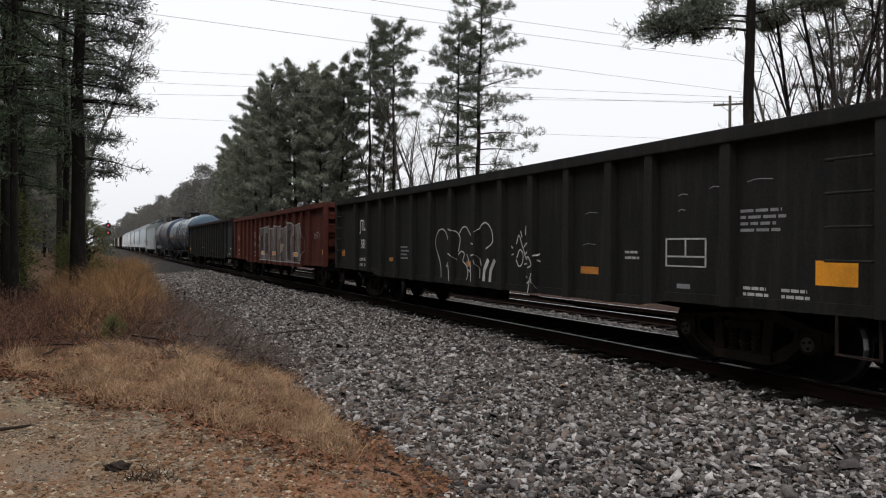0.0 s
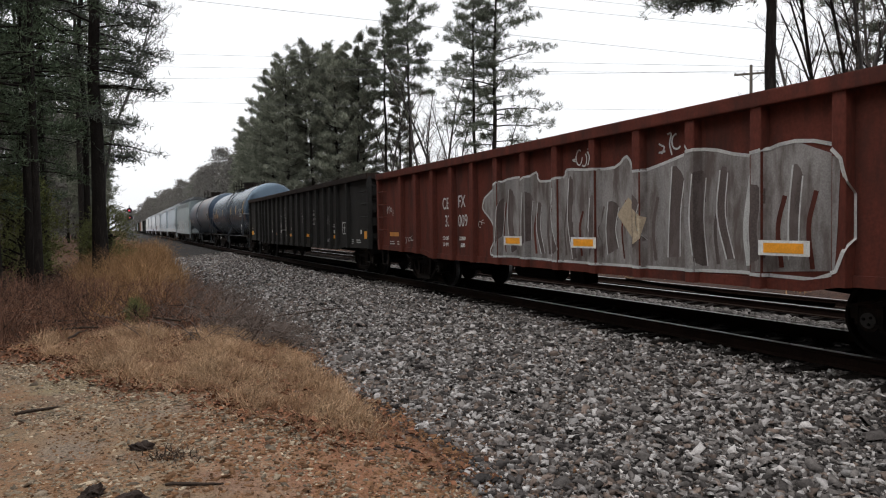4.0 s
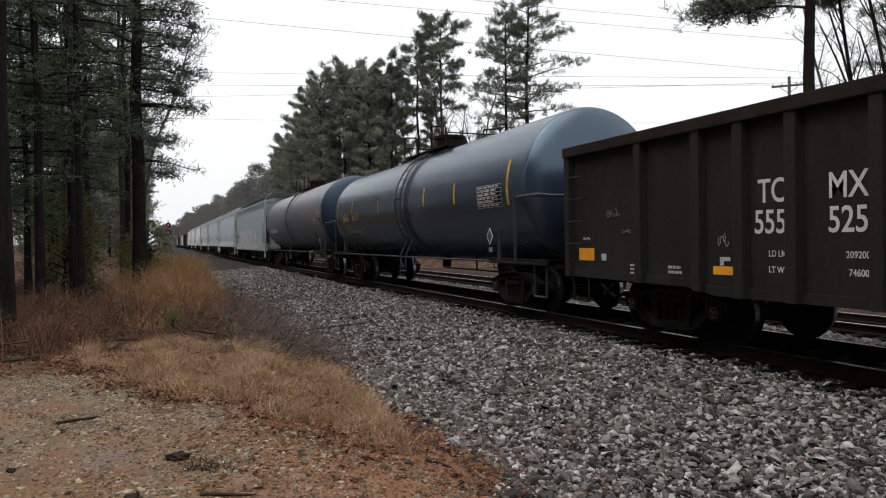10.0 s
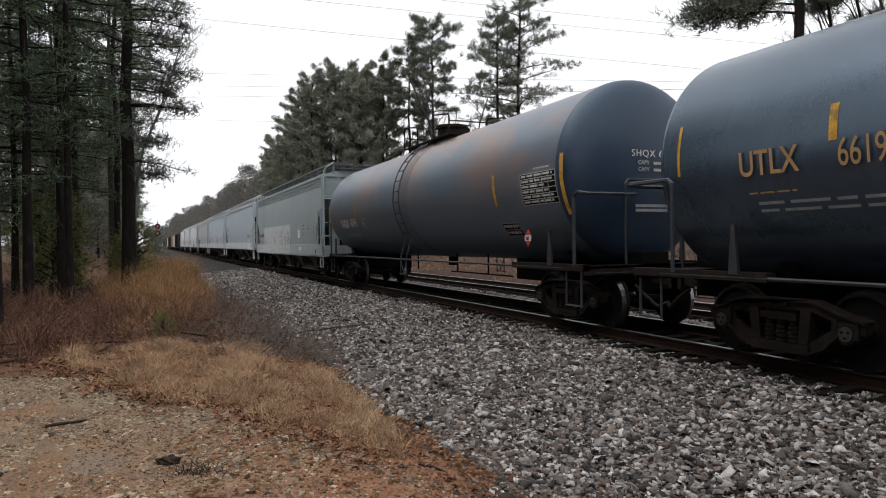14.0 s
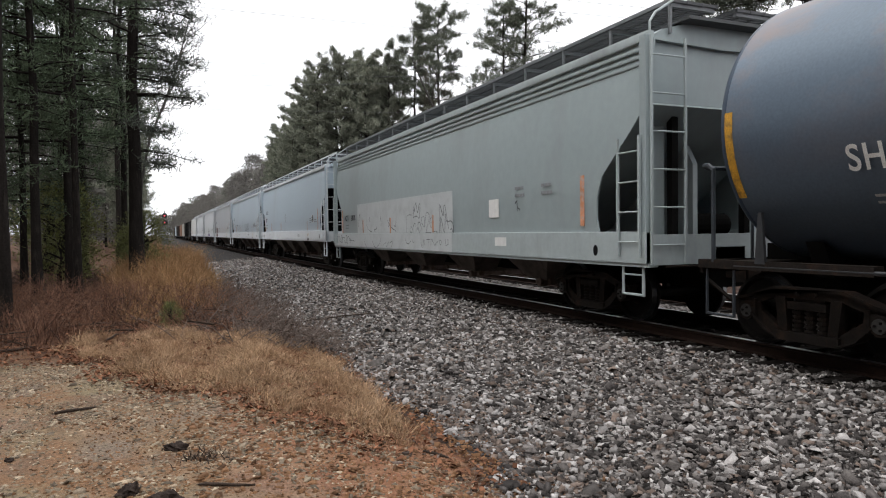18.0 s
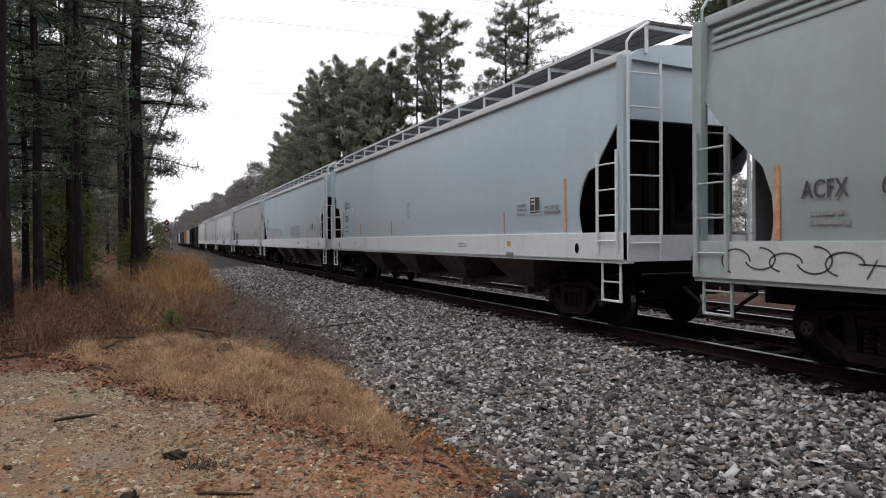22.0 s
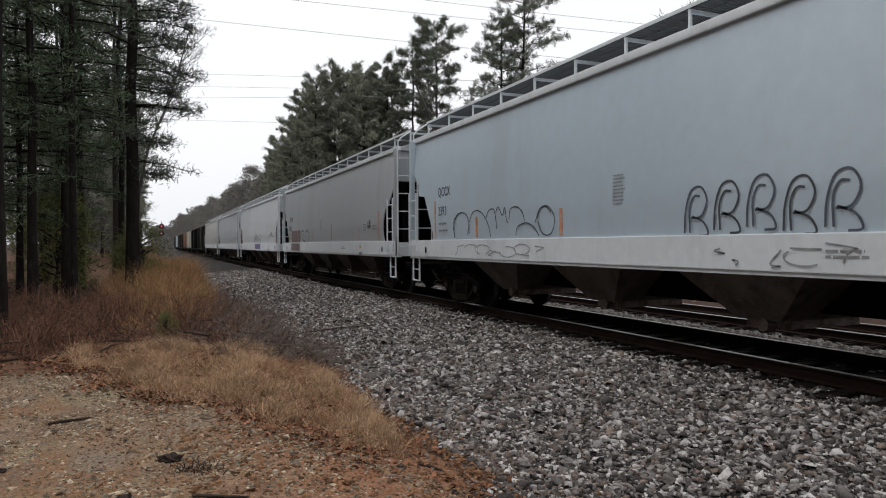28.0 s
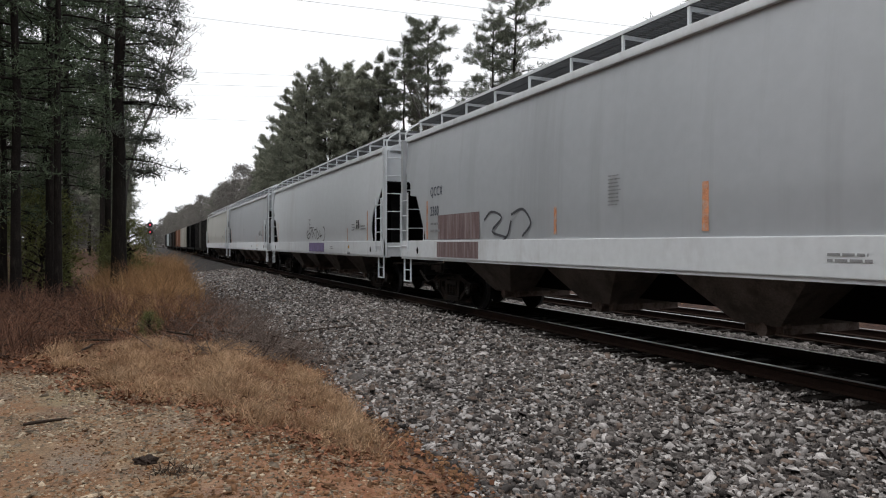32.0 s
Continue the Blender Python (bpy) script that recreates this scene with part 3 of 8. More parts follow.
def side_frame_mesh():
    """A cast side frame: arched beam, pedestals and tension member round the spring opening, with raised flanges."""
    bm = bmesh.new()
    upper = [(-1.10, 0.46), (-1.12, 0.60), (-0.86, 0.66), (-0.48, 0.79), (0.48, 0.79), (0.86, 0.66), (1.12, 0.60), (1.10, 0.46), (1.03, 0.46), (1.01, 0.56), (0.77, 0.56), (0.44, 0.67), (-0.44, 0.67), (-0.77, 0.56), (-1.01, 0.56), (-1.03, 0.46)]
    slab(bm, upper, "x", -0.06, 0.06)
    crest = [(-1.12, 0.60), (-0.86, 0.66), (-0.48, 0.79), (0.48, 0.79), (0.86, 0.66), (1.12, 0.60)]
    slab(bm, [(a, b + 0.012) for a, b in crest] + [(a, b - 0.022) for a, b in crest[::-1]], "x", -0.10, 0.10)
    for s in (-1, 1):
        slab(bm, [(s * 0.78, 0.57), (s * 0.69, 0.58), (s * 0.68, 0.47), (s * 0.38, 0.27), (s * 0.40, 0.16), (s * 0.60, 0.26), (s * 0.79, 0.43)], "x", -0.05, 0.05)
        slab(bm, [(s * 0.79, 0.44), (s * 0.60, 0.27), (s * 0.40, 0.17), (s * 0.40, 0.145), (s * 0.62, 0.24), (s * 0.82, 0.43)], "x", -0.10, 0.10)
        slab(bm, [(s * 0.45, 0.68), (s * 0.31, 0.68), (s * 0.27, 0.27), (s * 0.40, 0.27)], "x", -0.075, 0.075)
        slab(bm, [(s * 0.74, 0.36), (s * 0.74, 0.62), (s * 0.78, 0.62), (s * 0.78, 0.36)], "x", -0.09, 0.09)
        slab(bm, [(s * 1.04, 0.62), (s * 1.0, 0.62), (s * 1.0, 0.40), (s * 1.04, 0.40)], "x", -0.09, 0.09)
        box(bm, -0.08, 0.06, s * 0.89 - 0.12, s * 0.89 + 0.12, 0.53, 0.58)
        tube(bm, (-0.085, s * 0.89, WHEEL), (0.075, s * 0.89, WHEEL), 0.122, n=16)
    slab(bm, [(-0.42, 0.145), (0.42, 0.145), (0.42, 0.26), (-0.42, 0.26)], "x", -0.10, 0.10)
    box(bm, -0.09, 0.09, -0.26, 0.26, 0.54, 0.63)
    for y in (-0.12, 0.12):
        tube(bm, (-0.11, y, 0.735), (0.11, y, 0.735), 0.022, n=8)
    me = bpy.data.meshes.new("side_frame")
    bm.to_mesh(me)
    bm.free()
    me.materials.append(M["truck_steel"])
    return me


def spring_mesh():
    bm = bmesh.new()
    prof = [(0.27, 0.05)]
    for k in range(5):
        prof += [(0.27 + 0.055 * k, 0.075), (0.303 + 0.055 * k, 0.075), (0.305 + 0.055 * k, 0.055), (0.324 + 0.055 * k, 0.055)]
    lathe(bm, [(a, r) for a, r in prof], "x", 10)
    bm.transform(Matrix.Rotation(radians(-90), 4, "Y"))
    me = bpy.data.meshes.new("spring")
    bm.to_mesh(me)
    bm.free()
    me.materials.append(M["truck_steel"])
    return me


SIDE_FRAME, SPRINGS = side_frame_mesh(), spring_mesh()


def truck(car, y):
    """A two-axle bogie under the car."""
    bolster = box(bmesh.new(), -1.02, 1.02, -0.20, 0.20, 0.53, 0.68)
    box(bolster, -0.25, 0.25, -0.25, 0.25, 0.68, 0.80)
    for s in (-1, 1):
        box(bolster, -0.85, 0.85, s * 0.40 - 0.05, s * 0.40 + 0.05, 0.33, 0.43)
    t = part("truck", bolster, "truck_steel", car, "grimy cast steel bogie")
    t.location = (0, y, 0)
    for s in (-1, 1):
        f = mesh_part("side_frame", SIDE_FRAME, "truck_steel", t)
        f.location = (s * 1.0, 0, 0)
        for y1 in (-0.17, 0.0, 0.17):
            g = mesh_part("spring", SPRINGS, "truck_steel", t)
            g.location = (s * 1.0, y1, 0)
        w = mesh_part("wheelset", WHEELSET, "wheel_steel", t, smooth=False)
        w.location = (0, s * 0.89, WHEEL)
        SPINNING.append(w)
    return t


def coupler(car, y, s):
    bm = box(bmesh.new(), -0.10, 0.10, min(y, y + s * 0.55), max(y, y + s * 0.55), 0.77, 0.95)
    box(bm, -0.17, 0.13, min(y + s * 0.5, y + s * 0.72), max(y + s * 0.5, y + s * 0.72), 0.72, 1.0)
    pipe(bm, [(-0.45, y, 0.75), (-0.45, y + s * 0.25, 0.6), (-0.40, y + s * 0.5, 0.42), (-0.3, y + s * 0.66, 0.5)], 0.03)
    pipe(bm, [(-1.35, y + s * 0.08, 0.98), (-0.3, y + s * 0.12, 0.98), (-0.2, y + s * 0.12, 0.9)], 0.018)
    part("coupler", bm, "truck_steel", car, "knuckle coupler with air hose")


def ladder(car, mat, pts, z0, z1, rungs, r=0.014, stiles=True):
    """A ladder between two feet (x, y): stiles with each rung a piece of its own."""
    (xa, ya), (xb, yb) = pts
    bm = bmesh.new()
    if stiles:
        for x, y in pts:
            box(bm, x - 0.018, x + 0.018, y - 0.018, y + 0.018, z0, z1)
        lad = part("ladder", bm, mat, car)
    else:
        bm.free()
        for k in range(rungs):
            z = z0 + (z1 - z0) * (k + 0.5) / rungs
            inward = (-math.copysign(0.12, xa), 0) if abs(xa - xb) < 0.01 else (0, -math.copysign(0.1, ya))
            pts3 = [(xa + inward[0], ya + inward[1], z), (xa, ya, z), (xb, yb, z), (xb + inward[0], yb + inward[1], z)]
            part("grab_iron", pipe(bmesh.new(), pts3, r), mat, car)
        return None
    rung = bpy.data.meshes.new("rung")
    bm = pipe(bmesh.new(), [(xa, ya, 0), (xb, yb, 0)], r)
    bm.to_mesh(rung)
    bm.free()
    for k in range(rungs):
        o = mesh_part("rung", rung, mat, lad)
        o.location = (0, 0, z0 + (z1 - z0) * (k + 0.5) / rungs)
    return lad


def lettering(car, text, y, z, size, mat, x, wide=1.0, gap=1.0, end=0):
    """Stencilled writing on the car's near side (x is the side's surface), read along -y; end: on the end that faces -y."""
    cu = bpy.data.curves.new("lettering", "FONT")
    cu.body, cu.size, cu.extrude, cu.space_character = text, size, 0.0015, gap
    cu.offset = 0.0 if '9' in text else size * 0.010
    tmp = bpy.data.objects.new("lettering", cu)
    me = bpy.data.meshes.new_from_object(tmp)
    bpy.data.objects.remove(tmp)
    bpy.data.curves.remove(cu)
    m = pose(x, y, z, 90, 0, 0) if end else pose(x - 0.004, y, z, 90, 0, -90)
    m = m @ Matrix.Diagonal((wide, 1, 1, 1))
    return [stencil_letter(car, bm, mat, m) for bm in islands(me)]


def islands(me):
    """The separate characters of a text mesh."""
    src = bmesh.new()
    src.from_mesh(me)
    bpy.data.meshes.remove(me)
    left, out = set(src.faces), []
    while left:
        seed = left.pop()
        group, queue = [seed], [seed]
        while queue:
            for e in queue.pop().edges:
                for f in e.link_faces:
                    if f in left:
                        left.remove(f)
                        group.append(f)
                        queue.append(f)
        bm, at = bmesh.new(), {}
        for f in sorted(group, key=lambda q: q.index):
            for v in f.verts:
                if v not in at:
                    at[v] = bm.verts.new(v.co)
            bm.faces.new([at[v] for v in f.verts])
        out.append((min(v.co.x for v in bm.verts), bm))
    src.free()
    return [bm for _, bm in sorted(out, key=lambda q: q[0])]


def stencil_letter(car, bm, mat, m):
    ob = part("letter", bm, mat, car)
    ob.matrix_local = m
    return ob


def panel(car, name, mat, x, y0, y1, z0, z1, label="", off=0.004):
    """A thin plate or painted patch on the near side."""
    return part(name, box(bmesh.new(), x - off, x - off + 0.003, min(y0, y1), max(y0, y1), z0, z1), mat, car, label)


def bars(car, mat, x, y, z, rows, w, h=0.03, gap=0.065, rng=None):
    """Small illegible stencil lines, as bars broken into words. They run towards -y."""
    rng = rng or np.random.default_rng(7)
    for k in range(rows):
        p, end = 0.0, w * rng.uniform(0.65, 1.0)
        while p < end:
            q = min(end, p + w * rng.uniform(0.12, 0.3))
            part("small_print", box(bmesh.new(), x - 0.004, x - 0.001, y - q, y - p, z - k * gap - h, z - k * gap), mat, car)
            p = q + w * 0.05


def strokes(car, name, mat, x, lines, width, label):
    """Spray-paint strokes on the near side: chains of (y, z) made into flat ribbons."""
    bm = bmesh.new()
    for j, line in enumerate(lines):
        pts = [Vector((0, a, b)) for a, b in line]
        rows = []
        for i, p in enumerate(pts):
            d = (pts[min(i + 1, len(pts) - 1)] - pts[max(i - 1, 0)]).normalized()
            s = Vector((0, -d.z, d.y)) * width / 2
            rows.append([bm.verts.new((x - 0.004 - 0.0007 * (j % 4), q.y, q.z)) for q in (p - s, p + s)])
        for a, b in zip(rows, rows[1:]):
            bm.faces.new((a[0], a[1], b[1], b[0]))
    return part(name, bm, mat, car, label)


def draped(y, posts):
    """x of a gondola's near side at y: sheet, post flank or post face."""
    d = min((abs(y - p) for p in posts), default=9.0)
    return -float(np.interp(d, [0, 0.076, 0.105], [1.608, 1.608, 1.492]))


def drape_strokes(car, mat, posts, line, width, label, off=0.004):
    """A spray-paint line that follows sheet and posts."""
    pts = []
    for (a, b), (c, d) in zip(line, line[1:]):
        k = max(1, int(abs(a - c) / 0.025))
        pts += [(a + (c - a) * i / k, b + (d - b) * i / k) for i in range(k)]
    pts.append(line[-1])
    v = [Vector((0, a, b)) for a, b in pts]
    bm, rows = bmesh.new(), []
    for i, p in enumerate(v):
        d = (v[min(i + 1, len(v) - 1)] - v[max(i - 1, 0)]).normalized()
        s = Vector((0, -d.z, d.y)) * width / 2
        x = draped(p.y, posts) - off
        rows.append([bm.verts.new((x, q.y, q.z)) for q in (p - s, p + s)])
    for a, b in zip(rows, rows[1:]):
        bm.faces.new((a[0], a[1], b[1], b[0]))
    return part("graffiti", bm, mat, car, label)


def drape_fill(car, mat, posts, poly, label="", off=0.003, step=0.03):
    """A painted field that follows sheet and posts, filled column by column."""
    lo, hi = min(p[0] for p in poly), max(p[0] for p in poly)
    n = max(2, int((hi - lo) / step))

    def cross(y):
        out = []
        for (a, b), (c, d) in zip(poly, poly[1:] + poly[:1]):
            if (a <= y) != (c <= y):
                out.append(b + (d - b) * (y - a) / (c - a))
        return sorted(out)
    bm = bmesh.new()
    for i in range(n):
        y0, y1 = lo + (hi - lo) * i / n, lo + (hi - lo) * (i + 1) / n
        za, zb, zm = cross(y0 + 1e-4), cross(y1 - 1e-4), cross((y0 + y1) / 2)
        if len(za) != len(zb):
            za = zb = zm
        x0, x1 = draped(y0, posts) - off, draped(y1, posts) - off
        for k in range(0, len(za) - 1, 2):
            bm.faces.new([bm.verts.new(c) for c in ((x0, y0, za[k]), (x1, y1, zb[k]), (x1, y1, zb[k + 1]), (x0, y0, za[k + 1]))])
    bmesh.ops.remove_doubles(bm, verts=bm.verts, dist=0.0005)
    return part("graffiti", bm, mat, car, label)


def post_rows(length, first, pitch=1.0, uneven=(), near=()):
    """Where a gondola's side posts stand: even ones from the far end, with some out of step at both ends."""
    h = length / 2
    ys = [h - a for a in uneven] + [h - first - pitch * k for k in range(len(uneven), 40) if h - first - pitch * k > -h + first - 0.05]
    for k, a in enumerate(near):
        ys[-1 - k] = a - h
    return ys + [h - 0.06, -h + 0.06]


def smooth_line(pts, n=4):
    """The same stroke with rounded corners."""
    a = np.array(pts, float)
    a = np.vstack([2 * a[0] - a[1], a, 2 * a[-1] - a[-2]])
    out = []
    for i in range(1, len(a) - 2):
        for k in range(n):
            t = k / n
            out.append(0.5 * (2 * a[i] + (a[i + 1] - a[i - 1]) * t + (2 * a[i - 1] - 5 * a[i] + 4 * a[i + 1] - a[i + 2]) * t * t + (3 * a[i] - a[i - 1] - 3 * a[i + 1] + a[i + 2]) * t ** 3))
    return [tuple(p) for p in out] + [tuple(a[-2])]


def arc(y, z, ry, rz, a0, a1, n=14):
    return [(y - ry * math.cos(radians(a0 + (a1 - a0) * i / n)), z + rz * math.sin(radians(a0 + (a1 - a0) * i / n))) for i in range(n + 1)]


def scrawl(rng, y, z, w, h, k):
    """Quick looping letters of a tag, inside a box w by h that starts at y and runs towards -y."""
    out = []
    for i in range(k):
        cy, s = y - w * (i + 0.5) / k, w / k
        if rng.random() < 0.45:
            a0 = rng.uniform(0, 360)
            out.append(arc(cy, z + h * rng.uniform(0.35, 0.65), s * rng.uniform(0.4, 0.7), h * rng.uniform(0.25, 0.45), a0, a0 + rng.uniform(160, 320)))
        else:
            pts = [(cy + s * rng.uniform(-0.5, 0.5), z + h * q) for q in sorted(rng.uniform(0, 1, 4))]
            out.append(smooth_line(pts, 5))
        if rng.random() < 0.4:
            out.append([(cy + s * 0.4, z + h * rng.uniform(0.2, 0.8)), (cy - s * 0.5, z + h * rng.uniform(0.2, 0.8))])
    return out


# -- gondolas --
def gondola(label, length, top, paint, rim, first_post, pitch=1.0, uneven=(), near=()):
    car = root("gondola_car", label, "railway wagon", "freight train cars")
    h, W = length / 2, 1.61
    ends = 2.9
    bottom = [(-h, 0.87), (-h + ends, 0.84), (-h + ends + 0.5, 0.75), (h - ends - 0.5, 0.75), (h - ends, 0.84), (h, 0.87)]
    for s in (-1, 1):
        bm = slab(bmesh.new(), bottom + [(h, top - 0.1), (-h, top - 0.1)], "x", s * 1.47 - 0.02, s * 1.47 + 0.02)
        part("side_panel", bm, paint, car)
        bm = soft_box(s * W - 0.09, s * W + 0.09, -h - 0.02, h + 0.02, top - 0.17, top, 0.02)
        bmesh.ops.translate(bm, vec=(-s * 0.07, 0, 0), verts=bm.verts)
        part("top_chord", bm, rim, car, "rusty top chord")
        bm = slab(bmesh.new(), [(a, b - 0.0) for a, b in bottom] + [(a, b + 0.12) for a, b in bottom[::-1]], "x", s * 1.495 - 0.025, s * 1.495 + 0.025)
        part("side_sill", bm, paint, car)
        post = slab(bmesh.new(), [(s * 1.49, -0.10), (s * 1.60, -0.075), (s * 1.605, -0.06), (s * 1.605, 0.06), (s * 1.60, 0.075), (s * 1.49, 0.10)], "z", 0, 1)
        me = bpy.data.meshes.new("side_post")
        post.to_mesh(me)
        post.free()
        for y in post_rows(length, first_post, pitch, uneven, near):
            low = float(np.interp(y, [b[0] for b in bottom], [b[1] for b in bottom]))
            o = mesh_part("side_post", me, paint, car)
            o.matrix_local = Matrix.Translation((0, y, low)) @ Matrix.Diagonal((1, 1, top - 0.1 - low, 1))
        for e in (-1, 1):
            ladder(car, paint, [(s * 1.64, e * (h - 0.14)), (s * 1.64, e * (h - 0.60))], 1.25, top - 0.35, 4, 0.011, False)
            bm = pipe(bmesh.new(), [(s * 1.5, e * (h - 0.12), 0.9), (s * 1.5, e * (h - 0.12), 0.46), (s * 1.5, e * (h - 0.56), 0.46), (s * 1.5, e * (h - 0.56), 0.9)], 0.018)
            part("stirrup", bm, "truck_steel", car)
    for e in (-1, 1):
        part("end_panel", box(bmesh.new(), -1.47, 1.47, min(e * (h - 0.22), e * (h - 0.18)), max(e * (h - 0.22), e * (h - 0.18)), 0.87, top - 0.08), paint, car)
        for z in (1.15, 1.6, 2.05, 2.5):
            bm = bmesh.new()
            slab(bm, [(min(e * h, e * (h - 0.18)), z - 0.05), (max(e * h, e * (h - 0.18)), z), (max(e * h, e * (h - 0.18)), z + 0.12), (min(e * h, e * (h - 0.18)), z + 0.17)], "x", -1.44, 1.44)
            part("end_rib", bm, paint, car)
        part("end_chord", soft_box(-1.5, 1.5, min(e * (h - 0.2), e * (h + 0.02)), max(e * (h - 0.2), e * (h + 0.02)), top - 0.17, top, 0.02), rim, car)
        ladder(car, paint, [(-1.42, e * (h + 0.06)), (-0.98, e * (h + 0.06))], 1.0, top - 0.2, 5, 0.012, False)
        part("end_sill", box(bmesh.new(), -1.5, 1.5, min(e * (h - 0.15), e * h), max(e * (h - 0.15), e * h), 0.72, 0.98), "shadow_steel", car)
        coupler(car, e * h, e)
        truck(car, e * (h - 2.05))
    part("floor", box(bmesh.new(), -1.45, 1.45, -h + 0.22, h - 0.22, 0.95, 1.02), rim, car)
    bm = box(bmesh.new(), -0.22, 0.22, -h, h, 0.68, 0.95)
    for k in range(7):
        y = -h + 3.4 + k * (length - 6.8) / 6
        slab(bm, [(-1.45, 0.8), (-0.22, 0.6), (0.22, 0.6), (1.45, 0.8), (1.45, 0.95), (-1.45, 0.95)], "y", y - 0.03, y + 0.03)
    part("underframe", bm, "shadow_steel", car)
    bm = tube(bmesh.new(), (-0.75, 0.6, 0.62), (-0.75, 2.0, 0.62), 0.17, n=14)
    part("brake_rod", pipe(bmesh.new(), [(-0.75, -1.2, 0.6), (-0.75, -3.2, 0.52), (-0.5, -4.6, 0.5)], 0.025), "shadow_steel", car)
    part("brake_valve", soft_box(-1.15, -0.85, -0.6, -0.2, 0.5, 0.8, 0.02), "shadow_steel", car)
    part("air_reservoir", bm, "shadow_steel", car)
    return car


SIDE = -1.49             # x of a gondola's near side sheet
POST = -1.61             # and of its posts' faces
A_POSTS, C_POSTS = (1.88, 3.14, 3.96), (2.16, 3.38, 4.10)      # posts out of step, from the near end


def refl(car, y0, y1, z0, z1, x=SIDE, mat="reflector"):
    panel(car, "reflector", mat, x, y0, y1, z0, z1, "orange reflective strip")


def gondola_a():
    c0 = (3.9 + 20.62) / 2
    car = gondola("charcoal black high-sided gondola wagon with white tags", 16.72, 2.97, "jt_paint", "jt_paint", 1.76, near=A_POSTS)

    def y(u):
        return u - c0
    lettering(car, "JTLX", y(18.67), 2.0, 0.44, "white_paint", SIDE, 0.70, 1.08)
    lettering(car, "5811", y(18.58), 1.49, 0.36, "white_paint", SIDE, 0.66, 1.05)
    lettering(car, "LD LMT 220100", y(18.69), 1.13, 0.12, "white_paint", SIDE, 0.80)
    lettering(car, "LT WT   65900", y(18.69), 0.975, 0.12, "white_paint", SIDE, 0.80)
    refl(car, y(20.30), y(20.0), 1.24, 1.44, mat="reflector_dull")
    refl(car, y(16.45), y(15.95), 1.16, 1.26, mat="reflector_dull")
    for a in (12.3, 8.6):
        refl(car, y(a), y(a - 0.42), 1.14, 1.25, mat="reflector_dull")
    refl(car, y(4.70), y(4.25), 1.16, 1.42)
    rng = np.random.default_rng(3)
    loops = [[(13.45, 0.8), (13.48, 1.16), (13.71, 1.54), (13.72, 1.72), (13.59, 1.89), (13.4, 1.93), (13.22, 1.85), (13.09, 1.58), (13.06, 1.29)],
             [(13.14, 1.76), (13.04, 1.89), (12.87, 1.91), (12.66, 1.82), (12.57, 1.69), (12.65, 1.44)],
             [(12.61, 1.82), (12.48, 1.94), (12.31, 1.95), (12.16, 1.82), (12.0, 1.65), (11.83, 1.6)],
             [(11.8, 1.84), (11.7, 1.97), (11.53, 2.02), (11.36, 1.93), (11.27, 1.78), (11.29, 1.62), (11.52, 1.51)],
             [(12.65, 1.38), (12.52, 1.45), (12.39, 1.4), (12.45, 1.25), (12.3, 1.16), (12.24, 0.99), (12.34, 0.8)]]
    hooks = [[(12.28, 1.4), (12.13, 1.15), (12.08, 1.28), (11.81, 1.39), (11.69, 1.18)], [(12.22, 1.07), (12.07, 1.04), (11.94, 1.19), (11.91, 0.85)],
             [(11.82, 1.28), (11.75, 1.11), (11.75, 0.92)], [(13.01, 1.4), (12.84, 1.38), (12.72, 1.26)], [(13.21, 1.11), (13.06, 1.25), (12.91, 1.14), (12.86, 0.82)]]
    posts = post_rows(16.72, 1.76, near=A_POSTS)
    for line in loops + hooks:
        drape_strokes(car, "dull_white", posts, smooth_line([(y(a), b) for a, b in line]), 0.03, "white spray-painted loop")
    for a, w in ((11.62, 0.10), (11.38, 0.09)):
        drape_strokes(car, "dull_white", posts, [(y(a), 0.8), (y(a - 0.05), 1.1), (y(a - 0.2), 1.3)], w, "thick white paint smear")
    star = [[(9.63, 1.50), (9.55, 1.66), (9.47, 1.52), (9.36, 1.32)], [(9.62, 1.25), (9.52, 1.40), (9.42, 1.32), (9.44, 1.16), (9.55, 1.10), (9.64, 1.22)], [(9.40, 1.44), (9.28, 1.52), (9.24, 1.40), (9.36, 1.30), (9.24, 1.18), (9.38, 1.14)],
            [(9.20, 1.50), (9.22, 1.22), (9.10, 1.28), (9.0, 1.14), (9.14, 1.08)], [(9.30, 0.93), (9.2, 0.80), (9.06, 0.86), (9.0, 1.0)], [(9.04, 0.9), (9.1, 0.66)], [(9.02, 0.9), (8.92, 0.64)], [(9.34, 1.66), (9.33, 1.82)], [(9.45, 1.62), (9.5, 1.74)], [(9.24, 1.62), (9.18, 1.72)], [(9.74, 1.42), (9.80, 1.46)], [(9.72, 1.32), (9.79, 1.30)], [(8.98, 1.30), (8.90, 1.33)], [(8.96, 1.22), (8.88, 1.20)]]
    for line in star:
        drape_strokes(car, "dull_white", posts, smooth_line([(y(a + 0.8), b + 0.1) for a, b in line]), 0.028, "white spray-painted tag")
    frame_y, frame_z = y(6.82), 1.30
    bm = bmesh.new()
    for y0, y1, z0, z1 in ((0, 0.68, 0.40, 0.425), (0, 0.68, 0.14, 0.165), (0, 0.025, 0, 0.425), (0.655, 0.68, 0, 0.425), (0, 0.68, 0, 0.02), (0.33, 0.355, 0.14, 0.425)):
        box(bm, SIDE - 0.004, SIDE - 0.001, frame_y - y1, frame_y - y0, frame_z + 0.88 * z0, frame_z + 0.88 * z1)
    part("stencil_frame", bm, "dull_white", car, "white stencilled frame")
    bars(car, "letter_grey", SIDE, y(5.64), 2.0, 4, 0.62, 0.035, 0.075)
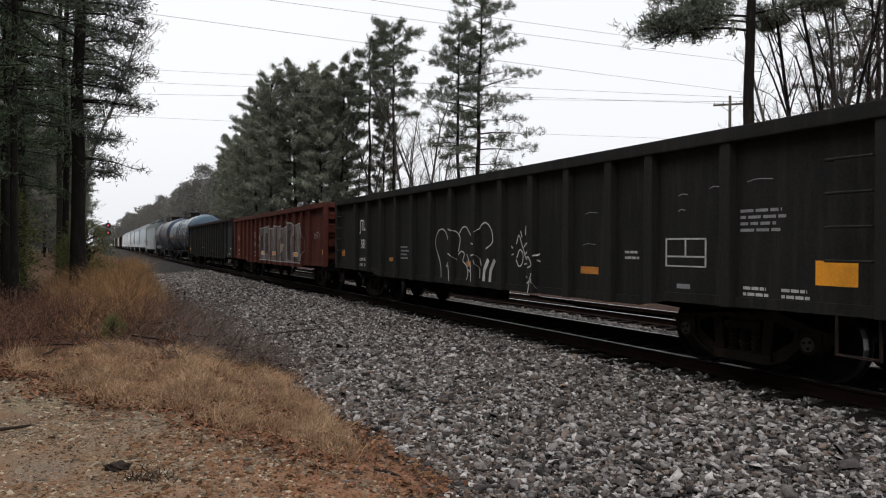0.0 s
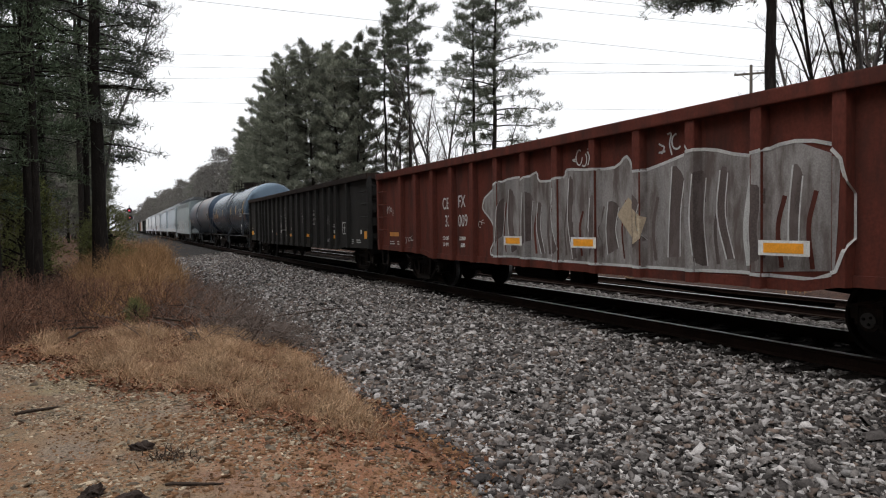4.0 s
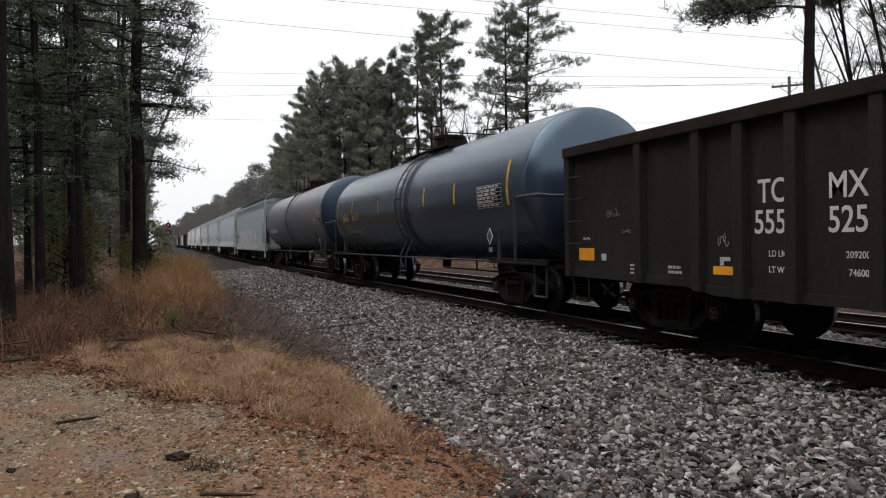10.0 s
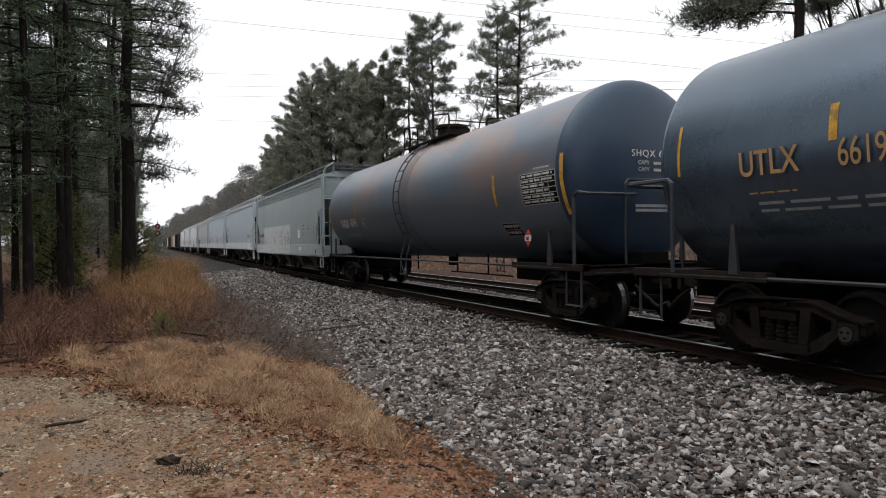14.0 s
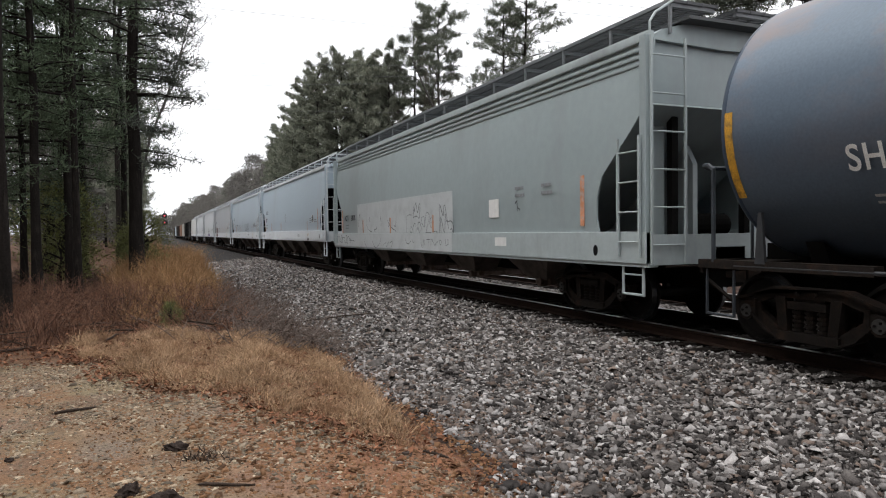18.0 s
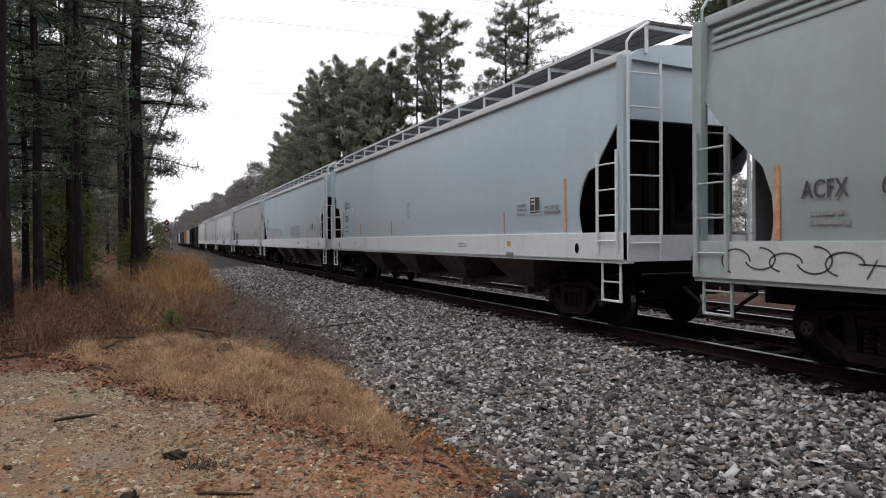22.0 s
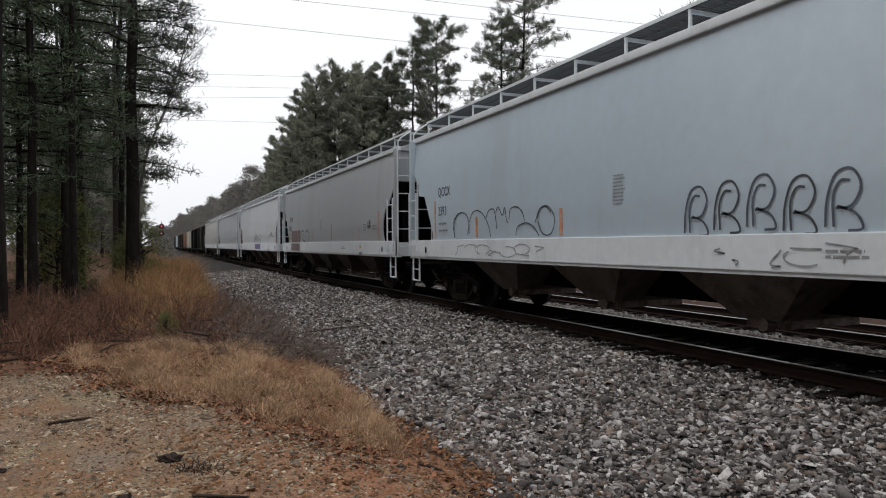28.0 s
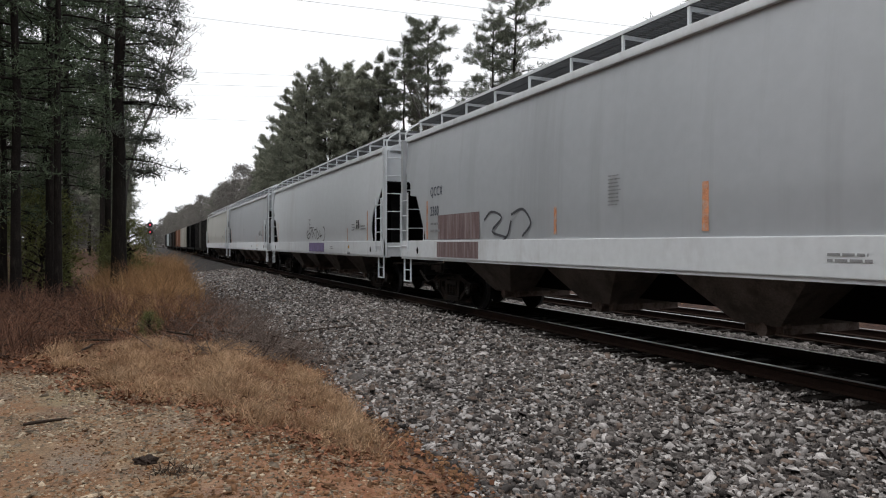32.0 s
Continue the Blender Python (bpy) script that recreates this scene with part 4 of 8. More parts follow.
    bars(car, "dull_white", SIDE, y(5.6), 1.10, 2, 0.35, 0.035, 0.07)
    bars(car, "dull_white", SIDE, y(5.1), 1.10, 2, 0.35, 0.035, 0.07)
    panel(car, "sticker", "letter_grey", SIDE, y(6.62), y(6.40), 1.02, 1.08, "faded grey sticker")
    for a, z, w in ((8.50, 2.06, 0.3), (8.55, 1.58, 0.3), (6.6, 2.22, 0.16), (6.1, 2.28, 0.18), (5.55, 2.32, 0.34), (6.6, 2.02, 0.12)):
        strokes(car, "scratch", "letter_grey", SIDE, [smooth_line([(y(a), z), (y(a - w * 0.4), z + 0.025), (y(a - w), z + 0.01)])], 0.010, "pale scraped scratch")
    bars(car, "dull_white", SIDE, y(7.6), 1.5, 2, 0.3, 0.035, 0.08)
    bars(car, "letter_grey", SIDE, y(15.7), 1.55, 4, 0.5, 0.04, 0.09)
    return car, c0


def gondola_b():
    c0 = (21.8 + 38.45) / 2
    car = gondola("oxide red high-sided gondola wagon covered in silver graffiti", 16.65, 3.0, "red_paint", "red_paint", 1.72)

    def y(u):
        return u - c0
    for t, a, z in (("CE", 34.34, 1.90), ("FX", 33.54, 1.92), ("33", 34.22, 1.50), ("009", 33.54, 1.50)):
        lettering(car, t, y(a), z, 0.37, "dull_white", SIDE, 0.80)
    for t, a, z in (("LD LMT", 34.34, 1.20), ("220000", 33.5, 1.20), ("LT WT", 34.34, 1.05), ("6600", 33.44, 1.05)):
        lettering(car, t, y(a), z, 0.115, "white_paint", SIDE, 0.86)
    rng = np.random.default_rng(11)
    # one wide silver piece: brown grey ground, silver letters, pale outlines
    posts = post_rows(16.65, 1.72)
    rim = [(32.34, 2.06), (31.66, 2.35), (30.96, 2.40), (30.9, 2.30), (30.42, 2.45), (30.3, 2.28), (29.6, 2.30), (29.5, 2.42), (28.99, 2.38), (28.3, 2.36), (28.03, 2.5), (27.82, 2.26), (27.29, 2.33), (26.6, 2.45), (25.9, 2.3), (25.3, 2.4), (24.7, 2.15)]
    foot = [(24.75, 1.0), (26.0, 0.92), (27.53, 0.90), (29.57, 0.90), (31.2, 0.92), (32.1, 0.93), (31.9, 1.3), (32.05, 1.6), (32.4, 1.85)]
    drape_fill(car, "silver_paint", posts, [(y(a), b) for a, b in rim + foot], "mottled silver field of a large graffiti")
    drape_strokes(car, "dull_white", posts, smooth_line([(y(a), b) for a, b in rim + foot + rim[:1]], 3), 0.04, "pale graffiti outline", 0.008)

    def crest(a):
        return float(np.interp(-a, [-p for p, q in rim], [q for p, q in rim]))
    a = 31.75
    while a > 25.0:
        w, hi, lo = rng.uniform(0.10, 0.26), crest(a) - rng.uniform(0.05, 0.55), rng.uniform(0.94, 1.25)
        mid, kick = (hi + lo) / 2, rng.uniform(-0.12, 0.12)
        slit = [(a, lo), (a + 0.05 + kick, mid), (a + kick, hi), (a - w + kick, hi - rng.uniform(0.02, 0.2)), (a - w * 0.7 + kick, mid), (a - w, lo + rng.uniform(0, 0.15))]
        drape_fill(car, "shade_paint", posts, [(y(p), q) for p, q in smooth_line(slit, 3)], "dark brown grey gap between graffiti letters", 0.005)
        drape_strokes(car, "dull_white", posts, smooth_line([(y(p), q) for p, q in slit[:3]], 4), 0.022, "pale graffiti line", 0.009)
        if rng.random() < 0.6:
            drape_strokes(car, "dull_white", posts, smooth_line([(y(p), q) for p, q in slit[3:]], 4), 0.018, "pale graffiti line", 0.010)
        c = a - w - rng.uniform(0.12, 0.2)
        drape_strokes(car, rng.choice(["shade_paint", "dull_white", "red_paint"]), posts, smooth_line([(y(c), 1.0), (y(c + 0.05), 1.45), (y(c - 0.04), rng.uniform(1.7, 2.1))], 4), rng.uniform(0.02, 0.07), "smeared graffiti stroke", 0.007)
        a -= w + rng.uniform(0.22, 0.42)
    eye = [(28.25, 1.65), (28.0, 1.9), (27.62, 1.6), (27.65, 1.3), (27.82, 1.2)]
    drape_fill(car, "pebble", posts, [(y(p), q) for p, q in eye], "pale yellow painted shape", 0.010)
    for line in scrawl(rng, y(29.35), 2.4, 0.6, 0.32, 5) + scrawl(rng, y(27.4), 2.42, 0.7, 0.3, 5):
        drape_strokes(car, "dull_white", posts, line, 0.026, "small white tag")
    strokes(car, "graffiti", "dull_white", SIDE, scrawl(rng, y(32.85), 1.45, 0.5, 0.22, 4), 0.016, "small white tag")
    strokes(car, "graffiti", "dull_white", SIDE, scrawl(rng, y(38.0), 1.80, 0.55, 0.28, 5), 0.022, "small white tag")
    strokes(car, "graffiti", "dull_white", SIDE, scrawl(rng, y(37.0), 1.08, 0.9, 0.2, 6), 0.014, "small white tag")
    strokes(car, "graffiti", "dull_white", SIDE, scrawl(rng, y(23.3), 1.75, 0.6, 0.3, 4), 0.02, "small white tag")
    for u in (31.3, 29.17, 25.6):
        panel(car, "sticker", "white_paint", POST - 0.010, y(u + 0.07), y(u - 0.57), 1.14, 1.31)
        refl(car, y(u), y(u - 0.5), 1.17, 1.28, POST - 0.014)
    refl(car, y(37.75), y(37.1), 1.25, 1.36, mat="reflector_dull")
    refl(car, y(22.4), y(22.0), 1.25, 1.45, mat="reflector_dull")
    bars(car, "dull_white", SIDE, y(37.75), 1.12, 2, 0.35, 0.03, 0.06)
    bars(car, "dull_white", SIDE, y(37.2), 1.12, 2, 0.2, 0.03, 0.06)
    bars(car, "white_paint", SIDE, y(24.0), 1.72, 5, 0.34, 0.03, 0.07)
    return car, c0


def gondola_c():
    c0 = (39.25 + 59.8) / 2
    car = gondola("dark brown black high-sided gondola wagon with white tags", 20.55, 3.11, "black_paint", "rust_rim", 1.62, 1.0, (1.95, 3.14, 3.86), C_POSTS)

    def y(u):
        return u - c0
    for t, a, z in (("TC", 55.72, 1.93), ("MX", 54.79, 1.93), ("555", 55.78, 1.56), ("525", 54.79, 1.56)):
        lettering(car, t, y(a), z, 0.40, "white_paint", SIDE, 0.78)
    for t, a, z in (("LD LMT", 55.57, 1.28), ("209200", 54.58, 1.28), ("LT WT", 55.57, 1.09), ("74600", 54.55, 1.09)):
        lettering(car, t, y(a), z, 0.105, "white_paint", SIDE, 0.86)
    rng = np.random.default_rng(5)
    posts = post_rows(20.55, 1.62, 1.0, (1.95, 3.14, 3.86), C_POSTS)
    first = [[(51.91, 1.59), (51.72, 1.74), (51.59, 1.9)], [(51.8, 1.81), (51.63, 1.95), (51.43, 1.98), (51.28, 1.91), (51.32, 1.8), (51.47, 1.71), (51.63, 1.69), (51.66, 1.71), (51.57, 1.73), (51.34, 1.69)], [(51.59, 1.9), (51.51, 1.7), (51.38, 1.42)], [(51.91, 1.59), (51.8, 1.63), (51.62, 1.58), (51.46, 1.49), (51.38, 1.43)], [(51.8, 1.61), (51.87, 1.35), (51.9, 1.03)], [(51.28, 1.91), (51.24, 1.74), (51.19, 1.53), (51.26, 1.49)], [(51.28, 2.06), (51.15, 2.04)], [(51.29, 2.06), (51.24, 1.96)], [(51.32, 1.82), (51.18, 1.85)]]
    second = [[(50.95, 2.48), (50.92, 2.29), (50.89, 2.13), (50.98, 2.11), (50.98, 2.07)], [(51.02, 1.99), (50.86, 1.96), (50.69, 1.93), (50.56, 1.9)], [(50.86, 1.96), (50.89, 1.81), (50.93, 1.64), (50.93, 1.5)], [(50.98, 1.83), (50.82, 1.81), (50.59, 1.84)], [(50.84, 1.86), (50.81, 1.69), (50.81, 1.54)], [(50.93, 1.68), (50.66, 1.7)], [(51.26, 1.38), (51.04, 1.42), (50.78, 1.4)], [(50.99, 1.46), (50.83, 1.46), (50.66, 1.43)], [(50.93, 1.5), (50.83, 1.53), (50.69, 1.54)]]
    third = [[(50.73, 2.08), (50.69, 1.97), (50.62, 1.91)], [(50.66, 1.91), (50.56, 1.98), (50.43, 2), (50.34, 1.98)], [(50.35, 2.03), (50.38, 1.87), (50.41, 1.69)], [(50.56, 1.9), (50.54, 1.71), (50.53, 1.52)], [(50.61, 1.71), (50.56, 1.75), (50.43, 1.69), (50.31, 1.58)], [(50.64, 1.65), (50.56, 1.52), (50.47, 1.43)], [(50.61, 1.71), (50.58, 1.64), (50.34, 1.58), (50.17, 1.68)], [(50.31, 1.53), (50.18, 1.52)], [(50.31, 1.42), (50.27, 1.25), (50.22, 1.14)], [(50.22, 1.14), (50.31, 1.25)]]
    for line in first + second + third:
        drape_strokes(car, "dull_white", posts, smooth_line([(y(a), b) for a, b in line]), 0.02, "white spray-painted tag line")
    strokes(car, "graffiti", "dull_white", SIDE, scrawl(rng, y(53.9), 1.66, 0.3, 0.2, 4), 0.012, "small white tag")
    strokes(car, "graffiti", "dull_white", SIDE, scrawl(rng, y(47.75), 1.55, 0.4, 0.65, 6), 0.014, "small white tag")
    strokes(car, "graffiti", "dull_white", SIDE, scrawl(rng, y(44.12), 1.6, 0.34, 0.38, 4), 0.018, "small white tag")
    lettering(car, "HOT", y(46.03), 1.96, 0.13, "dull_white", SIDE, 0.85, 1.2)
    lettering(car, "DOGS", y(46.05), 1.62, 0.12, "dull_white", SIDE, 0.85, 1.1)
    bun = [[(43.02, 1.78), (42.9, 1.76), (42.7, 1.80), (42.5, 1.92), (42.52, 1.97)], [(43.02, 1.78), (42.98, 1.83), (42.8, 1.86), (42.6, 1.95), (42.52, 1.97)], [(42.95, 1.80), (42.85, 1.83), (42.8, 1.80), (42.7, 1.86), (42.66, 1.83), (42.55, 1.92)], [(42.82, 2.10), (42.78, 2.2)], [(42.88, 2.15), (42.72, 2.15)], [(42.86, 2.19), (42.74, 2.11)]]
    for line in bun:
        strokes(car, "graffiti", "dull_white", SIDE, [smooth_line([(y(a + 3.05), b) for a, b in line])], 0.012, "thin white drawn line")
    for a, z in ((56.45, 1.03), (52.85, 1.18), (50.05, 1.14), (47.05, 1.15), (43.32, 1.13)):
        refl(car, y(a), y(a - 0.36), z, z + 0.11)
    refl(car, y(39.95), y(39.62), 1.15, 1.38)
    refl(car, y(59.53), y(59.09), 1.15, 1.36)
    panel(car, "sticker", "dull_white", SIDE, y(58.89), y(58.76), 1.16, 1.27, "small white sticker")
    panel(car, "chalk_line", "letter_grey", SIDE, y(57.86), y(57.845), 0.95, 1.90, "thin chalk line")
    panel(car, "sticker", "dull_white", SIDE, y(56.33), y(56.16), 1.21, 1.26, "white corner mark")
    panel(car, "sticker", "dull_white", SIDE, y(56.33), y(56.27), 1.15, 1.206, "white corner mark")
    bars(car, "dull_white", SIDE, y(58.15), 1.12, 3, 0.17, 0.03, 0.06)
    bars(car, "dull_white", SIDE, y(57.31), 1.12, 2, 0.29, 0.04, 0.07)
    strokes(car, "graffiti", "letter_grey", SIDE, scrawl(rng, y(58.72), 1.86, 0.32, 0.13, 5), 0.010, "scratched grey tag")
    strokes(car, "graffiti", "letter_grey", SIDE, scrawl(rng, y(58.36), 1.60, 0.26, 0.07, 3), 0.010, "scratched grey tag")
    strokes(car, "graffiti", "dull_white", SIDE, scrawl(rng, y(59.42), 1.49, 0.22, 0.05, 2), 0.012, "small white tag")
    strokes(car, "graffiti", "dull_white", SIDE, scrawl(rng, y(56.36), 1.40, 0.17, 0.19, 4), 0.008, "small white figure tag")
    for a, z in ((53.9, 1.3), (51.85, 1.3), (49.75, 1.42), (48.4, 1.35), (43.22, 1.30), (40.3, 1.3)):
        panel(car, "sticker", "white_paint", SIDE, y(a), y(a - 0.13), z, z + 0.12, "small white sticker")
    bars(car, "dull_white", SIDE, y(40.7), 1.12, 2, 0.4, 0.035, 0.07)
    bars(car, "dull_white", SIDE, y(41.2), 1.12, 3, 0.22, 0.03, 0.06)
    bars(car, "dull_white", SIDE, y(44.05), 1.1, 3, 0.3, 0.02, 0.045)
    bars(car, "dull_white", SIDE, y(43.28), 1.62, 2, 0.3, 0.035, 0.07)
    bm = bmesh.new()
    fy, fz = y(42.18), 1.28
    for y0, y1, z0, z1 in ((0, 0.4, 0.37, 0.395), (0, 0.4, 0.0, 0.025), (0, 0.025, 0, 0.395), (0.375, 0.4, 0, 0.395), (0.2, 0.22, 0, 0.39), (0, 0.4, 0.2, 0.22)):
        box(bm, SIDE - 0.004, SIDE - 0.001, fy - y1, fy - y0, fz + z0, fz + z1)
    part("stencil_frame", bm, "white_paint", car, "white stencilled frame")
    return car, c0


# -- tank cars --
SHELL = [1.62, 2.59]                            # radius and axis height of the tank at hand


def tank_car(label, length, shell, head, tr, mid=0.0, dish=0.62):
    """length over the end sills, tr from the end to the bogie's middle; a plain cylinder with dished heads on stub sills."""
    car = root("tank_car", label, "railway wagon", "freight train cars")
    h, (R, zc) = length / 2, SHELL
    s0 = h - (0.75 if tr > 2 else 0.58)
    hr = 0.98 if tr > 2 else 0.25                   # where the end handrail starts
    part("tank_shell", lathe(bmesh.new(), [(-s0, R), (-s0 + 0.004, R), (-0.3, R), (0.3, R), (s0 - 0.004, R), (s0, R)], "y", 144, (0, 0, zc)), shell, car, smooth=True)
    for e in (-1, 1):
        prof = [(e * (s0 - 0.012), R * 1.001), (e * (s0 - 0.008), R * 1.001)] + [(e * (s0 + dish * math.sin(radians(a))), R * 1.001 * math.cos(radians(a))) for a in range(0, 90, 6)] + [(e * (s0 + dish), 0.02)]
        part("tank_head", lathe(bmesh.new(), prof, "y", 144, (0, 0, zc)), head, car, smooth=True)
        bm = bmesh.new()
        slab(bm, [(-0.75, 0.92), (0.75, 0.92), (0.95, 1.36), (0.5, 1.1), (0, 1.0), (-0.5, 1.1), (-0.95, 1.36)], "y", e * (h - tr) - 0.12, e * (h - tr) + 0.12)
        box(bm, -0.3, 0.3, min(e * (h - 4.4), e * h), max(e * (h - 4.4), e * h), 0.66, 1.32)
        part("saddle", bm, "shadow_steel", car)
        bm = box(bmesh.new(), -1.52, 1.52, min(e * (h - 0.55), e * h), max(e * (h - 0.55), e * h), 1.06, 1.10)
        box(bm, -1.52, 1.52, min(e * (h - 0.04), e * h), max(e * (h - 0.04), e * h), 0.95, 1.12)
        box(bm, -1.56, -1.40, min(e * (h - 2.4), e * h), max(e * (h - 2.4), e * h), 1.02, 1.13)
        box(bm, 1.40, 1.56, min(e * (h - 2.4), e * h), max(e * (h - 2.4), e * h), 1.02, 1.13)
        part("end_platform", bm, "truck_steel", car)
        for s in (-1, 1):
            for name, r, chain in (("handrail", 0.030, [(s * (R + 0.06 if tr > 2 else 1.54), e * (h - hr), 1.1), (s * (R + 0.06 if tr > 2 else 1.54), e * (h - hr), 2.30), (s * (R + 0.06 if tr > 2 else 1.54), e * (h - hr + 0.08), 2.36), (s * (R + 0.06 if tr > 2 else 1.54), e * (h - 0.1), 2.36), (s * 1.42, e * (h - 0.03), 2.34), (s * 0.4, e * (h - 0.03), 2.34)]),
                                   ("handrail", 0.024, [(s * 0.62, e * (h - 0.03), 1.1), (s * 0.62, e * (h - 0.03), 2.52), (s * 0.55, e * (h - 0.03), 2.6), (s * 0.02, e * (h - 0.03), 2.6)]),
                                   ("step", 0.018, [(s * 1.5, e * (h - 0.1), 1.0), (s * 1.5, e * (h - 0.1), 0.42), (s * 1.5, e * (h - 0.55), 0.42), (s * 1.5, e * (h - 0.55), 1.0)])):
                part(name, pipe(bmesh.new(), chain, r), "pipe_blue", car)
            bm = slab(bmesh.new(), [(e * (h - tr + 0.17), 1.1), (e * (h - tr + 0.32), 1.1), (e * (h - tr + 0.27), 1.72), (e * (h - tr + 0.22), 1.72)], "x", s * 1.55 - 0.02, s * 1.55 + 0.02)
            part("bolster_post", bm, "pipe_dark", car)
        coupler(car, e * h, e)
        truck(car, e * (h - tr))
    for s in (-1, 1):
        bm = pipe(bmesh.new(), [(s * 1.54, -h + 0.6, 1.06), (s * 1.54, h - 0.6, 1.06)], 0.024)
        part("side_rail", bm, "pipe_dark", car)
        # ladder and strap round the middle
        chain = [(s * (R + 0.10) * math.cos(radians(a)), zc + (R + 0.10) * math.sin(radians(a))) for a in range(79, -39, -9)] + [(s * 1.56, 1.12), (s * 1.58, 0.60)]
        lad = part("ladder", pipe(bmesh.new(), [(s * 1.58, -0.30, 0.64), (s * 1.58, 0.30, 0.64)], 0.016), "pipe_blue", car)
        for yy in (-0.23, 0.23):
            part("stile", pipe(bmesh.new(), [(x, yy, z) for x, z in chain], 0.02), "pipe_blue", lad)
            part("brace", pipe(bmesh.new(), [(s * 1.57, yy, 1.02), (s * 1.57, -yy * 0.1, 0.66)], 0.014), "pipe_blue", lad)
        for a in range(-34, 74, 10):
            q = (s * (R + 0.10) * math.cos(radians(a)), zc + (R + 0.10) * math.sin(radians(a)))
            part("rung", pipe(bmesh.new(), [(q[0], -0.23, q[1]), (q[0], 0.23, q[1])], 0.012), "truck_steel", lad)
    part("ladder_band", lathe(bmesh.new(), [(-0.58, R + 0.003), (-0.56, R + 0.007), (0.56, R + 0.007), (0.58, R + 0.003)], "y", 144, (0, 0, zc)), shell, car, smooth=True)
    for e in (-1, 1):
        part("band_edge", lathe(bmesh.new(), [(e * 0.57 - 0.025, R + 0.004), (e * 0.57 - 0.02, R + 0.012), (e * 0.57 + 0.02, R + 0.012), (e * 0.57 + 0.025, R + 0.004)], "y", 144, (0, 0, zc)), shell, car, smooth=True)
    # manway, valves and the platform on top
    zt = zc + R
    bm = tube(bmesh.new(), (0, 0, zt - 0.1), (0, 0, zt + 0.38), 0.42, n=24)
    tube(bm, (0, 0, zt + 0.38), (0, 0, zt + 0.46), 0.48, n=24)
    part("manway", bm, "truck_steel", car)
    for yy, r, hh in ((0.85, 0.14, 0.3), (-0.85, 0.12, 0.26), (1.25, 0.09, 0.34)):
        part("valve", tube(bmesh.new(), (0.05, yy, zt - 0.05), (0.05, yy, zt + hh), r, n=12), "truck_steel", car)
    for s in (-1, 1):
        part("platform", box(bmesh.new(), min(s * 0.55, s * 0.85), max(s * 0.55, s * 0.85), -1.7, 1.7, zt - 0.06, zt - 0.02), "truck_steel", car)
        for y0, y1 in ((-1.7, -0.6), (0.6, 1.7)):
            part("safety_rail", pipe(bmesh.new(), [(s * 0.85, y0, zt - 0.05), (s * 0.85, y0, zt + 0.42), (s * 0.85, y0 + 0.06, zt + 0.48), (s * 0.85, y1 - 0.06, zt + 0.62), (s * 0.85, y1, zt + 0.56), (s * 0.85, y1, zt - 0.05)], 0.022), "truck_steel", car)
    for e in (-1, 1):
        part("safety_rail", pipe(bmesh.new(), [(-0.85, e * 1.7, zt + 0.3), (0.85, e * 1.7, zt + 0.3)], 0.018), "truck_steel", car)
    for ob in car.children:
        if ob.name.split(".")[0] in ("ladder", "ladder_band", "band_edge", "manway", "valve", "platform", "safety_rail"):
            ob.location.y += mid
    part("outlet_valve", tube(bmesh.new(), (0, 0, zc - R + 0.05), (0, 0, zc - R - 0.26), 0.14, n=12), "shadow_steel", car)
    part("air_reservoir", tube(bmesh.new(), (-0.45, 2.6, 0.86), (-0.45, 3.7, 0.86), 0.13, n=12), "shadow_steel", car)
    part("brake_rod", pipe(bmesh.new(), [(-0.6, -4.6, 0.74), (-0.6, -1.2, 0.74)], 0.02), "shadow_steel", car)
    for yy in (-3.4, -1.6, 1.3):
        part("hanger", pipe(bmesh.new(), [(-0.6, yy, 0.72), (-0.6, yy, 1.3)], 0.022), "shadow_steel", car)
    return car


def on_shell(angle, off=0.006):
    """x and z on the near flank of a tank at a height of 2.75 m plus 1.5 m times the angle's sine."""
    z = 2.75 + 1.5 * math.sin(radians(angle))
    return -math.sqrt(max(0.01, (SHELL[0] + off) ** 2 - (z - SHELL[1]) ** 2)), z


def shell_patch(car, name, mat, y0, y1, a0, a1, label=""):
    bm = bmesh.new()
    rows = []
    for i in range(9):
        x, z = on_shell(a0 + (a1 - a0) * i / 8)
        rows.append([bm.verts.new((x, y0, z)), bm.verts.new((x, y1, z))])
    for p, q in zip(rows, rows[1:]):
        bm.faces.new((p[0], p[1], q[1], q[0]))
    return part(name, bm, mat, car, label)


def shell_text(car, text, y, angle, size, mat, wide=0.85, gap=1.0):
    made = lettering(car, text, y, 0, size, mat, 0, wide, gap)
    x, z = on_shell(angle + 6, 0.026)
    slope = math.asin((z - SHELL[1]) / SHELL[0])
    for ob in made:
        ob.matrix_local = Matrix.Translation((x, y, z)) @ Matrix.Rotation(slope, 4, "Y") @ pose(0, 0, -size * 0.35, 90, 0, -90) @ Matrix.Diagonal((wide, 1, 1, 1))


def shell_bars(car, mat, y, a, rows, w, step=1.7, seed=1, out=0.0):
    rng = np.random.default_rng(seed)
    for k in range(rows):
        p, end = 0.0, w * rng.uniform(0.7, 1.0)
        while p < end:
            q = min(end, p + w * rng.uniform(0.1, 0.25))
            x0, z0 = on_shell(a - k * step)
            x1, z1 = on_shell(a - k * step - step * 0.38)
            bm = bmesh.new()
            bm.faces.new([bm.verts.new((c[0] - out, c[1], c[2])) for c in ((x0, y - p, z0), (x0, y - q, z0), (x1, y - q, z1), (x1, y - p, z1))])
            part("small_print", bm, mat, car)
            p = q + w * 0.04


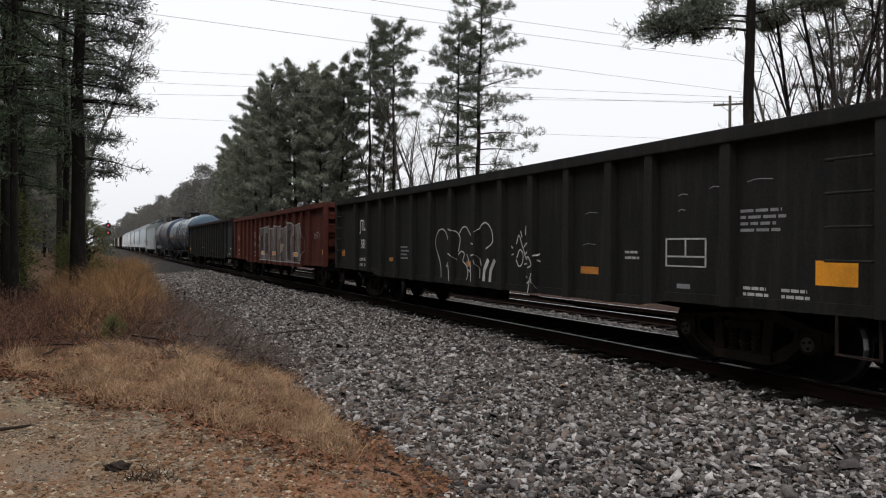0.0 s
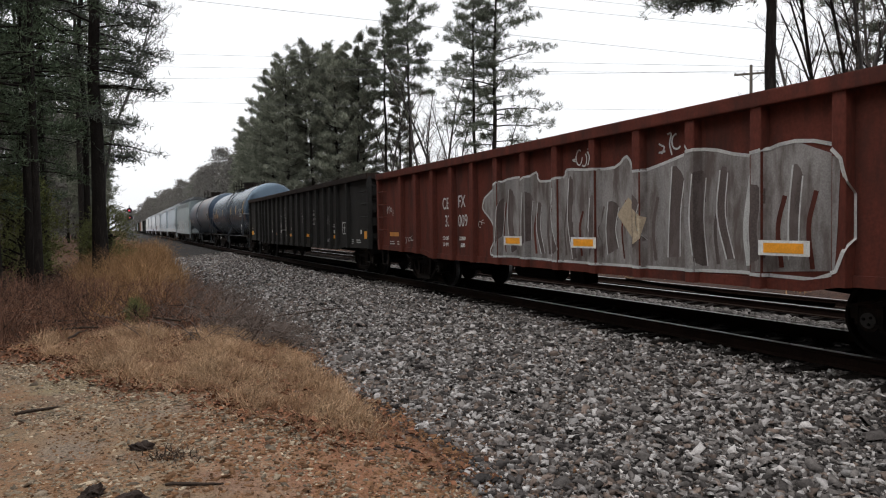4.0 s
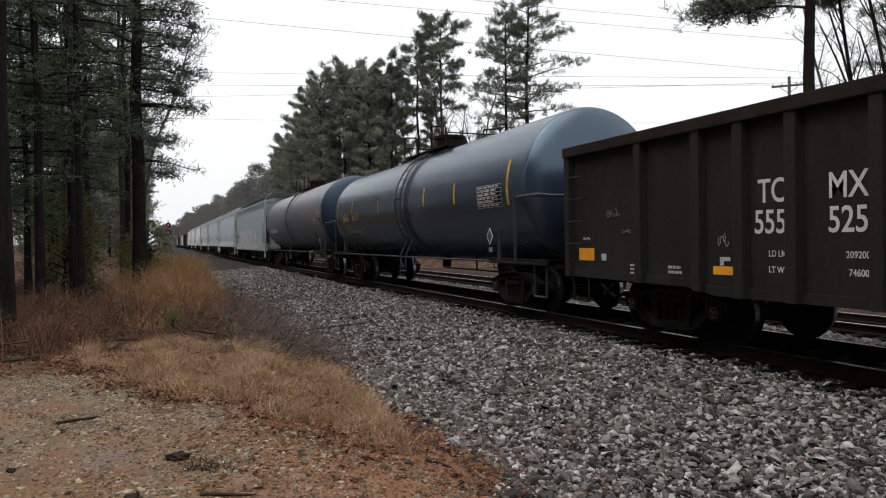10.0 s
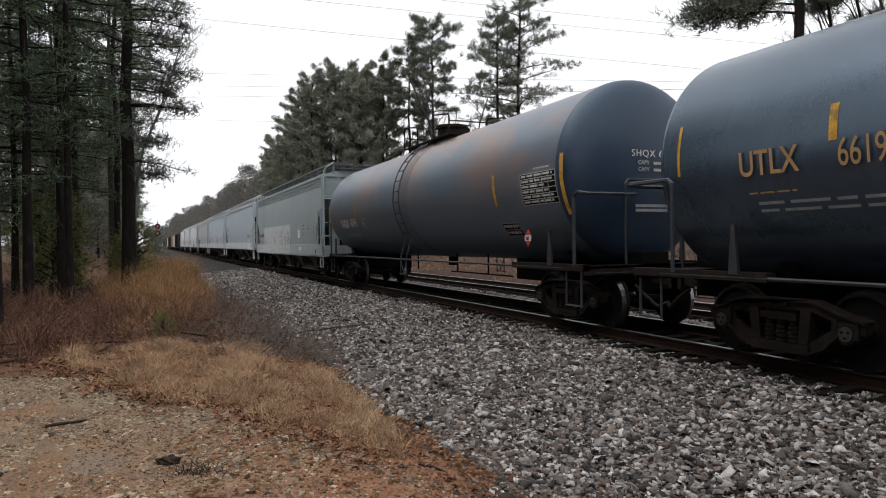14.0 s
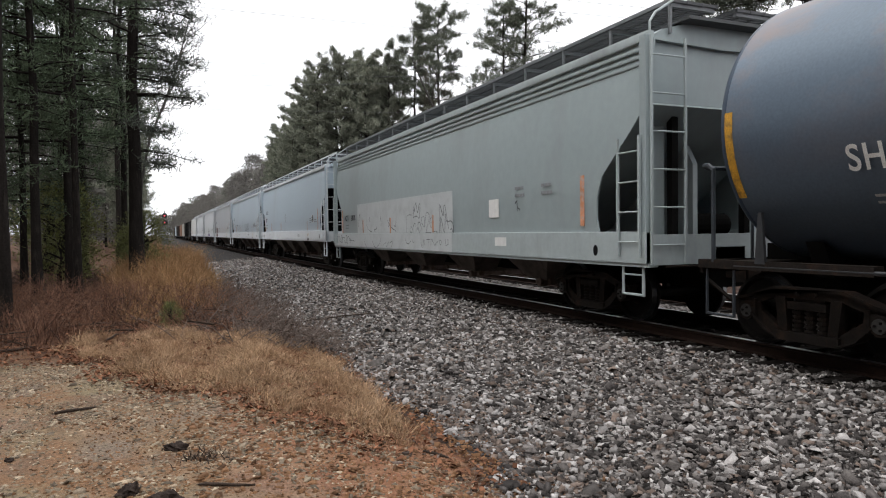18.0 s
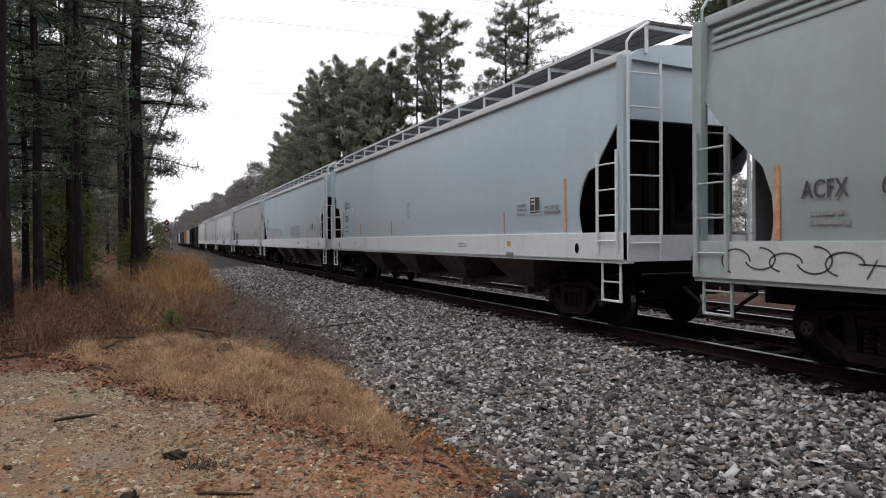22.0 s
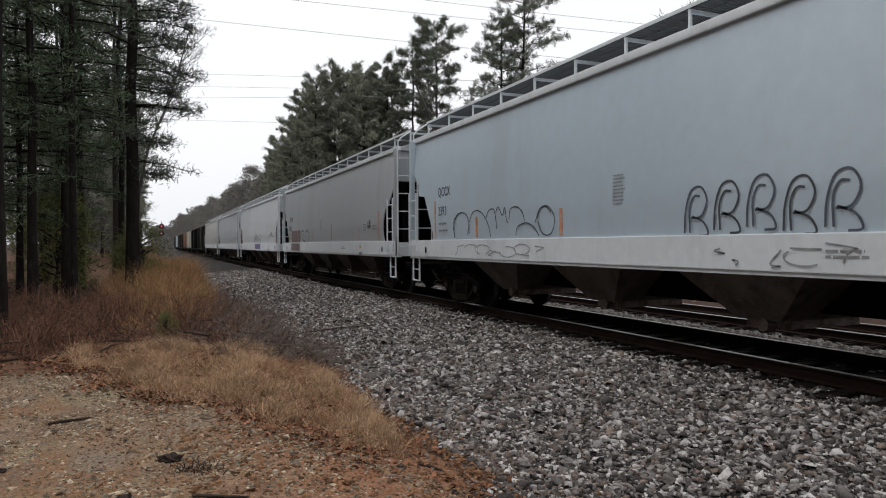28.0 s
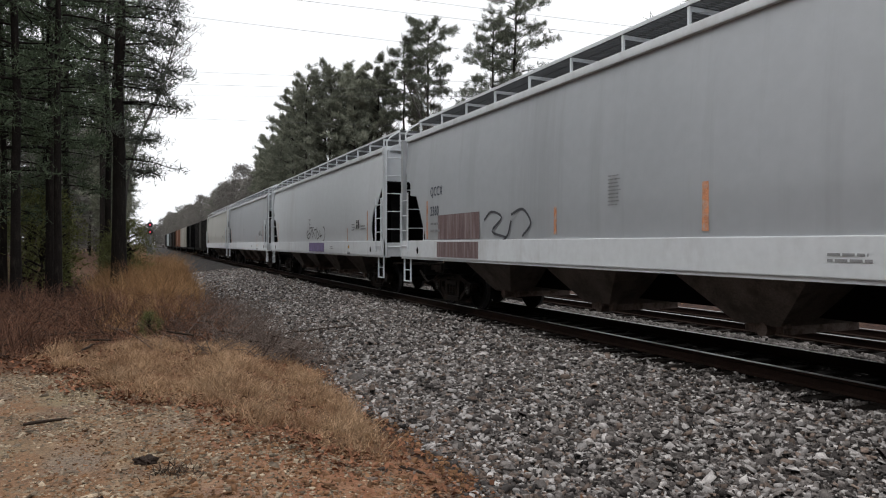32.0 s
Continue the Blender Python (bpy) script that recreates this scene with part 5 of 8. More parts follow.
def diamond(car, y, z, x, size, red):
    bm = bmesh.new()
    slab(bm, [(y - size, z), (y, z - size * 1.2), (y + size, z), (y, z + size * 1.2)], "x", x - 0.012, x - 0.006)
    d = part("placard", bm, "sign_red" if red else "sign_white", car, "diamond hazard placard")
    if red:
        part("placard_field", box(bmesh.new(), x - 0.018, x - 0.014, y - size * 0.74, y + size * 0.74, z - size * 0.36, z + size * 0.36), "sign_white", d)
        lettering(car, "1268", y + size * 0.66, z - size * 0.25, size * 0.68, "slope_black", x - 0.024, 0.78)
    else:
        part("placard_field", slab(bmesh.new(), [(y - size * 0.8, z), (y, z - size), (y + size * 0.8, z), (y, z + size)], "x", x - 0.016, x - 0.013), "dark_ink", d)
    return d


def notice(car, y0, y1, a0, a1, rows, seed, name="notice_panel"):
    """A black stencilled table with a white border, rules and lines of print."""
    shell_patch(car, name, "slope_black", y0, y1, a0, a1, "black notice table with white print")
    for k in range(rows + 1):
        a = a0 + (a1 - a0) * k / rows
        shell_patch(car, "rule", "dull_white", y0, y1, a - 0.22, a + 0.22).location = (-0.003, 0, 0)
    for y in (y0, y0 + (y1 - y0) * 0.45, y0 + (y1 - y0) * 0.63, y0 + (y1 - y0) * 0.8, y1):
        shell_patch(car, "rule", "dull_white", y - 0.006, y + 0.006, a0, a1).location = (-0.003, 0, 0)
    shell_bars(car, "dull_white", y0 - 0.03, a1 - (a1 - a0) / rows * 0.25, rows, (y0 - y1) * 0.94, (a1 - a0) / rows, seed, 0.003)


def tank_a():
    c0 = (60.5 + 77.35) / 2
    car = tank_car("dark blue grey tank wagon with yellow marks", 16.85, "tank_dark", "tank_dark", 2.15, -0.38, 0.44)

    def y(u):
        return u - c0
    for a, b, e in ((-0.62, -0.44, 0.010), (-0.44, -0.30, 0.009)):
        part("tar_smear", lathe(bmesh.new(), [(a - 0.38, SHELL[0] + e - 0.002), (a - 0.37, SHELL[0] + e), (b - 0.38, SHELL[0] + e), (b - 0.37, SHELL[0] + e - 0.002)], "y", 144, (0, 0, SHELL[1])), "tank_band", car, "dark tar smear beside the ladder", smooth=True)
    for u, a0, a1, w in ((61.95, -20, 16, 0.10), (70.87, -12, 4, 0.08), (74.10, -7, 8, 0.10), (76.33, -14, 12, 0.05)):
        shell_patch(car, "stripe", "yellow_mark", y(u), y(u) - w, a0, a1, "faded yellow stripe")
    shell_text(car, "UTLX", y(75.28), -18, 0.42, "letter_orange", 0.78)
    shell_text(car, "661920", y(74.00), -18, 0.42, "letter_orange", 0.64)
    shell_bars(car, "letter_orange", y(75.2), -26, 1, 0.9, 2.2, 3)
    shell_bars(car, "letter_grey", y(75.1), -31, 2, 2.0, 4.0, 4)
    rng = np.random.default_rng(21)
    shell_patch(car, "stripe", "yellow_mark", y(66.73), y(66.63), -12, 7, "faded yellow stripe")
    shell_patch(car, "stripe", "yellow_mark", y(64.66), y(64.57), -14, 6, "yellow stripe")
    notice(car, y(63.32), y(62.16), -20.5, -2, 6, 5)
    diamond(car, y(62.80), 1.60, -1.57, 0.15, False)
    panel(car, "placard_holder", "pipe_grey", -1.56, y(62.89), y(62.71), 1.26, 1.36)
    lettering(car, "UTLX", -16.85 / 2 + 0.12, 3.2, 0.16, "letter_orange", -0.4, 1.1, end=1)
    return car, c0


def tank_b():
    c0 = (78.65 + 96.0) / 2
    SHELL[:] = 1.68, 2.80
    car = tank_car("grey tank wagon with rust brown film and navy head", 17.35, "tank_rust", "tank_head", 1.25, 0.0, 0.46)

    def y(u):
        return u - c0
    for u, a0, a1, w in ((79.12, -30, 12, 0.11), (81.62, -19, 6, 0.09), (91.9, -16, 4, 0.08)):
        shell_patch(car, "stripe", "yellow_mark", y(u), y(u) - w, a0, a1, "faded yellow stripe")
    notice(car, y(80.46), y(79.26), -20.5, 2, 6, 9)
    shell_bars(car, "dull_white", y(80.0), 5.5, 1, 0.6, 2.6, 14)
    notice(car, y(81.68), y(81.02), -47, -34, 2, 10)
    shell_bars(car, "letter_grey", y(85.6), -22, 2, 0.9, 2.4, 10)
    shell_text(car, "SHQX", y(93.86), -25.5, 0.40, "white_paint", 0.84, 1.12)
    shell_text(car, "6593", y(92.62), -25.5, 0.40, "white_paint", 0.84, 1.12)
    shell_bars(car, "dull_white", y(93.7), -36, 2, 2.0, 3.4, 12)
    shell_patch(car, "stripe", "yellow_mark", y(95.42), y(95.30), -34, 8, "faded yellow stripe")
    for ya, yb, a0, a1 in ((91.30, 91.28, -28, -15), (90.95, 90.93, -28, -15), (91.30, 90.93, -28, -27.3), (91.30, 90.93, -15.7, -15)):
        shell_patch(car, "stencil_frame", "dull_white", y(ya), y(yb), a0, a1)
    shell_text(car, "C", y(91.20), -29, 0.20, "white_paint")
    diamond(car, y(80.65), 1.60, -1.40, 0.15, True)
    hy = -17.35 / 2 + 0.10
    lettering(car, "SHQX 6593", hy, 3.02, 0.17, "white_paint", -0.42, 1.05, 1.15, end=1)
    lettering(car, "CAPY", hy, 2.88, 0.10, "dull_white", -0.28, 1.0, end=1)
    lettering(car, "CAPY", hy, 2.76, 0.10, "dull_white", -0.28, 1.0, end=1)
    for z, w in ((2.88, 0.45), (2.76, 0.5), (2.12, 0.8), (2.04, 0.7)):
        lo = part("small_print", box(bmesh.new(), 0, w, 0, 0.003, 0, 0.05), "letter_grey" if z < 2.5 else "dull_white", car)
        lo.location = (0.06 if z > 2.5 else -0.35, hy - 0.01, z)
    return car, c0


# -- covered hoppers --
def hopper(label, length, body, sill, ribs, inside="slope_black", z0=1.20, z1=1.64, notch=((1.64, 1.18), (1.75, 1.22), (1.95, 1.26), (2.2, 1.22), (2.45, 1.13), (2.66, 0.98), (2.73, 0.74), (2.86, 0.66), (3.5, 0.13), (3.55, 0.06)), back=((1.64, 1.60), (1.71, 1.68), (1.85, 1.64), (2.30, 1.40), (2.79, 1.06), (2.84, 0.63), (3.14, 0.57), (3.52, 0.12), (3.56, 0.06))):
    car = root("covered_hopper", label, "railway wagon", "freight train cars")
    h, top = length / 2, 4.36

    def side_x(z):
        """Slightly barrelled flanks."""
        return 1.60 - 0.17 * max(0.0, (z - 2.0) / 2.36) ** 2 - 0.03 * max(0.0, (2.2 - z))
    # side sheet: a grid cut back at both ends in a D shape
    def cut(z, shape):
        return float(np.interp(z, [p[0] for p in shape], [p[1] for p in shape]))
    zs = sorted({z1 + (top - z1) * i / 40 for i in range(41)} | {p[0] for p in notch + back})
    for s in (-1, 1):
        bm = bmesh.new()
        rows = []
        for z in zs:
            ys = [cut(z, notch) - h] + [-h + 2.3 + (length - 4.6) * i / 8 for i in range(9)] + [h - cut(z, back)]
            rows.append([bm.verts.new((s * side_x(z), yy, z)) for yy in ys])
        for a, b in zip(rows, rows[1:]):
            for i in range(len(a) - 1):
                bm.faces.new((a[i], a[i + 1], b[i + 1], b[i]))
        bmesh.ops.recalc_face_normals(bm, faces=bm.faces[:])
        ob = part("side_sheet", bm, body, car, smooth=True)
        th = ob.modifiers.new("thickness", "SOLIDIFY")
        th.thickness, th.offset = 0.03, -1
        sp = ob.modifiers.new("crisp_rim", "EDGE_SPLIT")
        sp.split_angle = radians(35)
        bm = soft_box(min(s * 1.50, s * 1.625), max(s * 1.50, s * 1.625), -h + 0.02, h - 0.02, z0, z1, 0.015)
        box(bm, min(s * 1.4, s * 1.60), max(s * 1.4, s * 1.60), -h + 0.02, h - 0.02, z0 - 0.05, z0)
        part("side_sill", bm, sill, car, "pale side sill")
        bm = soft_box(min(s * 1.38, s * 1.50), max(s * 1.38, s * 1.50), -h + 0.1, h - 0.1, top - 0.03, top + 0.11, 0.03)
        part("eave_rail", bm, sill, car)
        if ribs:
            for k in range(3):
                bm = soft_box(min(s * 1.40, s * 1.50), max(s * 1.40, s * 1.50), -h + 0.24, h - 0.24, top - 0.16 - 0.11 * k, top - 0.10 - 0.11 * k, 0.02)
                part("eave_rib", bm, body, car)
        # corner post, ladders
        for e in (-1, 1):
            part("corner_post", soft_box(min(s * 1.50, s * 1.62), max(s * 1.50, s * 1.62), min(e * (h - 0.16), e * (h - 0.02)), max(e * (h - 0.16), e * (h - 0.02)), z0, top + 0.02, 0.012), body, car)
            ladder(car, sill, [(s * 1.66, e * (h - 0.12)), (s * 1.66, e * (h - 0.62))], z0 + 0.1, 2.92, 4, 0.013)
            bm = pipe(bmesh.new(), [(s * 1.56, e * (h - 0.15), 1.25), (s * 1.56, e * (h - 0.15), 0.55), (s * 1.56, e * (h - 0.62), 0.55), (s * 1.56, e * (h - 0.62), 1.25)], 0.02)
            pipe(bm, [(s * 1.56, e * (h - 0.15), 0.85), (s * 1.56, e * (h - 0.62), 0.85)], 0.014)
            part("stirrup", bm, sill, car)
            bm = tube(bmesh.new(), (s * 1.622, e * (h - 1.25), z0 + 0.18), (s * 1.63, e * (h - 1.25), z0 + 0.18), 0.06, n=14)
            for v in bm.verts:
                v.co.z = z0 + 0.18 + (v.co.z - z0 - 0.18) * 1.5
            part("jacking_eye", bm, "slope_black", car)
    # roof
    bm = bmesh.new()
    prof = [(-1.44, top), (-1.2, top + 0.16), (-0.8, top + 0.27), (0, top + 0.33), (0.8, top + 0.27), (1.2, top + 0.16), (1.44, top), (0, top - 0.05)]
    slab(bm, prof, "y", -h + 0.15, h - 0.15)
    part("roof", bm, body, car)
    part("roof_hatch", soft_box(-0.35, 0.35, -h + 1.2, h - 1.2, top + 0.3, top + 0.42, 0.03), body, car)
    for s in (-1, 1):
        bm = bmesh.new()
        zb = 4.96
        for xx in (0.20, 0.48, 0.77, 1.06):
            box(bm, min(s * xx, s * (xx + 0.03)), max(s * xx, s * (xx + 0.03)), -h + 0.05, h - 0.05, zb - 0.06, zb)
        n = int(length / 0.085)
        for k in range(n):
            yy = -h + 0.06 + k * (length - 0.12) / n
            box(bm, min(s * 0.2, s * 1.08), max(s * 0.2, s * 1.08), yy, yy + 0.034, zb - 0.05, zb - 0.005)
        part("running_board", bm, "grating", car, "grey steel grating walkway")
        part("board_edge", box(bmesh.new(), min(s * 1.09, s * 1.105), max(s * 1.09, s * 1.105), -h + 0.05, h - 0.05, zb - 0.045, zb + 0.01), "pipe_grey" if ribs else sill, car)
        k = int(length / 1.42)
        me = bpy.data.meshes.new("bracket")
        bm = bmesh.new()
        box(bm, min(s * 1.05, s * 1.09), max(s * 1.05, s * 1.09), -0.022, 0.022, top + 0.1, zb + 0.02)
        box(bm, min(s * 0.22, s * 1.08), max(s * 0.22, s * 1.08), -0.03, 0.03, zb - 0.11, zb - 0.06)
        bm.to_mesh(me)
        bm.free()
        for i in range(k + 1):
            o = mesh_part("bracket", me, "pipe_grey" if ribs else sill, car)
            o.location = (0, -h + 0.12 + i * (length - 0.24) / k, 0)
    for e in (-1, 1):
        ya, yb = sorted((e * (h - 0.30), e * (h - 0.24)))
        part("end_sheet", box(bmesh.new(), -1.44, 1.44, ya, yb, 3.42, top + 0.1), body, car)
        # On pale hoppers the slope sheet's black stands in for recess shade.
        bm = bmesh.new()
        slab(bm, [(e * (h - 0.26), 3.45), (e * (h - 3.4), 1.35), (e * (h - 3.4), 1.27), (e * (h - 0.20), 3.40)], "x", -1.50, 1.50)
        part("slope_sheet", bm, inside, car, "slope sheet coloured black as recess shade" if inside == "slope_black" else "grey slope sheet")
        part("end_sill", box(bmesh.new(), -1.5, 1.5, min(e * (h - 0.25), e * h), max(e * (h - 0.25), e * h), z0 - 0.02, z1 - 0.05), sill, car)
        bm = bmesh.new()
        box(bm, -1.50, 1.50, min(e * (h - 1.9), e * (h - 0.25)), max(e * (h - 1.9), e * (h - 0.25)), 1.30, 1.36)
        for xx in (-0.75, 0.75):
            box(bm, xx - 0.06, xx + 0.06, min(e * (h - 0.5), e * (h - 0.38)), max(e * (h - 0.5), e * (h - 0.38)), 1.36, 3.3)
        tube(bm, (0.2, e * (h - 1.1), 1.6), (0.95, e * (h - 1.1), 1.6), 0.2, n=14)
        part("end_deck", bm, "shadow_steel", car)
        # Close the view through the recess; in pale cars the black paints shade.
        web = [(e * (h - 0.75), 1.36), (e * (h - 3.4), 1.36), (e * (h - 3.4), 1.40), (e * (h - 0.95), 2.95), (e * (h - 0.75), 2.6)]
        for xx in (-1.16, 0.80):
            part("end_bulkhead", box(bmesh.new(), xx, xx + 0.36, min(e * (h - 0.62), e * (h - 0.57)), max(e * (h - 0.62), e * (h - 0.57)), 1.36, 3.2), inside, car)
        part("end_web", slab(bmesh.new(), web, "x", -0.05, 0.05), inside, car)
        ladder(car, sill, [(-1.55, e * (h + 0.03)), (-0.92, e * (h + 0.03))], z0, top, 6, 0.013)
        ladder(car, sill, [(1.55, e * (h + 0.03)), (0.92, e * (h + 0.03))], z0, top, 6, 0.013)
        if ribs:
            part("platform", box(bmesh.new(), -0.9, 0.9, min(e * (h - 0.5), e * (h + 0.1)), max(e * (h - 0.5), e * (h + 0.1)), top + 0.28, top + 0.33), "grating", car, "crossover platform over the end")
        bm = pipe(bmesh.new(), [(-1.5, e * (h - 0.06), top), (-1.5, e * (h - 0.06), top + 0.22), (-1.4, e * (h - 0.06), top + 0.36), (-1.07, e * (h - 0.06), 4.93)], 0.02)
        part("end_rail", bm, sill, car)
        coupler(car, e * h, e)
        truck(car, e * (h - 2.2))
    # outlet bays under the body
    # Deep sill and floor in near black carry the shade between the bays.
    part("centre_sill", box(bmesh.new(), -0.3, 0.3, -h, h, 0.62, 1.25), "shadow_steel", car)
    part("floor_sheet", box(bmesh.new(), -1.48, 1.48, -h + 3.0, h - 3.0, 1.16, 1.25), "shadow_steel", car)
    for k in range(4):
        yc = (k - 1.5) * (length - 7.4) / 3.4
        bm = bmesh.new()
        w0, w1 = 1.12, 0.36
        lo = [bm.verts.new(p) for p in ((-0.85, yc - w1, 0.52), (0.85, yc - w1, 0.52), (0.85, yc + w1, 0.52), (-0.85, yc + w1, 0.52))]
        hi = [bm.verts.new(p) for p in ((-1.30, yc - w0, 1.2), (1.30, yc - w0, 1.2), (1.30, yc + w0, 1.2), (-1.30, yc + w0, 1.2))]
        for i in range(4):
            bm.faces.new((lo[i], lo[(i + 1) % 4], hi[(i + 1) % 4], hi[i]))
        bm.faces.new(lo[::-1]), bm.faces.new(hi)
        part("outlet_bay", bm, "bay_brown", car)
        bm = box(bmesh.new(), -0.72, 0.72, yc - 0.30, yc + 0.30, 0.40, 0.516)
        tube(bm, (-0.88, yc - 0.1, 0.46), (-0.7, yc - 0.1, 0.46), 0.09, n=12)
        box(bm, -0.80, -0.72, yc - 0.40, yc + 0.40, 0.50, 0.56)
        part("outlet_gate", bm, "gate_rust", car)
    return car


def hside(z):
    return -(1.60 - 0.17 * max(0.0, (z - 2.0) / 2.36) ** 2 - 0.03 * max(0.0, (2.2 - z))) - 0.012


SILL = -1.627


def hop_common(car, y, near, far, sil):
    """Consolidated stencils and chalk stripes that all the pale hoppers carry."""
    for u, z0, z1, w in ((near + 1.68, 1.66, 2.60, 0.075), (near + 3.95, 1.66, 2.1, 0.05), (far - 1.80, 1.68, 2.62, 0.085)):
        panel(car, "stripe", "orange_mark", hside(1.7), y(u), y(u) - w, z0, z1, "orange chalk stripe")
    bars(car, "letter_grey", hside(2.1), y(near + 3.35), 2.22, 3, 0.4, 0.035, 0.09)
    panel(car, "notice_panel", "dark_ink", hside(2.2), y(near + 2.84), y(near + 2.48), 2.04, 2.34, "black notice panel")
    bars(car, "white_paint", hside(2.2) - 0.005, y(near + 2.80), 2.30, 2, 0.12, 0.03, 0.07)
    bm = bmesh.new()
    for y0, y1, z0, z1 in ((0, 0.42, 0, 0.02), (0, 0.42, 0.36, 0.38), (0, 0.02, 0, 0.375), (0.4, 0.42, 0, 0.375), (0.2, 0.215, 0.07, 0.375), (0, 0.42, 0.06, 0.075)):
        box(bm, hside(2.2) - 0.006, hside(2.2) - 0.002, y(near + 2.86) - 0.94 * y1, y(near + 2.86) - 0.94 * y0, 2.01 + 0.9 * z0, 2.01 + 0.9 * z1)
    part("stencil_frame", bm, "white_paint", car)
    bars(car, "letter_grey", hside(2.1), y(near + 2.32), 2.15, 2, 0.55, 0.04, 0.09)
    bars(car, "letter_grey", hside(2.5), y(near + 9.85), 2.60, 9, 0.3, 0.02, 0.055)
    panel(car, "sticker", "yellow_mark", SILL, y(near + 3.75), y(near + 3.6), 1.40, 1.5, "small yellow sticker")
    bars(car, "letter_grey", SILL, y(near + 6.2), 1.46, 2, 0.5, 0.03, 0.06)
    box_ = soft_box(SILL - 0.03, SILL + 0.02, y(near + 3.75), y(near + 3.5), 1.2, 1.28, 0.008)
    part("card_holder", box_, "pipe_grey", car)


def hopper_number(car, y, far, a, b, mat="letter_dark"):
    lettering(car, a, y(far - 2.02), 2.73, 0.32, mat, hside(2.95), 0.70, 1.2)
    lettering(car, b, y(far - 2.07), 2.245, 0.33, mat, hside(2.45), 0.68, 1.15)
    bars(car, "letter_grey", hside(2.0), y(far - 2.08), 2.07, 2, 0.58, 0.05, 0.17)


GREY_NOTCH = ((1.5, 1.22), (1.7, 1.27), (2.04, 1.25), (2.38, 1.12), (3.05, 0.40), (3.41, 0.08), (3.42, 0.05))


def hopper_a():
    n, f = 96.95, 115.8
    c0 = (n + f) / 2
    car = hopper("grey green covered hopper wagon with a repainted patch", f - n, "hop_grey", "hop_grey_sill", True, "hop_grey", 1.02, 1.50, GREY_NOTCH, GREY_NOTCH)

    def y(u):
        return u - c0
    panel(car, "paint_patch", "patch_grey", hside(1.7), y(112.43), y(104.02), 1.51, 2.52, "pale repainted patch")
    panel(car, "paint_patch", "patch_grey", SILL, y(115.2), y(104.02), 1.03, 1.49, "pale repainted patch")
    crown = [[(104.83, 1.49), (104.8, 2.15), (104.78, 2.19), (104.59, 1.92), (104.54, 2.15), (104.45, 2.14), (104.26, 1.6)], [(104.73, 1.47), (104.75, 1.91), (104.52, 1.49), (104.45, 1.97), (104.39, 1.77)], [(104.3, 1.77), (104.13, 1.79), (104.01, 1.72), (103.95, 1.58), (103.96, 1.5)], [(104.15, 1.58), (104.07, 1.6), (104.01, 1.52)], [(106.74, 1.92), (106.66, 2.23), (106.63, 2.09), (106.5, 2.34), (106.4, 2.05), (106.21, 2.32), (106.25, 1.92), (106.49, 1.97), (106.74, 1.92)]]
    face = [[(107.28, 1.51), (107.23, 1.97), (106.85, 2.01)], [(107, 1.58), (106.89, 1.68), (106.82, 1.58), (106.93, 1.51), (107, 1.58)], [(106.78, 1.51), (106.74, 1.67), (106.6, 1.77), (106.49, 1.62), (106.55, 1.51)], [(106.42, 1.57), (106.35, 1.76), (106.22, 1.78), (106.03, 1.54)], [(106.09, 1.91), (105.9, 1.93), (105.87, 1.68), (106.06, 1.75), (106.09, 1.91)], [(105.87, 1.68), (105.72, 2.03), (105.51, 1.93), (105.75, 1.56), (105.75, 1.51), (105.38, 1.51)], [(105.37, 1.9), (105.29, 1.81), (105.38, 1.64), (105.49, 1.73), (105.46, 1.86), (105.37, 1.9)], [(105.27, 1.51), (105.11, 1.55), (104.98, 1.5)], [(106.35, 1.67), (106.29, 1.52), (106.19, 1.57)], [(105.41, 1.82), (105.39, 1.78), (105.43, 1.77)]]
    runes = [[(112.29, 1.72), (112.19, 2.1), (112.05, 2.16)], [(111.86, 2.01), (111.64, 1.56)], [(111.28, 1.85), (111.11, 1.63), (110.69, 1.55)], [(110.96, 2.04), (110.89, 1.87)], [(110.36, 1.55), (110.39, 1.62), (110.16, 1.65), (110.09, 1.75)], [(109.72, 2.03), (109.67, 1.74)], [(108.99, 1.9), (108.78, 1.72), (108.19, 1.55)], [(108.94, 1.69), (108.78, 1.84), (108.83, 1.96), (108.73, 1.53)], [(108.18, 2), (108.26, 1.71), (108.4, 1.74)]]
    low = [[(107.31, 1.32), (107.23, 1.22), (107.04, 1.2), (106.84, 1.3)], [(106.77, 1.33), (106.7, 1.23), (106.59, 1.28)], [(106.09, 1.24), (105.96, 1.11), (105.86, 1.34), (105.81, 1.16)], [(105.68, 1.32), (105.37, 1.34)], [(105.54, 1.32), (105.51, 1.17)], [(105.37, 1.17), (105.31, 1.34), (105.1, 1.18), (105, 1.27)], [(105, 1.2), (104.85, 1.33)], [(104.77, 1.31), (104.66, 1.31), (104.68, 1.21), (104.76, 1.23), (104.77, 1.31)], [(104.4, 1.35), (104.38, 1.2), (104.25, 1.22), (104.25, 1.35), (104.21, 1.21)]]
    lower = [[(111.55, 1.28), (111.26, 1)], [(110.55, 1.23), (110.22, 1.03), (109.78, 1.17), (109.66, 1.33)], [(109.38, 1.12), (109.1, 1.22)], [(109.1, 1.07), (108.83, 1.25)], [(108.78, 1.19), (108.47, 1.26), (108.58, 1.08)], [(113.46, 1.26), (112.71, 1.23)], [(113.26, 1.31), (113.37, 1.11)]]
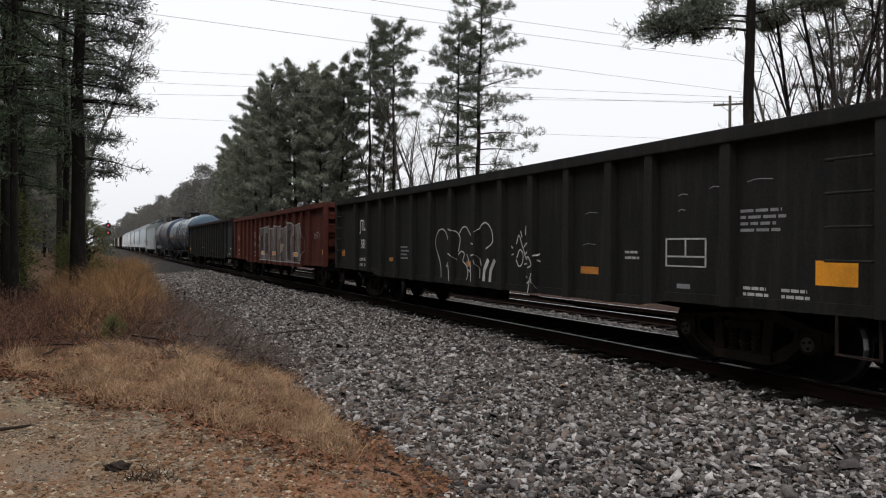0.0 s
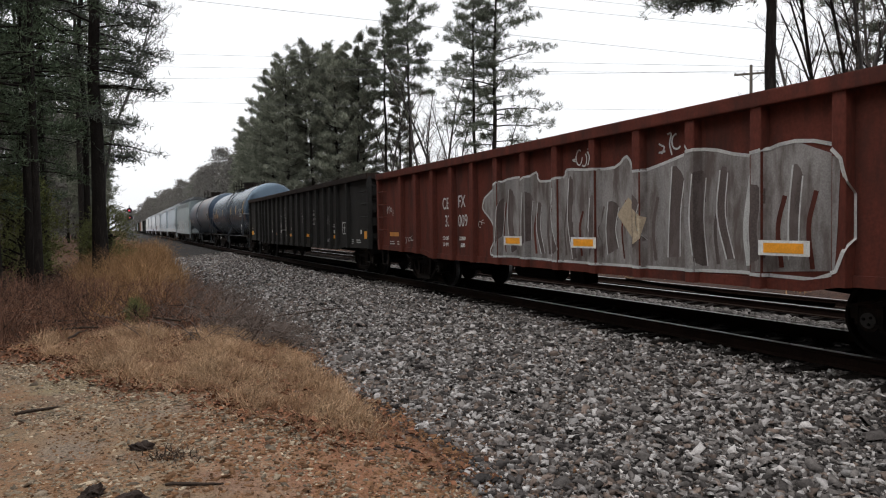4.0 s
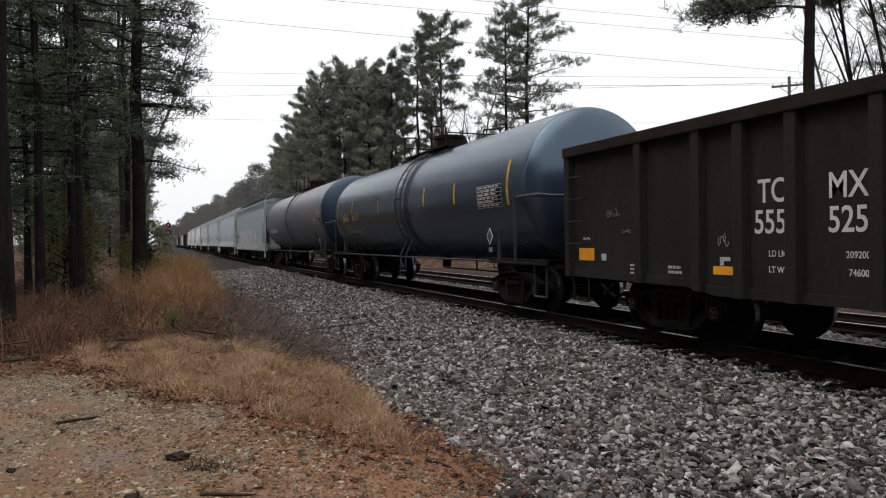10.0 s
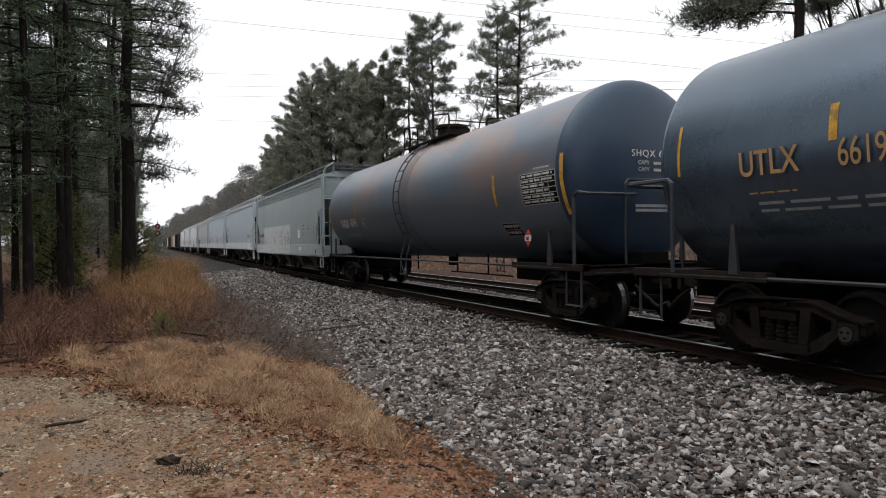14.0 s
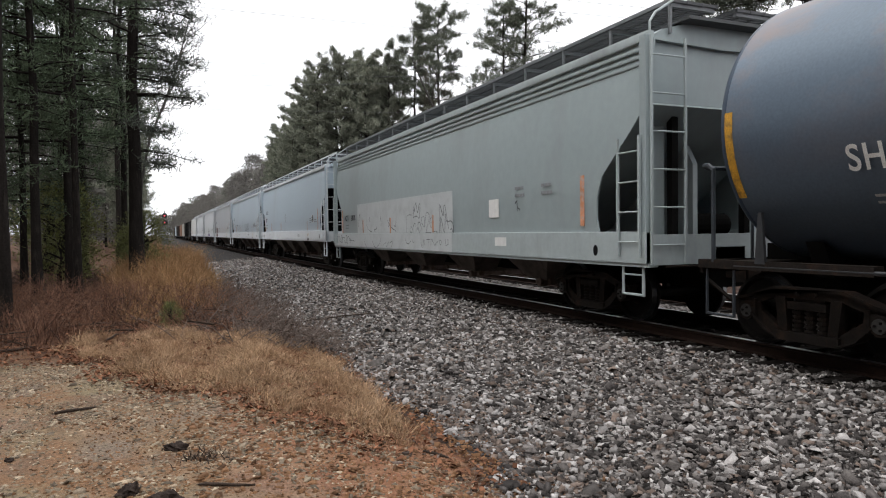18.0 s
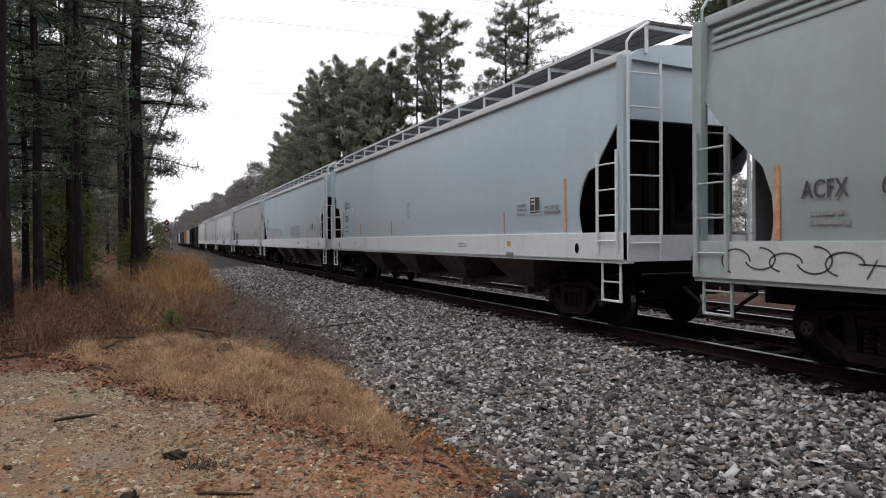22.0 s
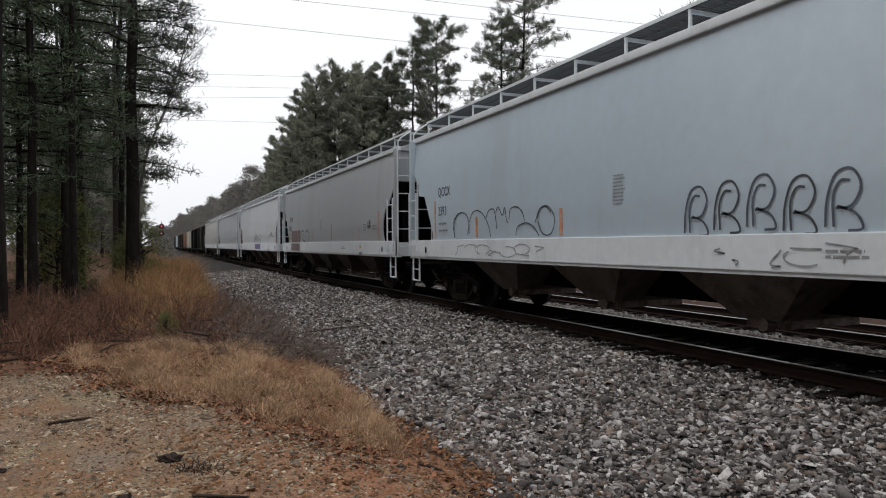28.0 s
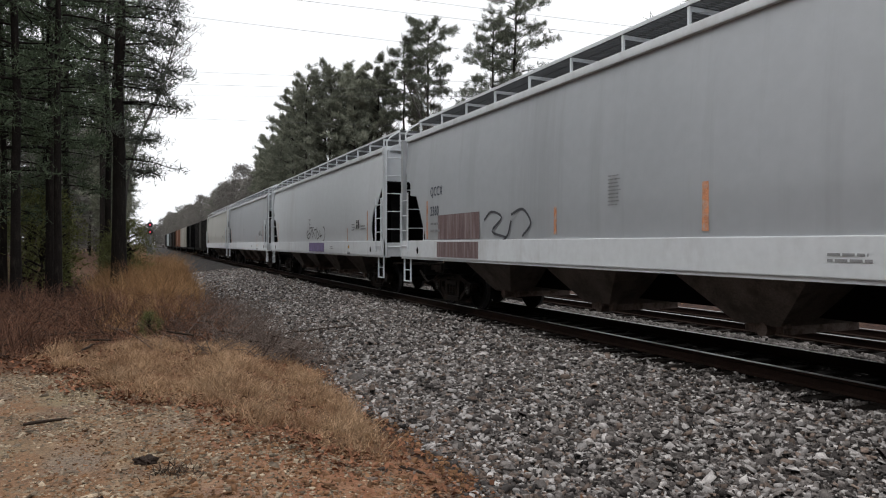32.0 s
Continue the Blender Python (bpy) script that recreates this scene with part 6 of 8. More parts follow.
    for lines, x, w in ((crown, hside(1.7) - 0.005, 0.022), (face, hside(1.7) - 0.005, 0.016), (runes, hside(1.7) - 0.005, 0.022), (low, SILL - 0.004, 0.014), (lower, SILL - 0.004, 0.018)):
        for line in lines:
            strokes(car, "graffiti", "dark_ink", x, [smooth_line([(y(a), max(b, 1.04)) for a, b in line])], w, "thin dark scribbled line")
    for k in range(5):
        line = arc(y(115.05 - 0.36 * k), 1.25 + 0.04 * (k % 2), 0.22, 0.15 - 0.02 * (k % 3), 200 * (k % 2), 250 + 200 * (k % 2))
        strokes(car, "graffiti", "dark_ink", SILL - 0.004, [line], 0.022, "dark looped line on the sill")
    for u, z1, w in ((105.33, 1.96, 0.10), (111.76, 1.96, 0.09), (108.80, 1.97, 0.10), (114.52, 2.38, 0.09)):
        panel(car, "stripe", "orange_mark", hside(1.7) - 0.006, y(u), y(u - w), 1.51, z1, "orange chalk stripe")
    rng = np.random.default_rng(31)
    panel(car, "placard", "sign_white", hside(2.0), y(102.05), y(101.6), 1.82, 2.2, "white square placard")
    panel(car, "placard", "sign_white", SILL, y(101.75), y(101.25), 1.22, 1.40, "white square placard")
    lettering(car, "ACFX", y(114.14), 1.97, 0.28, "dark_ink", hside(2.1) - 0.004, 0.78)
    lettering(car, "68920", y(113.24), 1.97, 0.28, "dark_ink", hside(2.1) - 0.004, 0.80)
    bars(car, "letter_grey", hside(1.8), y(114.05), 1.82, 2, 0.5, 0.045, 0.1)
    panel(car, "stripe", "orange_mark", hside(1.7), y(98.66), y(98.54), 1.6, 2.45, "orange chalk stripe")
    bars(car, "letter_grey", hside(2.2), y(100.9), 2.4, 2, 0.4, 0.06, 0.14)
    bars(car, "letter_grey", hside(2.2), y(99.9), 2.4, 2, 0.4, 0.06, 0.14)
    strokes(car, "graffiti", "dark_ink", hside(2.2), scrawl(rng, y(100.9), 1.9, 0.2, 0.3, 2), 0.02, "small dark tag")
    return car, c0


def hopper_b(near, far, number, seed, body="hop_light", tags=()):
    c0 = (near + far) / 2
    car = hopper({"hop_light": "pale blue grey covered hopper wagon", "hop_pale": "chalky white covered hopper wagon with dark tags", "hop_cream": "dull cream covered hopper wagon", "hop_streak": "pale grey covered hopper wagon with dirt streaks"}[body], far - near, body, "hop_sill", False)

    def y(u):
        return u - c0
    hop_common(car, y, near, far, SILL)
    if number:
        hopper_number(car, y, far, "QCCX", number)
    rng = np.random.default_rng(seed)
    for kind, u, z, w, hh, k, mat, width in tags:
        x = SILL if z + hh < 1.62 else hside(1.7) - 0.004
        if kind == "tag":
            strokes(car, "graffiti", mat, x - 0.004, scrawl(rng, y(u), z, w, hh, k), width, "spray-painted tag")
        else:
            panel(car, "graffiti", mat, x, y(u), y(u - w), z, z + hh, "streaky block of spray paint")
    return car, c0


# -- the far end of the train --
def box_car(label, length, paint, roof):
    car = root("box_car", label, "railway wagon", "freight train cars")
    h = length / 2
    for s in (-1, 1):
        part("side_panel", soft_box(min(s * 1.46, s * 1.5), max(s * 1.46, s * 1.5), -h, h, 1.0, 4.3, 0.01), paint, car)
        for k in range(15):
            yy = -h + 0.2 + k * (length - 0.4) / 14
            if abs(yy) > 1.5:
                part("side_rib", box(bmesh.new(), min(s * 1.5, s * 1.58), max(s * 1.5, s * 1.58), yy - 0.06, yy + 0.06, 1.02, 4.25), paint, car)
        part("sliding_door", soft_box(min(s * 1.5, s * 1.57), max(s * 1.5, s * 1.57), -1.45, 1.45, 1.1, 4.15, 0.02), paint, car)
        part("side_sill", box(bmesh.new(), min(s * 1.45, s * 1.56), max(s * 1.45, s * 1.56), -h, h, 0.75, 1.0), "shadow_steel", car)
    for e in (-1, 1):
        bm = box(bmesh.new(), -1.46, 1.46, min(e * (h - 0.05), e * h), max(e * (h - 0.05), e * h), 1.0, 4.4)
        for k in range(7):
            box(bm, -1.4, 1.4, min(e * h, e * (h + 0.06)), max(e * h, e * (h + 0.06)), 1.2 + 0.42 * k, 1.36 + 0.42 * k)
        part("end_panel", bm, paint, car)
        coupler(car, e * h, e)
        truck(car, e * (h - 2.1))
    part("roof", slab(bmesh.new(), [(-1.52, 4.28), (0, 4.6), (1.52, 4.28), (1.4, 4.2), (-1.4, 4.2)], "y", -h, h), roof, car)
    part("floor", box(bmesh.new(), -1.45, 1.45, -h, h, 0.95, 1.05), "shadow_steel", car)
    return car


CARS = [gondola_a(), gondola_b(), gondola_c(), tank_a(), tank_b(), hopper_a()]
CARS.append(hopper_b(117.25, 136.2, "2520", 41, "hop_light", [("tag", 133.0, 1.3, 0.6, 0.25, 2, "letter_grey", 0.012)]))
car, c0 = CARS[-1]
for a, z1 in ((132.0, 2.12), (128.58, 2.14)):
    panel(car, "stripe", "orange_mark", hside(1.7), a - c0, a - 0.09 - c0, 1.68, z1, "orange chalk stripe")
panel(car, "stencil", "hop_sill", hside(2.6), 133.06 - c0, 132.92 - c0, 2.56, 2.72, "faint square stencil")
CARS.append(hopper_b(137.4, 156.35, "2393", 42, "hop_light", [("tag", 153.2, 1.24, 4.0, 0.32, 7, "letter_grey", 0.02), ("tag", 145.4, 1.24, 2.2, 0.30, 5, "letter_grey", 0.02)]))
car, c0 = CARS[-1]
for a, b, z1 in ((152.16, 152.06, 2.14), (148.78, 148.68, 2.16)):
    panel(car, "stripe", "orange_mark", hside(1.7), a - c0, b - c0, 1.68, z1, "orange chalk stripe")
for line in ([(149.58, 1.93), (149.43, 2.17), (149.18, 2.23), (148.98, 2.11), (148.91, 1.95), (149.0, 1.74), (149.19, 1.69), (149.37, 1.77), (149.48, 1.96)], [(153.26, 1.70), (153.35, 2.02), (153.07, 2.24), (152.67, 2.23), (152.48, 2.02), (152.55, 1.75)]):
    strokes(car, "graffiti", "dark_ink", hside(2.1) - 0.004, [smooth_line([(a - c0, b) for a, b in line])], 0.026, "dark looped tag line")
BUBBLES = [[(153.29, 1.68), (153.31, 2.02), (153.07, 2.24), (152.72, 2.24), (152.5, 2.04), (152.48, 1.77)], [(152.47, 2.03), (152.29, 2.24), (151.99, 2.27), (151.71, 2.13), (151.5, 1.9), (151.41, 1.68)],
           [(151.64, 2.08), (151.5, 2.25), (151.27, 2.26), (151.18, 2.06), (151.13, 1.84)], [(151.18, 2.19), (151.07, 2.3), (150.89, 2.12), (150.79, 2.28), (150.71, 2.03), (150.64, 1.95)],
           [(150.61, 2.03), (150.54, 2.24), (150.26, 2.26), (150.06, 2.14), (149.98, 1.97)], [(150.33, 1.7), (150.26, 1.87), (149.92, 1.94), (149.64, 1.85), (149.45, 1.68)], [(149.53, 2.0), (149.42, 2.18), (149.2, 2.21), (149.04, 2.1)]]
for line in BUBBLES:
    car, c0 = CARS[-1]
    strokes(car, "graffiti", "dark_ink", hside(1.7) - 0.008, [smooth_line([(a - c0, b) for a, b in line])], 0.024, "dark spray-painted bubble outline")
for k in range(5):
    a = 145.7 - 0.52 * k
    for line in ([(a, 1.70), (a - 0.02, 2.0), (a - 0.12, 2.26), (a - 0.30, 2.30), (a - 0.40, 2.12), (a - 0.30, 1.92), (a - 0.12, 1.90)], [(a - 0.14, 1.92), (a - 0.34, 1.84), (a - 0.42, 1.68), (a - 0.26, 1.66)], [(a - 0.10, 1.70), (a - 0.09, 2.02), (a - 0.17, 2.18), (a - 0.28, 2.18)]):
        strokes(car, "graffiti", "dark_ink" if k % 2 else "letter_dark", hside(1.7) - 0.008, [smooth_line([(p - c0, q + 0.03 * (k % 3 - 1)) for p, q in line])], 0.03, "dark looped tag line")
CARS.append(hopper_b(157.55, 176.45, "2360", 43, "hop_streak", [("block", 173.93, 1.24, 2.2, 0.36, 0, "maroon_ink", 0), ("block", 173.93, 1.66, 2.2, 0.58, 0, "maroon_ink", 0)]))
CURLS = [[(171.5, 2.05), (171.19, 2.21), (170.75, 2.08), (171.15, 1.81), (170.55, 1.68)], [(170.38, 2.12), (169.95, 2.21), (169.65, 1.94), (169.95, 1.7)], [(171.43, 1.45), (170.6, 1.66), (170.37, 2.01)]]
for line in CURLS:
    car, c0 = CARS[-1]
    strokes(car, "graffiti", "dark_ink", hside(1.7) - 0.008, [smooth_line([(a - c0, b) for a, b in line])], 0.05, "dark spray-painted curl")
for a, z0, z1, w, m in ((168.9, 1.72, 2.2, 0.08, "orange_mark"), (165.50, 1.72, 2.35, 0.11, "orange_mark")):
    panel(car, "stripe", m, hside(1.7), a - c0, a - w - c0, z0, z1, "orange chalk stripe")
CARS.append(hopper_b(177.9, 196.8, "", 44, "hop_pale", [("tag", 188.0, 1.66, 3.0, 0.6, 7, "dark_ink", 0.05), ("block", 187.6, 1.24, 2.6, 0.36, 0, "purple_ink", 0)]))
for near, far, seed, paint in ((198.2, 217.1, 45, "hop_streak"), (218.5, 237.4, 46, "hop_cream")):
    CARS.append(hopper_b(near, far, "", seed, paint))
DISTANT = [("black_paint", "dark weathered boxcar far down the train", 1), ("slope_black", "black weathered boxcar far down the train", 0), ("hop_white", "off-white boxcar behind the black ones", 1), ("orange_car", "faded orange boxcar far down the train", 1), ("rust_rim", "rusty brown boxcar far down the train", 0), ("black_paint", "dark boxcar far down the train", 0), ("hop_grey", "grey boxcar far down the train", 0), ("black_paint", "dark boxcar far down the train", 0)]
u0 = 239.0
for paint, text, k in DISTANT:
    CARS.append((box_car(text, 17.6, paint, paint), u0 + 8.8))
    u0 += 19.1


# ---- woods ----
def pine(label, seed, height, clear, spread, needles, trunk_r, limbs=46, tufts=13, blade=0.30, lean=0.0, group="pines by the railway", top_taper=0.75, droop=0.15, category="pine tree", arms=(), thick=17, arm_fill=3):
    """A pine: tapered trunk, whorled limbs and a ragged crown of needle tufts."""
    rng = np.random.default_rng(seed)
    tree = root("pine_tree", label, category, group)
    k = 10
    zs = np.linspace(0, height, k)
    path = np.stack([lean * zs * zs / height + rng.normal(0, 0.03, k) * zs / 6, rng.normal(0, 0.03, k) * zs / 6, zs - 0.2 * (zs == 0)], 1)
    rad = trunk_r * (1 - 0.9 * zs / height) ** 0.8 + 0.015
    rad[0] *= 1.25
    v, f = tubes([(path, rad)], 9)
    mesh_part("trunk", fast_mesh("trunk", v, f), "bark", tree, smooth=True)
    chains, tips, ways = [], [], []
    for i in range(limbs + len(arms)):
        t = (i + rng.uniform(0, 1)) / limbs
        z = clear + (height - clear) * t ** 0.9
        p0 = np.array([np.interp(z, zs, path[:, 0]), np.interp(z, zs, path[:, 1]), z])
        a = i * 2.4 + rng.uniform(-0.5, 0.5)
        ln = spread * (1 - top_taper * t) * rng.uniform(0.55, 1.15) * (0.55 + 0.45 * min(1.0, t * 5))
        d = np.array([math.cos(a), math.sin(a), 0.25 + 0.5 * t - droop])
        fill = tufts
        if i >= limbs:
            z, a, ln, fill = *arms[i - limbs], tufts * arm_fill
            p0 = np.array([np.interp(z, zs, path[:, 0]), np.interp(z, zs, path[:, 1]), z])
            d = np.array([math.cos(radians(a)), math.sin(radians(a)), 0.12])
        s = np.linspace(0, 1, 6)[:, None]
        pts = p0 + s * ln * d + np.array([0, 0, 1]) * (-droop * 1.4 * ln * s * s + 0.5 * droop * ln * s ** 3) + rng.normal(0, 0.03 * ln, (6, 3)) * s
        chains.append((pts, np.linspace(0.016 + 0.011 * ln, 0.006, 6)))
        for j in range(fill):
            u = rng.uniform(0.22, 1.0) ** 0.75
            q = np.array([np.interp(u, s[:, 0], pts[:, c]) for c in range(3)]) + rng.normal(0, 0.13 * ln * (1.15 - 0.45 * u), 3) * [1, 1, 0.45]
            tips.append(q)
            ways.append(unit(q - p0) * 0.5 + [0, 0, 0.55])
            if j % 4 == 0:
                near = np.array([np.interp(u * 0.85, s[:, 0], pts[:, c]) for c in range(3)])
                chains.append((np.stack([near, (near + q) / 2 + [0, 0, 0.02], q]), [0.012, 0.009, 0.006]))
    v, f = tubes(chains, 4)
    mesh_part("branchwork", fast_mesh("branchwork", v, f), "bark", tree)
    n = thick
    r = np.repeat(np.array(tips), n, 0)
    w = np.repeat(np.array(ways), n, 0)
    v, f = blades(rng, r + rng.normal(0, 0.11, r.shape), w, blade, blade * (0.17 if blade < 0.25 else 0.14), 0.8)
    mesh_part("crown", fast_mesh("crown", v, f), needles, tree)
    return tree


def cedar(label, seed, height, spread, needles, low=0.6, clumps=420, group="pines by the railway", leaf=(0.32, 0.10), k=18, puff=0.5):
    """A dense evergreen that is leafy almost to the ground."""
    rng = np.random.default_rng(seed)
    tree = root("evergreen_tree", label, "evergreen tree", group)
    zs = np.linspace(0, height, 8)
    v, f = tubes([(np.stack([rng.normal(0, 0.06, 8), rng.normal(0, 0.06, 8), zs], 1), 0.2 * (1 - zs / height) + 0.02)], 8)
    mesh_part("trunk", fast_mesh("trunk", v, f), "bark", tree, smooth=True)
    t = rng.uniform(0, 1, clumps) ** 0.85
    a = rng.uniform(0, 2 * np.pi, clumps)
    lump = 1 + 0.35 * np.sin(3 * a + 9 * t + seed) * np.cos(11 * t + 2 * a)
    prof = np.interp(t, [0, 0.2, 0.55, 0.85, 1.0], [0.7, 0.95, 1.0, 0.8, 0.28])
    r = spread * prof * lump * rng.uniform(0.35, 1.0, clumps) ** 0.5
    c = np.stack([r * np.cos(a), r * np.sin(a), low + (height - low) * t], 1)
    chains = [(np.array([[0, 0, p[2] - 0.5 * math.hypot(p[0], p[1])], p * [0.6, 0.6, 1] - [0, 0, 0.1], p]), [0.03, 0.02, 0.008]) for p in c[::8]]
    v, f = tubes(chains, 4)
    mesh_part("branchwork", fast_mesh("branchwork", v, f), "bark", tree)
    rr = np.repeat(c, k, 0) + rng.normal(0, puff, (clumps * k, 3)) * [1, 1, 0.7]
    w = np.repeat(unit(c * [1, 1, 0] + 1e-6) * 0.7 + [0, 0, 0.35], k, 0)
    v, f = blades(rng, rr, w, leaf[0], leaf[1], 0.8)
    mesh_part("crown", fast_mesh("crown", v, f), needles, tree)
    return tree


def bare_tree(label, seed, height, spread, trunk_r, group="bare trees by the railway", levels=4, fork=0.35, name="bare_tree", material="bark_grey"):
    """A leafless hardwood: trunk, forks and fine twigs."""
    rng = np.random.default_rng(seed)
    tree = root(name, label, "bare tree", group)
    big, small = [], []

    def grow(p, d, ln, r, level):
        k = (6, 5, 3, 2, 2)[level]
        pts, q, dd = [p], p, d
        for i in range(k):
            dd = unit(dd + rng.normal(0, 0.10 + 0.05 * level, 3) + np.array([0, 0, 0.05]))
            q = q + dd * ln / k
            pts.append(q)
        pts = np.array(pts)
        (big if level < 2 else small).append((pts, np.linspace(r, r * (0.35 if level < levels else 0.5), k + 1)))
        if level >= levels:
            return
        kids = (10, 5, 4, 3, 3)[level]
        for i in range(kids):
            u = (fork if level == 0 else 0.2) + (1 - (fork if level == 0 else 0.2)) * (i + rng.uniform(0.2, 1)) / kids
            at = np.array([np.interp(u * k, np.arange(k + 1), pts[:, c]) for c in range(3)])
            out = unit(np.cross(dd, rng.normal(0, 1, 3)))
            nd = unit(d * 0.75 + out * rng.uniform(0.5, 0.95) + np.array([0, 0, 0.18]))
            grow(at, nd, (spread if level == 0 else ln * 0.55) * rng.uniform(0.6, 1.1) * (1.15 - 0.55 * u), max(0.008, r * (1 - 0.6 * u) * 0.5), level + 1)
    grow(np.array([0, 0, -0.1]), np.array([rng.normal(0, 0.03), rng.normal(0, 0.03), 1.0]), height, trunk_r, 0)
    v, f = tubes(big, 6)
    mesh_part("trunk", fast_mesh("trunk", v, f), material, tree, smooth=True)
    v, f = tubes(small, 3)
    mesh_part("branchwork", fast_mesh("branchwork", v, f), "twig", tree)
    return tree


def put(tree, x, y, turn=0.0, scale=1.0):
    tree.matrix_basis = pose(x, y, float(ground_z(x, y)) - 0.05, 0, 0, turn) @ Matrix.Diagonal((scale, scale, scale, 1))
    return tree


def again(tree, x, y, turn, scale):
    c = copy_thing(tree, pose(x, y, float(ground_z(x, y)) - 0.05, 0, 0, turn))
    c.scale = (scale, scale, scale)
    return c


wood = np.random.default_rng(77)
# the tall pair that stands out against the sky beyond the tracks, and their neighbours
put(pine("tall lone pine with layered tufted limbs", 1, 28.0, 9.0, 7.4, "needle", 0.30, 52, 26, 0.42, 0.02, top_taper=0.62, thick=19), 35.9, 62.5, 20)
put(pine("tall slim pine beside a taller one", 2, 24.6, 11.0, 5.0, "needle", 0.22, 40, 22, 0.42, top_taper=0.55, thick=19), 34.0, 63.3, 100)
put(pine("tall pine with a rounded top tuft", 3, 26.6, 15.5, 5.6, "needle", 0.24, 36, 30, 0.44, 0.0, top_taper=0.45, thick=19), 30.2, 71.9, 50)
put(pine("pine with a thin rounded top", 4, 24.6, 16.0, 4.6, "needle", 0.2, 26, 22, 0.44, 0.0, top_taper=0.45, thick=19), 28.2, 74.5, 200)
put(pine("near pine with one long low limb", 5, 27.0, 15.0, 6.0, "needle", 0.31, 30, 22, 0.34, arm_fill=6, arms=((12.2, 153, 5.2), (12.6, 160, 4.2), (12.9, 145, 4.8), (13.8, 150, 4.6), (14.3, -30, 4.5), (13.4, 20, 4.0), (14.0, 100, 4.0), (13.0, -60, 3.6))), 28.1, 22.5)
put(pine("dark pine trunk at the edge of the wood", 6, 25.0, 14.5, 4.5, "needle", 0.30, 30, 16, 0.30), 28.9, 16.4, 80)
TALL = [pine("tall pine in the wood edge", 10 + k, 22.0 + 1.5 * k, 11.0 + k, 4.2, "needle", 0.18, 26, 15, 0.5, 0.0, "pines beyond the tracks", top_taper=0.5, thick=10) for k in range(2)]
DENSE = [pine("dense dark pine with a full rounded crown", 20 + k, 22.0 + 0.8 * k, 3.5 + k, 3.9, "loblolly", 0.22, 60, 27, 0.46, 0.0, "pines beyond the tracks", top_taper=0.42, droop=0.04, thick=18) for k in range(3)]
FARD = [cedar("dark background evergreen, some out of view", 25 + k, 20.0 + 1.5 * k, 4.0, "cedar", 1.0, 280, "evergreens beyond the tracks", (0.5, 0.22), 24, 0.6) for k in range(2)]
BARE = [bare_tree("bare grey hardwood in the wood edge", 30 + k, 17.0 + 2 * k, 4.6, 0.17, "bare trees beyond the tracks") for k in range(3)]
THIN = [bare_tree("thin bare sapling in the wood edge", 40 + k, 10.0 + 2 * k, 3.0, 0.07, "bare saplings beyond the tracks", 3) for k in range(2)]
put(DENSE[0], 18.3, 81.5, 0, 0.97), put(DENSE[1], 20.6, 79.0, 40, 0.98), put(DENSE[2], 25.4, 76.0, 80, 0.95)
put(FARD[0], 22.0, 116.0, 0, 0.85), put(FARD[1], 25.0, 121.0, 50, 0.9)
put(TALL[0], 24.6, 82.0), put(TALL[1], 21.8, 86.0, 90)
put(BARE[0], 32.6, 68.5, 0, 1.08), put(BARE[1], 33.2, 66.0, 60, 0.8), put(BARE[2], 30.3, 68.5, 120, 0.75)
put(THIN[0], 36.5, 66.5), put(THIN[1], 37.8, 64.5, 70)
for x, y, t, s in ((23.0, 77.0, 10, 0.99), (18.0, 88.5, 130, 0.90), (18.3, 96.0, 70, 0.83), (18.1, 103.5, 200, 0.77), (18.3, 113.0, 45, 0.70), (20.6, 93.0, 260, 0.90), (20.5, 104.0, 20, 0.80), (22.6, 98.0, 310, 0.90), (19.6, 121.0, 100, 0.70), (21.5, 85.5, 160, 1.0), (24.6, 83.0, 220, 0.98), (27.6, 80.5, 80, 0.92), (17.2, 92.0, 300, 0.70), (17.4, 108.0, 15, 0.62)):
    again(DENSE[int(wood.integers(3))], x, y, t, s)
for k in range(34):
    y = 112 + k * 9.5
    x = np.interp(y, [110, 190, 240, 300, 400, 450], [19.2, 19.6, 18.6, 16.4, 12.5, 11.5]) + wood.uniform(-0.8, 1.6)
    again((FARD + FARD + FARD + TALL)[int(wood.integers(8))], x, y, float(wood.uniform(0, 360)), float(wood.uniform(0.70, 0.84)))
    again((FARD + BARE + FARD + TALL[:1])[int(wood.integers(8))], x + wood.uniform(4, 9), y + wood.uniform(-4, 4), float(wood.uniform(0, 360)), float(wood.uniform(0.78, 0.92)))
for x, y in ((28.4, 66.5), (29.6, 64.0), (31.4, 66.0), (34.8, 69.5), (35.6, 67.0), (37.4, 68.8), (38.6, 66.0), (26.6, 70.5), (27.6, 72.8), (39.8, 65.2), (24.5, 73.0), (33.6, 72.0), (31.0, 74.0), (40.5, 69.0)):
    again((THIN + THIN + BARE)[int(wood.integers(7))], x, y, float(wood.uniform(0, 360)), float(wood.uniform(0.75, 1.05)))
for x, y, s, b in ((26.5, 88, 0.95, 0), (30.0, 84, 0.9, 1), (33.0, 82, 0.8, 0), (36.0, 80, 0.75, 1), (29.0, 92, 1.0, 0), (33.5, 90, 0.9, 1), (38.0, 76, 0.7, 1), (41.0, 74, 0.65, 1), (35.5, 76, 0.85, 1), (31.5, 78, 0.95, 1)):
    again((BARE if b else DENSE)[int(wood.integers(3))], x, y, float(wood.uniform(0, 360)), s)
for k in range(17):
    y = 2 + k * 4.2
    again(FARD[int(wood.integers(2))], 36 + wood.uniform(-3, 6) + 0.12 * y, y, float(wood.uniform(0, 360)), float(wood.uniform(0.2, 0.32)))
